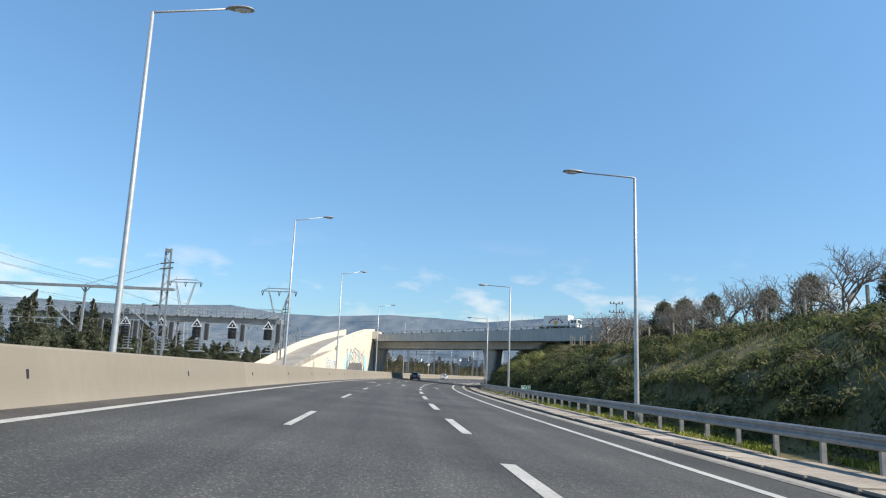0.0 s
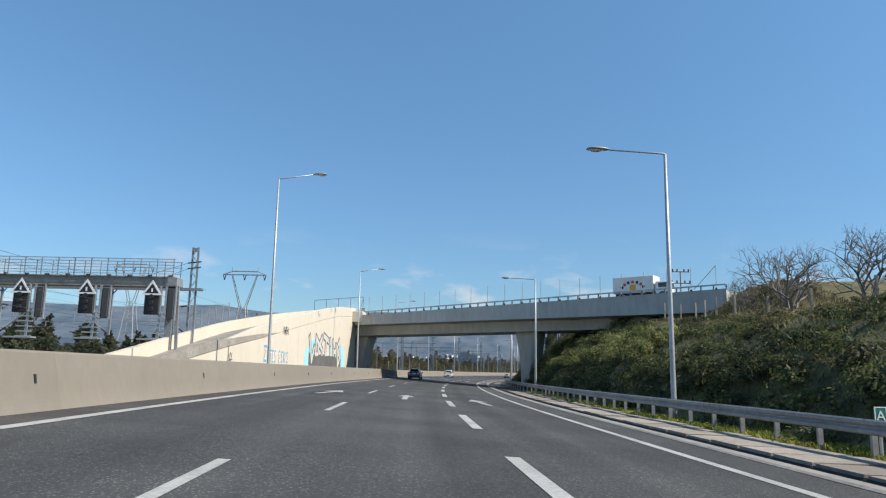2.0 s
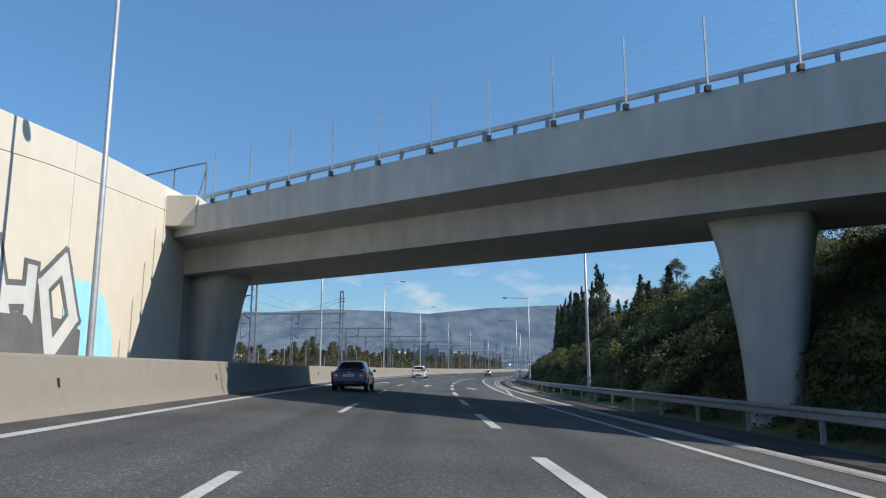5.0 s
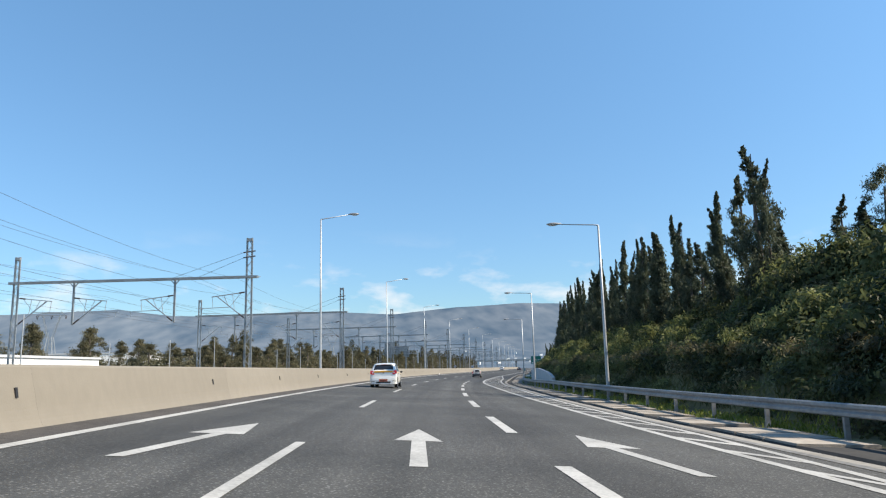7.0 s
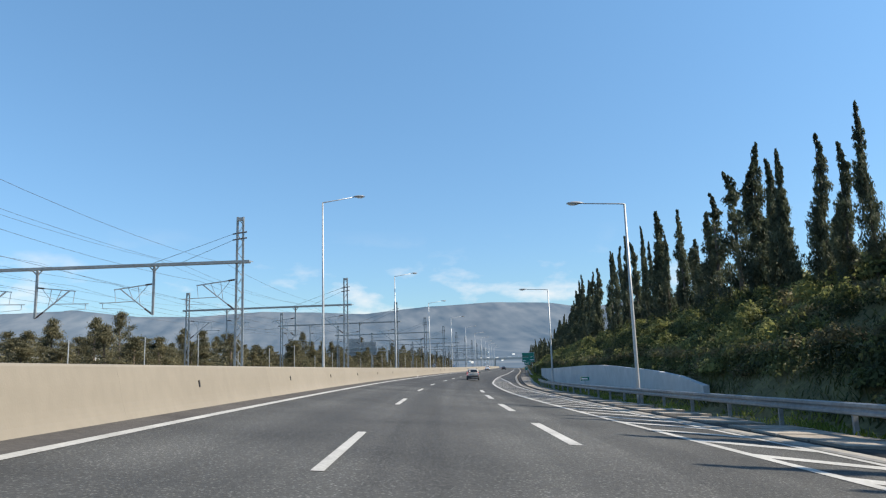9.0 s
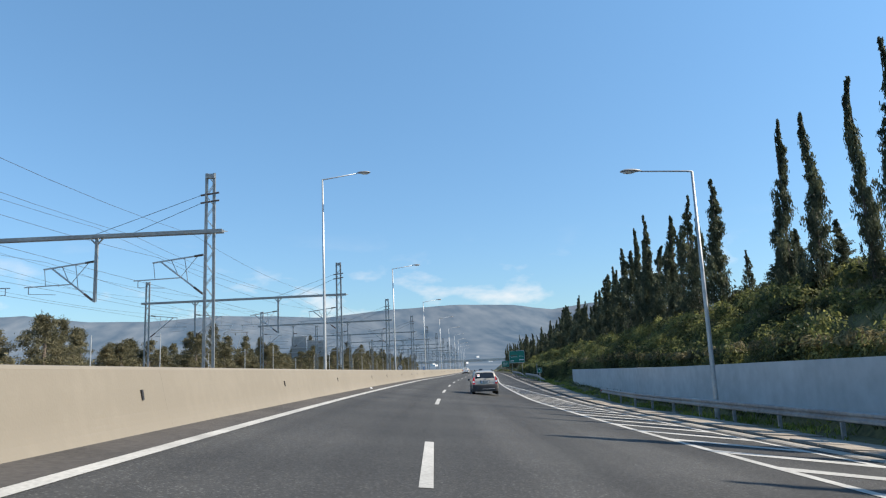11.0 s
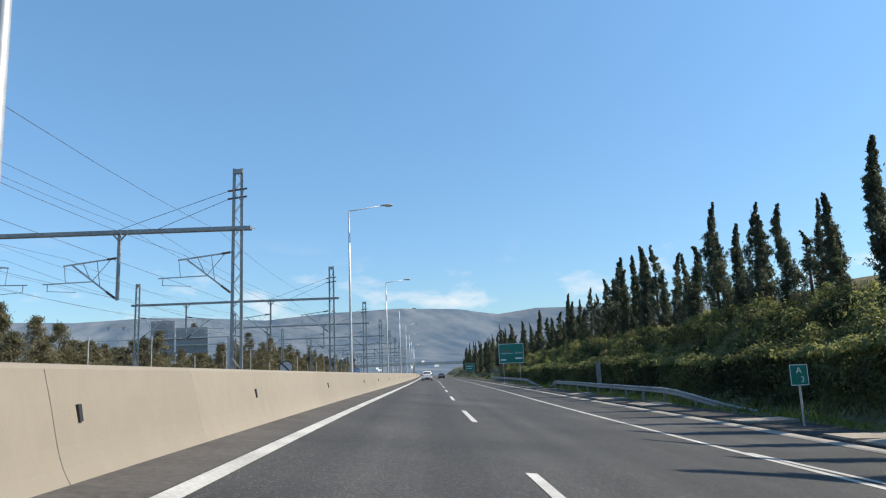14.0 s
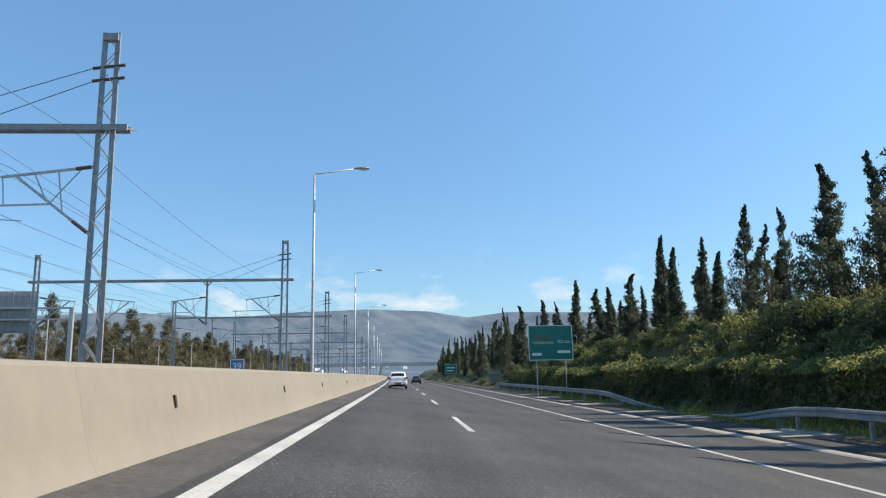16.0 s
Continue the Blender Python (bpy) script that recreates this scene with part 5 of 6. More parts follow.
def cypress_crown(h, r, kind):
    """Upswept flame-shaped tufts round a swaying stem: slim, upright, open (gaps, bare stem showing) or broad."""
    tufts, lump, power, gap, core = {"slim": (230, 0.12, 0.85, 0.0, 1.0), "upright": (200, 0.28, 1.05, 0.12, 0.6), "open": (150, 0.36, 1.05, 0.32, 0.14), "broad": (215, 0.34, 1.15, 0.2, 0.3)}[kind]
    ph = rng.uniform(0, 6.28, 6)
    sway = 0.08 if kind == "slim" else 0.2
    bend = rng.uniform(-1, 1, 2) * (0.2 if kind == "slim" else 0.55)

    def stem(f):
        return np.array([sway * np.sin(ph[0] + f * 6), sway * np.sin(ph[1] + f * 5), f * h]) + np.array([bend[0], bend[1], 0]) * max(0, f - 0.84) ** 1.5 * 8

    def girth(f):
        return r * (min(1, (f + 0.02) / 0.1) ** 0.5) * (1 - f) ** power * 1.25 + 0.035
    cs = []
    for i in range(tufts):
        f, a_ = rng.uniform(0.01, 0.985) ** 0.9, rng.uniform(0, 2 * np.pi)
        wob = np.sin(f * 21 + ph[2] + 1.3 * a_) * 0.5 + np.sin(f * 37 + ph[3] - 2 * a_) * 0.5 + np.sin(f * 11 + ph[4] + a_) * 0.5
        if wob < -1.0 + 2.2 * gap:
            continue
        out = girth(f) * (1 + lump * wob) * rng.uniform(0.75, 1.12)
        ln = rng.uniform(0.35, 0.8) * (0.5 + out) * (0.3 + 0.7 * (1 - f))
        if rng.random() < (0.05 if kind == "slim" else 0.2):
            out, ln = out * rng.uniform(1.25, 1.6) + 0.05, ln * 1.35
        m_ = int(38 + 60 * ln)
        k = rng.random(m_)
        way = np.array([np.cos(a_), np.sin(a_), 0])
        root, tip = 0.35 * out, out
        c = stem(f) + way * (root + (tip - root) * np.sqrt(k))[:, None]
        c[:, 2] += k * ln * 1.15
        thick = (0.035 + 0.11 * np.sin(np.pi * (0.15 + 0.8 * k)))[:, None] * (0.5 + 0.5 * min(1, out)) * min(1.0, 0.3 + 2.4 * (1 - f))
        cs.append(c + rng.normal(size=(m_, 3)) * thick)
    n_ = int(2600 * core)
    f = rng.uniform(0.02, 0.96, n_)
    c = np.array([stem(x) for x in f])
    g = np.array([girth(x) for x in f])
    a_ = rng.uniform(0, 2 * np.pi, n_)
    k = np.sqrt(rng.random(n_)) * 0.62
    c[:, 0] += np.cos(a_) * g * k
    c[:, 1] += np.sin(a_) * g * k
    cs.append(c)
    for f in np.linspace(0.8, 0.995, 26):
        cs.append(stem(f) + rng.normal(size=(12, 3)) * np.array([0.2, 0.2, 0.45]) * (1.03 - f))
    c = np.concatenate(cs)
    u, v = leaves(c, 0.074, 0.36, 1.0)
    return leaf_mesh("crown", c, u, v, CYPRESS)


def tree(name, crown_mesh, trunk_path, trunk_r, label, category, group):
    t = thing(name, Matrix.Identity(4), label, category, group)
    bm = bmesh.new()
    sweep(bm, trunk_path, trunk_r, 7)
    part("trunk", bm, BARK, t, smooth_faces=True)
    c = new("crown", crown_mesh)
    c.parent = t
    return t


def plant(sources, used, k, m):
    src = sources[k]
    if k in used:
        return copy_thing(src, m @ Matrix.Diagonal((*[1 / x for x in src.scale], 1)))
    used.add(k)
    src.matrix_world = m
    return src


CYPRESS_LABEL = {"slim": "slim dark green columnar cypress tree on the embankment", "upright": "upright dark green cypress with tufted outline on the embankment",
                 "open": "thin ragged cypress tree with bare gaps on the embankment", "broad": "broad ragged dark cypress tree on the embankment"}
HALF = {"slim": 0.5, "upright": 0.6, "open": 0.75, "broad": 1.0}
# along the road, height of the top, width
SLIM = [(194.7, 12.0, 0.9), (209.1, 12.1, 1.6), (234.4, 12.5, 0.8), (236.1, 12.4, 0.9), (259.8, 14.5, 1.5), (267.0, 14.5, 0.7), (319.4, 13.5, 0.8), (322.2, 15.6, 0.9), (340.1, 12.7, 1.3), (347.7, 11.4, 1.0), (351.8, 11.6, 1.0),
        (356.1, 9.7, 0.9), (367.7, 10.5, 0.9), (389.2, 12.9, 1.3), (393.1, 12.6, 1.0), (418.9, 9.2, 0.8), (426.7, 11.0, 1.0), (429.1, 12.5, 1.0), (434.3, 8.7, 0.6), (444.6, 9.9, 1.0)]
UPRIGHT = [(201.1, 10.0, 1.1), (202.5, 11.5, 1.0), (204.6, 12.5, 1.1), (211.0, 11.2, 1.2), (215.0, 12.7, 1.4), (223.1, 13.8, 1.3), (226.5, 12.3, 0.8), (228.6, 10.9, 0.9), (230.6, 12.1, 1.0), (238.1, 12.2, 1.6), (246.9, 11.5, 1.4), (249.1, 10.0, 1.1),
           (253.4, 13.2, 1.1), (258.2, 12.0, 0.7), (263.7, 12.3, 0.8), (270.6, 13.5, 1.2), (275.1, 15.0, 1.1), (278.0, 14.3, 0.9), (282.8, 14.2, 1.1), (286.3, 15.0, 1.0), (297.5, 14.4, 1.5), (308.8, 11.4, 0.9)]
UPRIGHT_FAR = [(309.0, 14.0, 1.3), (314.3, 12.1, 1.2), (317.8, 16.1, 1.1), (316.6, 11.8, 1.2), (324.8, 13.4, 1.6), (330.8, 14.6, 1.4), (333.6, 12.4, 1.0), (336.7, 13.3, 0.9), (357.2, 9.7, 0.6), (361.4, 10.5, 0.9), (364.0, 10.3, 1.2), (375.8, 10.4, 1.2),
               (378.2, 10.1, 0.9), (380.4, 10.6, 0.9), (383.9, 9.4, 0.9), (396.8, 11.5, 1.2), (420.9, 10.7, 0.9), (437.8, 10.4, 1.3), (448.7, 10.3, 1.4), (458.2, 12.6, 1.3)]
OPEN = [(187.7, 12.1, 1.2), (188.9, 13.5, 2.1), (190.9, 12.2, 1.7), (195.7, 11.0, 1.6), (198.5, 9.2, 1.7), (215.8, 10.2, 0.9), (217.8, 11.8, 1.1), (238.4, 14.2, 1.6), (241.5, 13.3, 1.9), (245.4, 12.5, 1.9), (301.7, 12.6, 1.2), (302.9, 12.5, 1.3), (304.0, 14.6, 1.5), (306.6, 12.4, 1.3), (311.1, 11.3, 1.2), (329.5, 10.6, 1.2), (342.2, 10.2, 0.9),
        (343.8, 12.9, 1.2), (358.6, 8.1, 1.1), (365.0, 11.4, 1.3), (370.7, 10.1, 1.2), (386.0, 12.4, 1.6), (402.0, 11.3, 1.2), (410.0, 10.4, 0.9), (412.3, 9.7, 1.1), (414.7, 11.7, 1.4)]
BROAD = [(371.7, 13.1, 1.8), (213.7, 11.2, 1.4), (216.8, 12.8, 1.7), (219.4, 10.5, 1.4), (399.2, 13.3, 2.7), (405.9, 11.7, 2.1)]
cyp, used = {}, set()
for kind, count in (("slim", 2), ("upright", 4), ("open", 3), ("broad", 2)):
    for i in range(count):
        cyp[kind, i] = tree("cypress_tree", cypress_crown(9.0, HALF[kind], kind), [(0, 0, -0.5), (0.03, 0, 2), (0, 0.04, 5), (0.02, 0, 8.4)], [0.15, 0.12, 0.08, 0.02], CYPRESS_LABEL[kind], "cypress tree", "cypresses on the embankment")
rows = [(kind, s, 24.2, z, w) for kind, part_ in (("slim", SLIM), ("upright", UPRIGHT), ("upright", UPRIGHT_FAR), ("open", OPEN), ("broad", BROAD)) for s, z, w in part_]
KINDS = ("upright", "open", "upright", "slim", "upright", "broad")
for i, s in enumerate(np.arange(164, 187, 3.2)):
    rows.append((KINDS[i % 6], s, random.uniform(25.5, 29), random.uniform(8.0, 10.5), random.uniform(1.1, 1.7)))
# a lower second row behind
for i, s in enumerate(np.arange(192, 300, 4.6)):
    rows.append((KINDS[i % 6], s + random.uniform(-1.2, 1.2), random.uniform(26, 29), random.uniform(8.6, 10.6) if s < 264 else random.uniform(6.8, 8.8), random.uniform(0.9, 1.3)))
for i, s in enumerate(np.arange(399, 462, 5.2)):
    rows.append((KINDS[i % 5], s + random.uniform(-1.2, 1.2), random.uniform(25.5, 28), random.uniform(8.2, 10.2), random.uniform(0.9, 1.3)))
for i, s in enumerate(np.arange(462, 690, 3.2)):
    rows.append((KINDS[i % 6], s + random.uniform(-1.5, 1.5), random.uniform(19, 26), random.uniform(8.0, 12.8), random.uniform(1.0, 1.6)))
for i, (kind, s, d, z, w) in enumerate(rows):
    g = verge(s, d) - 0.2
    k, wide = max(0.4, (z - g) / 9.3), w * (1.12 if s > 300 else 1.0) / 2 / HALF[kind]
    count = {"slim": 2, "upright": 4, "open": 3, "broad": 2}[kind]
    plant(cyp, used, (kind, i % count), Matrix.Translation(at(s, d, g)) @ Matrix.Rotation(random.uniform(0, 6.2), 4, "Z") @ Matrix.Rotation(radians(random.uniform(-1.2, 1.2)), 4, "X") @ Matrix.Diagonal((wide, wide, k, 1)))
lcyp = tree("cypress_tree", cypress_crown(9.0, 0.9, "upright"), [(0, 0, -0.5), (0, 0, 8.5)], [0.16, 0.03], "dark cypress tree beyond the railway yard", "cypress tree", "cypresses beyond the railway")
grown = set()
for i in range(96):
    s = 44 + i * 1.5
    k = random.uniform(0.7, 1.05) * (1.0 if s < 120 else 0.75)
    m = Matrix.Translation(at(s, -36 - random.uniform(0, 10), -0.2)) @ Matrix.Rotation(random.uniform(0, 6), 4, "Z") @ Matrix.Diagonal((1.7, 1.7, k, 1))
    plant([lcyp], grown, 0, m)


def pine_crown(h, r, mat=PINE, round_top=False):
    """Boughs in uneven whorls, each a spray of needles; pointed unless round_top."""
    cs, ph = [], rng.uniform(0, 6.28, 3)
    for i in range(78):
        f = rng.uniform(0.08, 1.0)
        prof = (1 - f) ** 0.5 * (0.5 + 0.5 * min(1, f / 0.35)) if round_top else (1 - f) ** 0.95 * (0.6 + 0.4 * min(1, f / 0.2)) + 0.06
        a_ = rng.uniform(0, 2 * np.pi)
        prof *= 1 + 0.38 * np.sin(f * 15 + ph[0] + a_) + 0.2 * np.sin(f * 31 + ph[1] - 2 * a_)
        k = rng.uniform(0.3, 1.0) ** 0.6
        c = np.array([np.cos(a_) * r * prof * k, np.sin(a_) * r * prof * k, f * h + 0.12 * r * k])
        cs.append(c + rng.normal(size=(74, 3)) * np.array([0.26, 0.26, 0.2]) * (1.1 - 0.4 * f))
    cs.append(np.array([0, 0, h * 0.97]) + rng.normal(size=(70, 3)) * np.array([0.1, 0.1, 0.3]))
    c = np.concatenate(cs)
    u, v = leaves(c, 0.1, 0.24, 0.5)
    return leaf_mesh("crown", c, u, v, mat)


pines = [tree("pine_tree", pine_crown(7.0, (1.8, 2.2, 2.7, 2.0)[i]), [(0, 0, -0.4), (0.1, 0, 2.5), (0.05, 0.1, 5.8)], [0.2, 0.15, 0.05], "dusty olive-green pine tree beyond the railway", "pine tree", "trees beyond the railway") for i in range(4)]
used = set()
i = 0
for row, d0 in enumerate((-36, -43, -52)):
    for s in np.r_[np.arange(100 if row else 256, 300, 3.7 if row == 0 else 5.2), np.arange(300, 698, 3.7 if row == 0 else 5.6)]:
        d = d0 + random.uniform(-2.5, 2.5)
        if (s < 258 and d > -47) or 180 < s < 235 and row:
            continue
        if 445 < s < 466 and -40 < d < -33:
            continue
        k = random.uniform(0.65, 1.1) * (1.25 if random.random() < 0.15 else 1.0) * (0.88 + 0.1 * row) * (0.68 if s < 200 else 1.35 if s > 455 else 1.0)
        if 422 < s < 468 and d > -40:
            k = random.uniform(0.45, 0.65)
        plant(pines, used, i % 4, Matrix.Translation(at(s + random.uniform(-1.5, 1.5), d, -0.2)) @ Matrix.Rotation(random.uniform(0, 6.2), 4, "Z") @ Matrix.Diagonal((random.uniform(1.1, 1.7), random.uniform(1.1, 1.7), k, 1)))
        i += 1

# the tallest of the belt
for k, (s, top) in enumerate(((270, 7.2), (278, 7.8), (285, 9.2), (353, 8.2), (358, 8.0), (364, 10.1), (370, 8.4), (377, 8.6), (386, 8.7), (392, 7.9), (398, 7.8))):
    plant(pines, used, k % 4, Matrix.Translation(at(s, -38 + random.uniform(-0.6, 0.6), -0.2)) @ Matrix.Rotation(random.uniform(0, 6.2), 4, "Z") @ Matrix.Diagonal((1.25, 1.25, top / 7.0, 1)))


def shrub_patch(name, spots_, mat, label, per, size):
    """Leafy clumps of several lobes as one mesh: (place, radius, height)."""
    cs, out = [], []
    for p, r, h in spots_:
        for q in range(5 if r > 0.7 else 3):
            a_, off = rng.uniform(0, 6.28), r * rng.uniform(0.15, 0.62)
            rl, hl = r * rng.uniform(0.42, 0.66), h * rng.uniform(0.65, 1.1)
            n_ = max(14, int(per * rl * rl))
            v = unit(n_)
            v[:, 2] = np.abs(v[:, 2])
            k = rng.uniform(0.9, 1.05, n_)[:, None] * (1 + 0.14 * np.sin(v[:, :1] * 6 + v[:, 1:2] * 8 + v[:, 2:] * 5 + p.x + q))
            cs.append(np.array(p) + np.array([np.cos(a_) * off, np.sin(a_) * off, 0]) + v * k * np.array([rl, rl, hl]))
            out.append(v / np.array([rl, rl, hl]) * rl + rng.normal(size=(n_, 3)) * 0.3)
    c, out = np.concatenate(cs), np.concatenate(out)
    s_ = (size * rng.uniform(0.6, 1.4, len(c)))[:, None]
    u = np.cross(out, unit(len(c)))
    u /= np.linalg.norm(u, axis=1, keepdims=True) + 1e-9
    v = np.cross(out, u)
    v /= np.linalg.norm(v, axis=1, keepdims=True) + 1e-9
    u, v = u * s_ * 0.5, v * s_
    ob = new(name, leaf_mesh(name, c, u, v, mat))
    return tagged(ob, label, "shrubs", kind="stuff")


green, dry, hedge, bushes = [], [], [], []
for i in range(1440):
    s, d = -6 + 1.3 * (i // 12) + random.uniform(-0.7, 0.7), 17.1 + 1.3 * (i % 12) + random.uniform(-0.7, 0.7)
    r = random.uniform(0.6, 1.2)
    if noise.noise((s * 0.16, d * 0.55, 3)) > 0.22:
        continue
    p = at(s, d, verge(s, d) - 0.15)
    (dry if random.random() < (0.12 if d < 25 else 0.45) else green).append((p, r, r * random.uniform(0.4, 0.7)))
for i in range(1790):
    s, d = 150 + (1.3 * (i // 6) if i < 1550 else 336 + 3.5 * ((i - 1550) // 4)) + random.uniform(-0.7, 0.7), 17.5 + (1.4 * (i % 6) if i < 1550 else 2.2 * (i % 4)) + random.uniform(-0.7, 0.7)
    r = random.uniform(0.65, 1.35) * (1.0 if i < 1550 else 1.4)
    if s > 195 and noise.noise((s * 0.16, d * 0.5, 6)) > (0.0 if s < 300 else -0.1):
        continue
    if 222 < s < 332:
        d = max(d, 17.5 + r)
    p = at(s, d, verge(s, d) - 0.15)
    pick = random.random()
    if s < 300:
        (dry if pick < (0.24 if s < 225 else 0.45) else bushes if pick > (0.84 if s < 225 else 0.75) else green).append((p, r, r * random.uniform(0.45, 0.75)))
    else:
        (dry if pick < 0.4 else bushes if pick < 0.72 else green).append((p, r * 0.8, r * random.uniform(0.35, 0.6)))
for i in range(560):
    s = 2 + 0.85 * i + random.uniform(-0.6, 0.6)
    d = (18.9, 20.7, 22.6, 19.6, 21.7, 23.6)[i % 6] + random.uniform(-0.5, 0.5)
    if s < 150 or (i % 5) > 2:
        continue
    r = random.uniform(0.9, 1.8)
    if 222 < s < 332:
        d = max(d, 17.7 + r)
    green.append((at(s, d, verge(s, d) - 0.1), r, r * (0.85 if d < 22 else 0.5)))
    if s > 225:
        bushes.append((at(s - 1.3 * r, d + 0.1, verge(s, d) - 0.1), r * 0.8, r * 0.6))
        green.append((at(s + 1.2 * r, d - 0.1, verge(s, d) - 0.1), r * 0.85, r * 0.65))
    # caps in the sunlit leaf colour paint light onto the bush tops
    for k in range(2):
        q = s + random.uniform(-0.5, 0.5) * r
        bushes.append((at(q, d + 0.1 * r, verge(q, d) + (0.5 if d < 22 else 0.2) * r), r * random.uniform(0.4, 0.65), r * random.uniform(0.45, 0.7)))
for s in np.arange(150, 340, 0.8):
    p = at(s, 18.55 + random.uniform(-0.15, 0.2), verge(s, 18.5) - 0.2)
    tall = max(0.9, 1.45 + 0.2 * math.sin(s * 0.21) - p.z)
    green.append((p, random.uniform(0.75, 0.95), tall))
    # yellowish clumps paint the sun along the hedge top
    hedge.append((p + Vector((0.1, 0, tall * 0.72)), random.uniform(0.45, 0.75), random.uniform(0.4, 0.65)))
for i in range(330):
    s, d = random.uniform(-6, 130), random.uniform(17.3, 18.7)
    r = random.uniform(0.55, 0.95)
    green.append((at(s, d, verge(s, d) - 0.15), r, r * random.uniform(0.55, 0.85)))
for i in range(230):
    s, d = random.uniform(108, 152), random.uniform(17.2, 27)
    r = random.uniform(0.8, 1.5)
    green.append((at(s, d, verge(s, d) - 0.1), r, r * random.uniform(0.7, 1.0)))
# more clumps in the sunlit leaf colour
for i in range(110):
    s, d = random.uniform(82, 128), random.uniform(18.5, 22.3)
    bushes.append((at(s, d, verge(s, d) + 0.5), random.uniform(0.6, 1.0), random.uniform(0.6, 0.9)))
# a thick clipped hedge further on, its flat top capped in the sunlit leaf colour
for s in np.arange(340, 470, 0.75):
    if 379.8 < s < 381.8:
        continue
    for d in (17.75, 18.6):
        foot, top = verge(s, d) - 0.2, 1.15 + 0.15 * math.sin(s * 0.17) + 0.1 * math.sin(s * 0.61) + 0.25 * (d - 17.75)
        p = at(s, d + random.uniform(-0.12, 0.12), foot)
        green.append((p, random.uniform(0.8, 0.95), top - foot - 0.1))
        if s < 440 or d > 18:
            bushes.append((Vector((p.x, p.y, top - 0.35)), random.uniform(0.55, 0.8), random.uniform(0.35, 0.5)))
shrub_patch("embankment_shrubs", green, SHRUB, "dense dark green shrubs covering the embankment", 225, 0.068)
shrub_patch("dry_shrubs", dry, DRYLITLEAF, "dry yellow-brown shrubs scattered over the embankment", 225, 0.064)
shrub_patch("bright_bushes", bushes, LITSHRUB, "loose bushes and bush tops in rows, sunlight put into their yellow-green colour", 240, 0.075)
shrub_patch("hedge", hedge, DRYLITLEAF, "long hedge top along the embankment foot, sunlight put into its yellowish colour", 420, 0.06)
mid = []
for i in range(120):
    s = random.uniform(150, 186)
    d = random.uniform(19, 30)
    r = random.uniform(0.9, 1.6)
    mid.append((at(s, d, verge(s, d) + 0.1), r, r * (0.8 if d < 23 else 1.2)))
for i in range(400):
    s = random.uniform(166, 300)
    d = random.uniform(24, 28.5)
    r = random.uniform(1.0, 1.8) if s < 222 else random.uniform(0.8, 1.35)
    mid.append((at(s, d, verge(s, d) + 0.1), r, r * (random.uniform(1.0, 1.4) if s < 192 else random.uniform(0.55, 0.95))))
# every second shrub gets the sunlit leaf colour to brighten the bank
sunny = [m_ for i, m_ in enumerate(mid) if i % 2 and m_[0].y > 176]
mid = [m_ for i, m_ in enumerate(mid) if not (i % 2 and m_[0].y > 176)]
shrub_patch("light_shrubs", sunny, LITSHRUB, "loose shrubs among the cypresses, sunlight put into their yellow-green colour", 140, 0.09)
shrub_patch("tall_shrubs", mid, SHRUB, "tall dark leafy shrubs beside the overpass", 120, 0.105)
base = []
for i in range(900):
    s, d = random.uniform(100, 700), random.uniform(-58, -31)
    if s < 262 and d > -46:
        continue
    r = random.uniform(0.8, 1.6)
    base.append((at(s, d, -0.2), r, r * random.uniform(1.5, 2.5)))
for k in range(330):
    s, d = 250 + 0.7 * k + random.uniform(-0.5, 0.5), random.uniform(-47, -38)
    if 436 < s < 470 and d > -42:
        continue
    r = random.uniform(1.2, 2.1)
    base.append((at(s, d, -0.3), r, random.uniform(2.2, 4.6)))
shrub_patch("yard_shrubs", base, PINE, "dusty brown-green undergrowth beyond the railway", 62, 0.16)
# rough grass between the shrubs
n_ = 110000
s_, d_ = rng.uniform(-6, 470, n_), 16.8 + 9.0 * rng.random(n_) ** 1.3
c = np.array([at(a_, b_, verge(a_, b_) + 0.05) for a_, b_ in zip(s_, d_)])
u, v = leaves(c, 0.17, 0.12, 1.0)
tagged(new("slope_grass", leaf_mesh("slope_grass", c, u, v, SLOPEGRASS)), "rough dark green grass between the embankment shrubs", "grass", kind="stuff")
# dry grass on the bank at the end of the overpass
n_ = 9000
s_, d_ = rng.uniform(84, 110, n_), rng.uniform(29, 38, n_)
c = np.array([at(a_, b_, verge(a_, b_) + 0.1) for a_, b_ in zip(s_, d_)])
u, v = leaves(c, 0.2, 0.2, 1.2)
tagged(new("dry_grass", leaf_mesh("dry_grass", c, u, v, DRYLITLEAF)), "dry yellow grass on the bank beside the overpass", "grass", kind="stuff")
# grass beside the slabs
n_ = 60000
s_, d_ = np.r_[rng.uniform(-10, 440, 34000), rng.uniform(-10, 106, n_ - 34000)], rng.uniform(15.2, 17.2, n_)
keep = [i for i in range(n_) if not 106 < s_[i] < 166 and noise.noise((s_[i] * 0.25, d_[i] * 0.8, 9)) > -0.15]
c = np.array([at(s_[i], d_[i], verge(s_[i], d_[i]) + 0.06) for i in keep])
u, v = leaves(c, 0.11, 0.2, 1.2)
tagged(new("verge_grass", leaf_mesh("verge_grass", c, u, v, GRASSM)), "short yellow-green grass along the guardrail", "grass", kind="stuff")


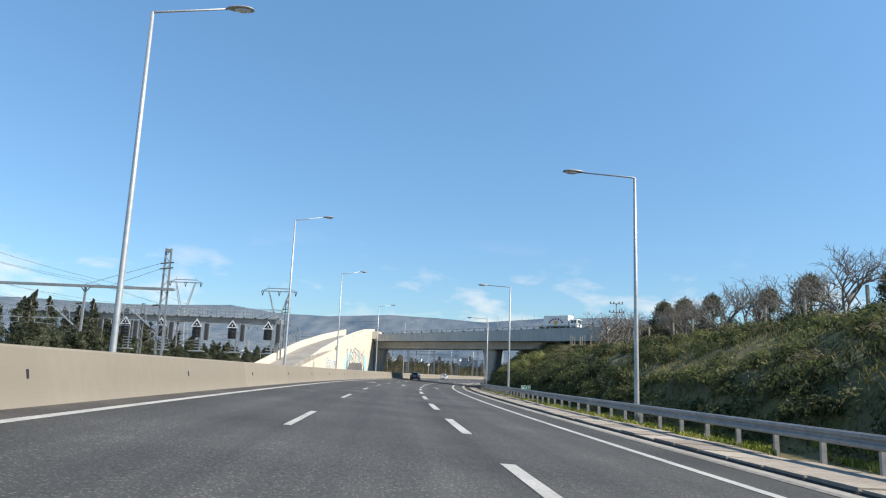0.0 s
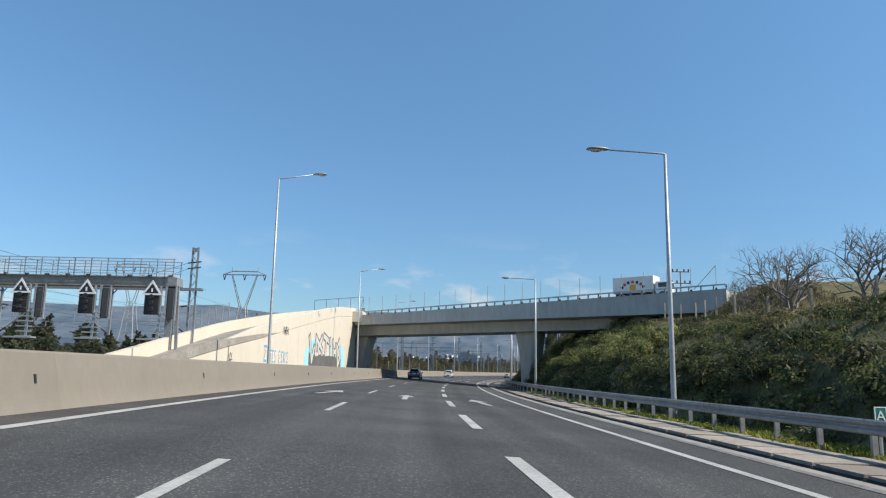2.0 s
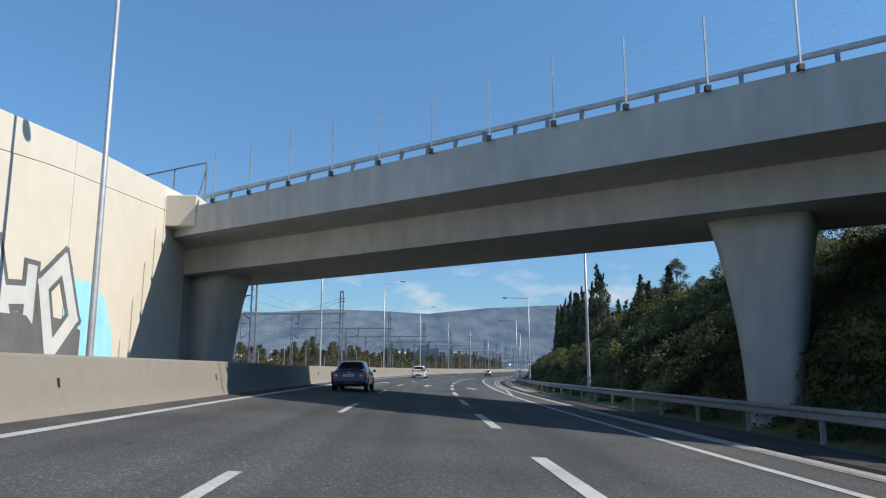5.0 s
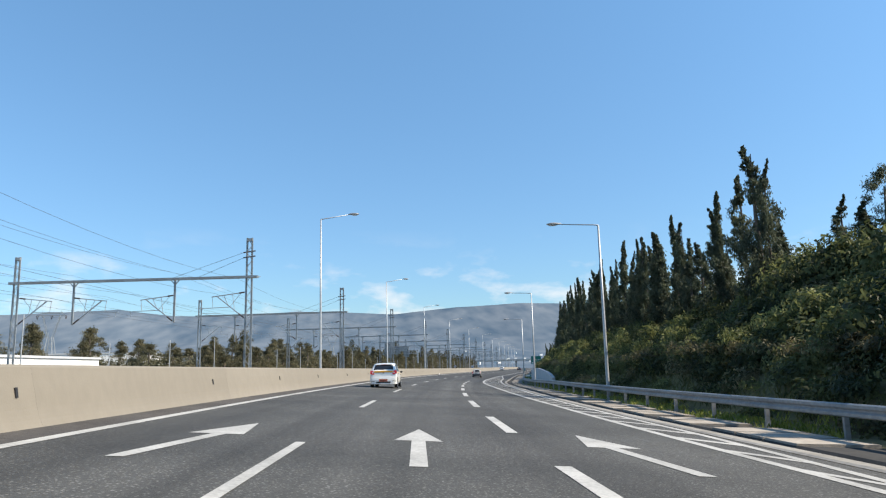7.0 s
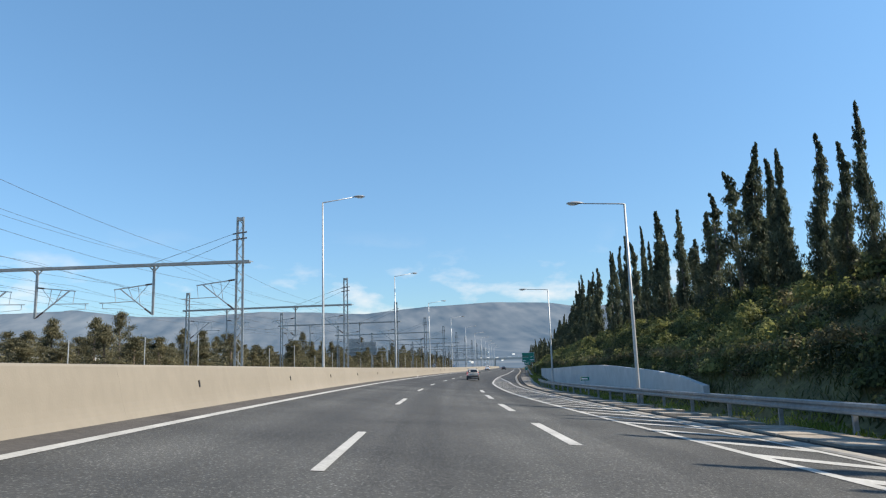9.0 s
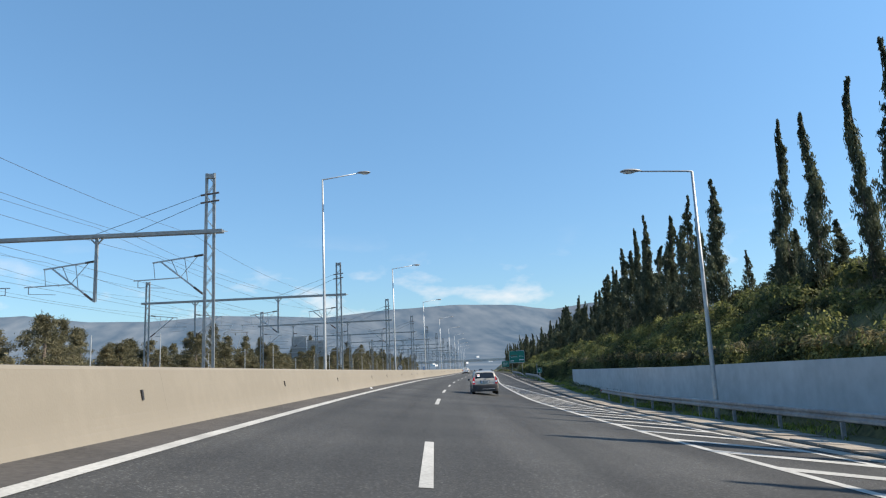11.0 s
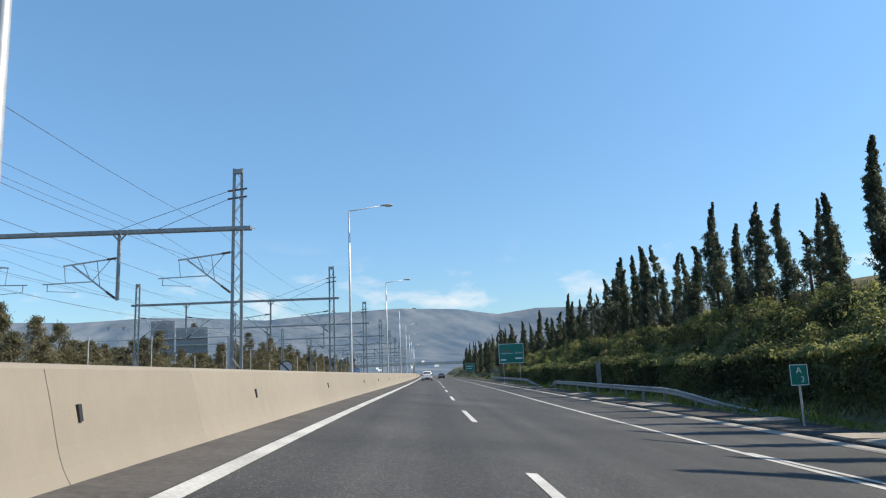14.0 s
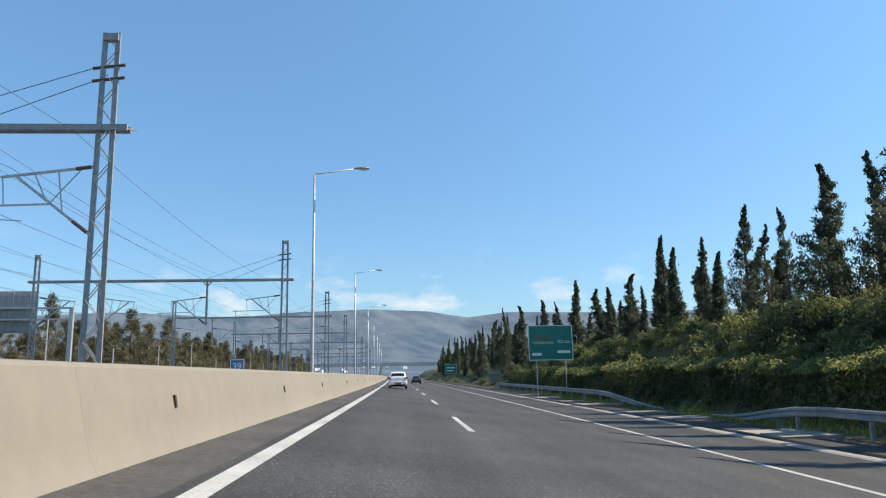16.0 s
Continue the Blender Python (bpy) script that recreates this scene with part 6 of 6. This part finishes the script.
def bare_tree(seed, h, label):
    """A leafless tree: tapered limbs that fork into fine twigs."""
    r_ = random.Random(seed)
    t = thing("bare_tree", Matrix.Identity(4), label, "tree", "bare trees on the embankment")
    limbs, twigs = bmesh.new(), bmesh.new()

    def grow(p, way, ln, rad, depth):
        q = p + way * ln
        beam(limbs if depth < 2 else twigs, p, q, rad * 2, sides=5, taper=0.65)
        if depth == 6:
            return
        for k in range(3 if depth < 3 else 2):
            side = Vector((r_.gauss(0, 1), r_.gauss(0, 1), r_.gauss(0.25, 0.6))).normalized()
            w2 = (way * 0.85 + side * 0.75).normalized()
            grow(p + way * ln * r_.uniform(0.6, 1.0), w2, ln * r_.uniform(0.6, 0.85), rad * 0.63, depth + 1)
    for k in range(3):
        grow(Vector((0, 0, -0.2)), Vector((r_.gauss(0, 0.35), r_.gauss(0, 0.35), 1)).normalized(), h * 0.27, 0.075, 0)
    part("limb", limbs, TWIG, t)
    part("twig", twigs, TWIG, t)
    return t


bare = [bare_tree(k, 5.0, "bare pale grey branching tree on the embankment top") for k in (1, 2, 3)]
used = set()
for i, (s, d, k) in enumerate([(86.5, 30.5, 1.2), (77.7, 30.5, 1.05), (91, 32, 0.6), (96, 31, 0.55), (73.5, 31, 0.8), (64, 32, 0.85), (59, 31, 0.9), (53, 32, 1.0), (47, 31, 0.9), (41, 32, 0.9), (35, 31, 1.0), (29, 32, 0.9), (103, 34, 0.6)]):
    plant(bare, used, i % 3, Matrix.Translation(at(s, d, verge(s, d))) @ Matrix.Rotation(random.uniform(0, 6), 4, "Z") @ Matrix.Scale(k * 1.35, 4))
dense = [tree("leafy_tree", pine_crown(7.0, 2.6, CYPRESS, True), [(0, 0, -0.4), (0.1, 0, 2.5), (0.05, 0.1, 5.8)], [0.2, 0.15, 0.05], "dense dark green tree beside the overpass", "tree", "dark trees beside the overpass")]
used = set()
for i in range(22):
    s, d = random.uniform(140, 184), random.uniform(26, 35)
    k = random.uniform(0.55, 0.8)
    plant(dense, used, 0, Matrix.Translation(at(s, d, verge(s, d) - 0.2)) @ Matrix.Rotation(random.uniform(0, 6), 4, "Z") @ Matrix.Scale(k, 4))
olives = [tree("olive_tree", pine_crown(4.2, 1.9, OLIVE, True), [(0, 0, -0.3), (0.1, 0.05, 1.2), (0, 0, 3.0)], [0.17, 0.13, 0.05], "round dusty olive-green tree on the embankment top", "tree", "leafy trees on the embankment")]
used = set()
for s, d, k in ((70.5, 32.5, 1.05), (67.0, 33.5, 1.05), (74.0, 35.5, 0.8), (61, 34, 1.0), (52, 35, 0.9), (44, 34, 0.9), (36, 35, 0.9)):
    plant(olives, used, 0, Matrix.Translation(at(s, d, verge(s, d))) @ Matrix.Scale(k, 4))


# ---- cars ----
def refined(rows_, n_):
    """Rows of points made n_ times finer along a smooth curve through them."""
    A, out = np.array(rows_, dtype=float), []
    gap = [max(1e-4, float(np.linalg.norm(b - a, axis=-1).mean())) for a, b in zip(A, A[1:])]
    for i in range(len(A) - 1):
        g = gap[i]
        m0 = (A[i + 1] - A[i - 1]) * g / (g + gap[i - 1]) if i else A[i + 1] - A[i]
        m1 = (A[i + 2] - A[i]) * g / (g + gap[i + 1]) if i < len(A) - 2 else A[i + 1] - A[i]
        for q in range(n_):
            f = q / n_
            out.append((2 * f ** 3 - 3 * f ** 2 + 1) * A[i] + (f ** 3 - 2 * f ** 2 + f) * m0 + (3 * f ** 2 - 2 * f ** 3) * A[i + 1] + (f ** 3 - f ** 2) * m1)
    return np.array(out + [A[-1]])


def car(m, label, group, st, paint, lower, rear_glass, wind, side, extras):
    """A car lofted from stations (y, half width, underside, belt, top, roof half width), rear at y = 0."""
    c = thing("car", m, label, "car", group)
    rings = []
    for y, w, zb, belt, top, wr in st:
        belt = min(belt, top - 0.08)
        half = [(0, zb), (w * 0.84, zb), (w * 0.965, zb + 0.09), (w, zb + 0.3 * (belt - zb)), (w * 0.995, zb + 0.72 * (belt - zb)), (w * 0.955, belt), (wr + (w * 0.955 - wr) * 0.06, top - 0.085), (wr * 0.84, top - 0.012), (wr * 0.42, top + 0.01), (0, top + 0.016)]
        rings.append([Vector((x, y, z)) for x, z in half])
    fine = refined(rings, 4)
    fine = np.swapaxes(refined(np.swapaxes(fine, 0, 1), 2), 0, 1)
    rings = [[Vector(p) for p in row] for row in fine]
    groups = {}

    def face(key, pts):
        groups.setdefault(key, []).append(pts)
    for j, (a_, b_) in enumerate(zip(rings, rings[1:])):
        for k2 in range(18):
            i, k = j // 4, k2 // 2
            key = "underbody" if k == 0 else "lower_body" if k in (1, 2) else "body"
            if k == 5 and i in side:
                key = "side_window"
            if k in (6, 7, 8) and i in rear_glass and k != 6:
                key = "rear_window"
            if k in (7, 8) and i in wind:
                key = "windscreen"
            for sx in (1, -1):
                q = [Vector((p.x * sx, p.y, p.z)) for p in (a_[k2], b_[k2], b_[k2 + 1], a_[k2 + 1])]
                if key == "side_window":
                    face(key + (" r" if sx > 0 else " l") + str(side[i]), q)
                else:
                    face(key, q)
    for ring, key in ((rings[0], "lower_body"), (rings[-1], "lower_body")):
        for k in range(18):
            for sx in (1, -1):
                face(key, [Vector((0, p.y, p.z)) if j > 1 else Vector((p.x * sx, p.y, p.z)) for j, p in enumerate((ring[k], ring[k + 1], ring[k + 1], ring[k]))])
    for key, polys in groups.items():
        bm = bmesh.new()
        for q in polys:
            bm.faces.new([bm.verts.new(p) for p in q])
        bmesh.ops.remove_doubles(bm, verts=bm.verts, dist=0.0005)
        bmesh.ops.dissolve_degenerate(bm, edges=bm.edges, dist=0.0005)
        nm = key.split(" ")[0]
        part(nm, bm, {"underbody": BLACK, "lower_body": lower, "body": paint}.get(nm, CARGLASS), c, smooth_faces=True)
    ys, zs = [r[-1].y for r in rings[:21]], [r[-1].z for r in rings[:21]]

    def rear_y(z):
        return float(np.interp(z, zs, ys))
    for sx in (1, -1):
        for y in extras["axles"]:
            wheel(c, sx * (st[6][1] - 0.09), y, 0.3, 0.19, sx)
            bm = bmesh.new()
            bmesh.ops.create_cone(bm, cap_ends=True, segments=24, radius1=0.355, radius2=0.355, depth=0.05, matrix=Matrix.Translation((sx * (st[6][1] - 0.022), y, 0.3)) @ Matrix.Rotation(radians(90), 4, "Y"))
            part("wheel_arch", bm, extras["arch"], c)
        lamp = extras["lamp"]
        bm = bmesh.new()
        lo = [bm.verts.new((sx * x, rear_y(z) - 0.022, z)) for x, z in lamp]
        hi = [bm.verts.new((sx * (x + 0.004), rear_y(z) + extras["deep"], z)) for x, z in lamp]
        bm.faces.new(lo)
        bm.faces.new(hi[::-1])
        for k in range(len(lo)):
            bm.faces.new((lo[k], lo[(k + 1) % len(lo)], hi[(k + 1) % len(lo)], hi[k]))
        tl = part("tail_light", bm, REDLENS, c, "red tail light")
        x0, x1, z0, z1 = extras["clear"]
        bm = bmesh.new()
        bm.faces.new([bm.verts.new((sx * x, rear_y(z) - 0.027, z)) for x, z in ((x0, z0), (x1, z0), (x1, z1), (x0, z1))])
        part("reversing_lens", bm, CLEARLENS, tl)
        bm = bmesh.new()
        my, mz, mx = extras["mirror"]
        bmesh.ops.create_uvsphere(bm, u_segments=12, v_segments=8, radius=1)
        for v_ in bm.verts:
            v_.co = Vector((sx * (mx - 0.02) + v_.co.x * 0.085, my + v_.co.y * 0.055, mz + v_.co.z * 0.062))
        part("mirror", bm, extras["mirror_paint"], c, smooth_faces=True)
        for y in extras["handles"]:
            part("door_handle", boxes(((sx * (st[6][1] - 0.03) - 0.03, y, extras["belt"] - 0.16), (sx * (st[6][1] - 0.03) + 0.04, y + 0.18, extras["belt"] - 0.12)), bevel=0.01), extras["handle"], c)
        for y in extras["seams"]:
            part("door_seam", boxes(((sx * (st[6][1]) - 0.014, y - 0.004, 0.4), (sx * (st[6][1]) - 0.001, y + 0.004, extras["belt"] - 0.04))), BLACK, c)
    pz, ph, pw, pm = extras["plate"]
    py = rear_y(pz + ph / 2) - 0.03
    pl = part("number_plate", boxes(((-pw / 2, py, pz), (pw / 2, py + 0.03, pz + ph)), bevel=0.004), pm, c)
    part("plate_frame", boxes(((-pw / 2 - 0.03, py + 0.01, pz - 0.03), (pw / 2 + 0.03, py + 0.05, pz + ph + 0.03)), bevel=0.01), BLACK, pl)
    for k in range(6):
        x = -pw / 2 + 0.07 + k * (pw - 0.1) / 6
        part("plate_bar", boxes(((x, py - 0.004, pz + 0.03), (x + 0.045, py - 0.001, pz + ph - 0.03))), SPRAYBLACK, pl)
    part("emblem", boxes(((-0.06, rear_y(extras["emblem"]) - 0.03, extras["emblem"] - 0.03), (0.06, rear_y(extras["emblem"]) + 0.02, extras["emblem"] + 0.03)), bevel=0.02), CHROME, c)
    return c


HATCH = [(0.0, 0.74, 0.40, 0.52, 0.62, 0.70), (0.03, 0.81, 0.33, 0.62, 0.73, 0.77), (0.06, 0.83, 0.30, 0.82, 0.92, 0.78), (0.13, 0.835, 0.26, 0.93, 1.05, 0.74), (0.43, 0.84, 0.23, 0.95, 1.41, 0.675), (0.60, 0.84, 0.22, 0.95, 1.485, 0.655),
         (1.05, 0.845, 0.22, 0.95, 1.53, 0.655), (1.62, 0.845, 0.22, 0.94, 1.535, 0.65), (1.70, 0.845, 0.22, 0.94, 1.532, 0.65), (2.35, 0.845, 0.22, 0.92, 1.44, 0.58), (3.0, 0.83, 0.22, 0.89, 1.02, 0.66), (3.45, 0.79, 0.24, 0.78, 0.88, 0.62), (3.72, 0.71, 0.28, 0.62, 0.71, 0.55), (3.84, 0.58, 0.34, 0.48, 0.57, 0.46)]
HIGH_HATCH = [(y, w, zb, *((belt + 0.05, top + 0.07) if 2 <= i <= 3 else (belt + 0.05, top) if 4 <= i <= 9 else (belt, top)), wr) for i, (y, w, zb, belt, top, wr) in enumerate(HATCH)]
SEDAN = [(0.0, 0.70, 0.40, 0.52, 0.62, 0.66), (0.03, 0.80, 0.32, 0.70, 0.82, 0.74), (0.10, 0.83, 0.28, 0.90, 1.00, 0.74), (0.62, 0.845, 0.23, 0.93, 1.05, 0.70), (1.12, 0.85, 0.22, 0.93, 1.37, 0.58), (1.36, 0.85, 0.22, 0.93, 1.425, 0.57),
         (1.9, 0.85, 0.22, 0.92, 1.445, 0.57), (2.25, 0.85, 0.22, 0.91, 1.44, 0.57), (2.33, 0.85, 0.22, 0.91, 1.435, 0.57), (2.85, 0.85, 0.22, 0.90, 1.35, 0.56), (3.5, 0.84, 0.22, 0.88, 0.99, 0.66), (3.95, 0.80, 0.24, 0.78, 0.86, 0.64), (4.25, 0.72, 0.28, 0.62, 0.72, 0.58), (4.36, 0.6, 0.34, 0.48, 0.57, 0.5)]
SIDES = {5: 1, 6: 1, 8: 2, 9: 2}
beige = car(stand(291.3, 6.3, up=0.0, turn=1.5), "champagne beige hatchback with dark grey bumper and roof rails", "cars on the road", HATCH, BEIGEPAINT, CLADDING, (3,), (9,), SIDES,
            dict(axles=(0.62, 3.05), arch=CLADDING, lamp=[(0.645, 0.71), (0.812, 0.71), (0.80, 0.90), (0.755, 1.05), (0.70, 1.17), (0.675, 1.17), (0.66, 1.02)], deep=0.10, clear=(0.675, 0.78, 0.79, 0.92), mirror=(2.55, 0.98, 0.95), mirror_paint=BLACK, handles=(1.15, 2.0), handle=BLACK, belt=0.93, seams=(1.0, 1.68, 2.5), plate=(0.78, 0.13, 0.52, SIGNWHITE), emblem=0.99))
part("plate_band", boxes(((-0.257, 0.008, 0.785), (-0.215, 0.016, 0.905))), SIGNBLUE, beige)
for sx in (-1, 1):
    bm = bmesh.new()
    sweep(bm, [(sx * 0.56, 0.60, 1.46), (sx * 0.56, 0.72, 1.565), (sx * 0.565, 1.3, 1.605), (sx * 0.56, 1.9, 1.585), (sx * 0.55, 2.1, 1.48)], 0.022, 8)
    part("roof_rail", bm, BLACK, beige)
tilt = Matrix.Translation((-0.40, 0.225, 1.25)) @ Matrix.Rotation(radians(50), 4, "X")
stk = part("sticker", boxes(((-0.085, -0.1, -0.004), (0.085, 0.1, 0.004))), SIGNWHITE, beige, "white and red novice driver sticker")
stk.matrix_local = tilt
lettering("sticker_letter", "N", 0.19, STICKERRED, Matrix.Translation((0, 0.01, 0.006)), stk, 0.002)
wrap = [(-0.862, 0.98), (-0.858, 0.3), (-0.835, 0.09), (-0.76, -0.015), (-0.5, -0.055), (0, -0.065), (0.5, -0.055), (0.76, -0.015), (0.835, 0.09), (0.858, 0.3), (0.862, 0.98)]
round_wrap = [tuple(q) for q in refined(wrap, 4)]
ribbon("rear_bumper", CLADDING, [[Vector((x * 0.99, y + 0.02, 0.24)), Vector((x, y, 0.36)), Vector((x, y, 0.58)), Vector((x * 0.995, y + 0.012, 0.665)), Vector((x * 0.96, y + 0.07, 0.69))] for x, y in round_wrap], beige, "dark grey plastic rear bumper")
part("wiper", bars(((0.02, 0.115, 1.07), (0.42, 0.135, 1.10), 0.025)), BLACK, beige)
part("bumper_strip", boxes(((-0.2, -0.075, 0.37), (0.62, -0.03, 0.395)), bevel=0.008), GALV, beige)

WHITE_KIT = dict(axles=(0.62, 3.08), arch=BLACK, lamp=[(0.57, 0.88), (0.595, 0.83), (0.825, 0.87), (0.825, 1.04), (0.79, 1.09), (0.63, 1.05)], deep=0.26, clear=(0.63, 0.70, 0.92, 0.98), mirror=(2.55, 0.97, 0.95), mirror_paint=BLACK, handles=(1.15, 2.0), handle=WHITEPAINT, belt=0.98, seams=(1.0, 1.68, 2.5), plate=(0.40, 0.13, 0.52, PLATEORANGE), emblem=0.93)
white = car(stand(194.5, 2.45, up=0.0, turn=-0.5), "white hatchback with a yellow stripe and orange plate", "cars on the road", HIGH_HATCH, WHITEPAINT, WHITEPAINT, (3,), (9,), SIDES, WHITE_KIT)
part("rear_stripe", boxes(((-0.59, 0.03, 0.955), (0.59, 0.12, 1.055)), bevel=0.01), YELLOWBAND, white)
for sx in (-1, 1):
    ribbon("side_stripe", YELLOWBAND, [[Vector((sx * (w * 0.975 + 0.008), y, b - 0.13)), Vector((sx * (w * 0.958 + 0.008), y, b - 0.03))] for y, w, b in ((0.3, 0.836, 0.98), (1.0, 0.845, 0.99), (1.7, 0.845, 0.98), (2.4, 0.845, 0.96), (3.0, 0.832, 0.91))], white)
part("rear_grille", boxes(((-0.46, -0.028, 0.30), (0.46, 0.02, 0.40)), bevel=0.01), BLACK, white)
for sx in (-1, 1):
    part("bumper_vent", bars(((sx * 0.55, -0.005, 0.42), (sx * 0.77, 0.03, 0.44), 0.03), ((sx * 0.77, 0.03, 0.44), (sx * 0.80, 0.06, 0.52), 0.025)), BLACK, white)
part("wiper", bars(((0.02, 0.115, 1.13), (-0.3, 0.135, 1.16), 0.025)), BLACK, white)
part("roof_spoiler", boxes(((-0.53, 0.36, 1.435), (0.53, 0.62, 1.475)), bevel=0.018), WHITEPAINT, white)
part("brake_light", boxes(((-0.15, 0.352, 1.448), (0.15, 0.362, 1.466))), REDLENS, white)
ribbon("rear_bumper", WHITEPAINT, [[Vector((x * 0.985, y + 0.043, 0.24)), Vector((x * 0.985, y + 0.04, 0.5)), Vector((x * 0.98, y + 0.055, 0.6)), Vector((x * 0.94, y + 0.1, 0.63))] for x, y in round_wrap], white)

SEDAN_SIDES = {4: 1, 5: 1, 6: 1, 8: 2, 9: 2}
EX = dict(axles=(0.85, 3.42), arch=BLACK, lamp=[(0.50, 0.78), (0.52, 0.68), (0.838, 0.70), (0.838, 0.93), (0.75, 0.95)], deep=0.18, clear=(0.54, 0.64, 0.72, 0.80), mirror=(2.95, 0.97, 0.96), mirror_paint=BLUEPAINT, handles=(1.75, 2.6), handle=BLUEPAINT, belt=0.92, seams=(1.55, 2.29, 3.0), plate=(0.70, 0.12, 0.52, SIGNWHITE), emblem=0.90)
blue = car(stand(139.0, 2.2, up=0.0, turn=-1), "dark blue four-door saloon with red tail lights", "cars on the road", SEDAN, BLUEPAINT, BLUEPAINT, (3,), (9,), SEDAN_SIDES, EX)
part("bumper_seam", boxes(((-0.7, -0.006, 0.50), (0.7, 0.01, 0.515))), BLACK, blue)
car(stand(436, 1.75, up=0.0), "white hatchback far ahead on the road", "cars on the road", HIGH_HATCH, WHITEPAINT, WHITEPAINT, (3,), (9,), SIDES, WHITE_KIT)
car(stand(505, 5.5, up=0.0), "black saloon car far ahead on the road", "cars on the road", SEDAN, DARKPAINT, DARKPAINT, (3,), (9,), SEDAN_SIDES, dict(EX, mirror_paint=DARKPAINT, handle=DARKPAINT))

# litter by the barrier
lt = thing("litter", stand(287.5, -0.55, up=0.0), "crumpled pale paper litter on the shoulder", "litter")
bm = bmesh.new()
bmesh.ops.create_icosphere(bm, subdivisions=2, radius=0.07)
for v_ in bm.verts:
    v_.co = Vector((v_.co.x * 1.4, v_.co.y, max(0, v_.co.z + 0.03))) * (0.8 + 0.5 * noise.noise(v_.co * 18))
part("scrap", bm, SIGNWHITE, lt)
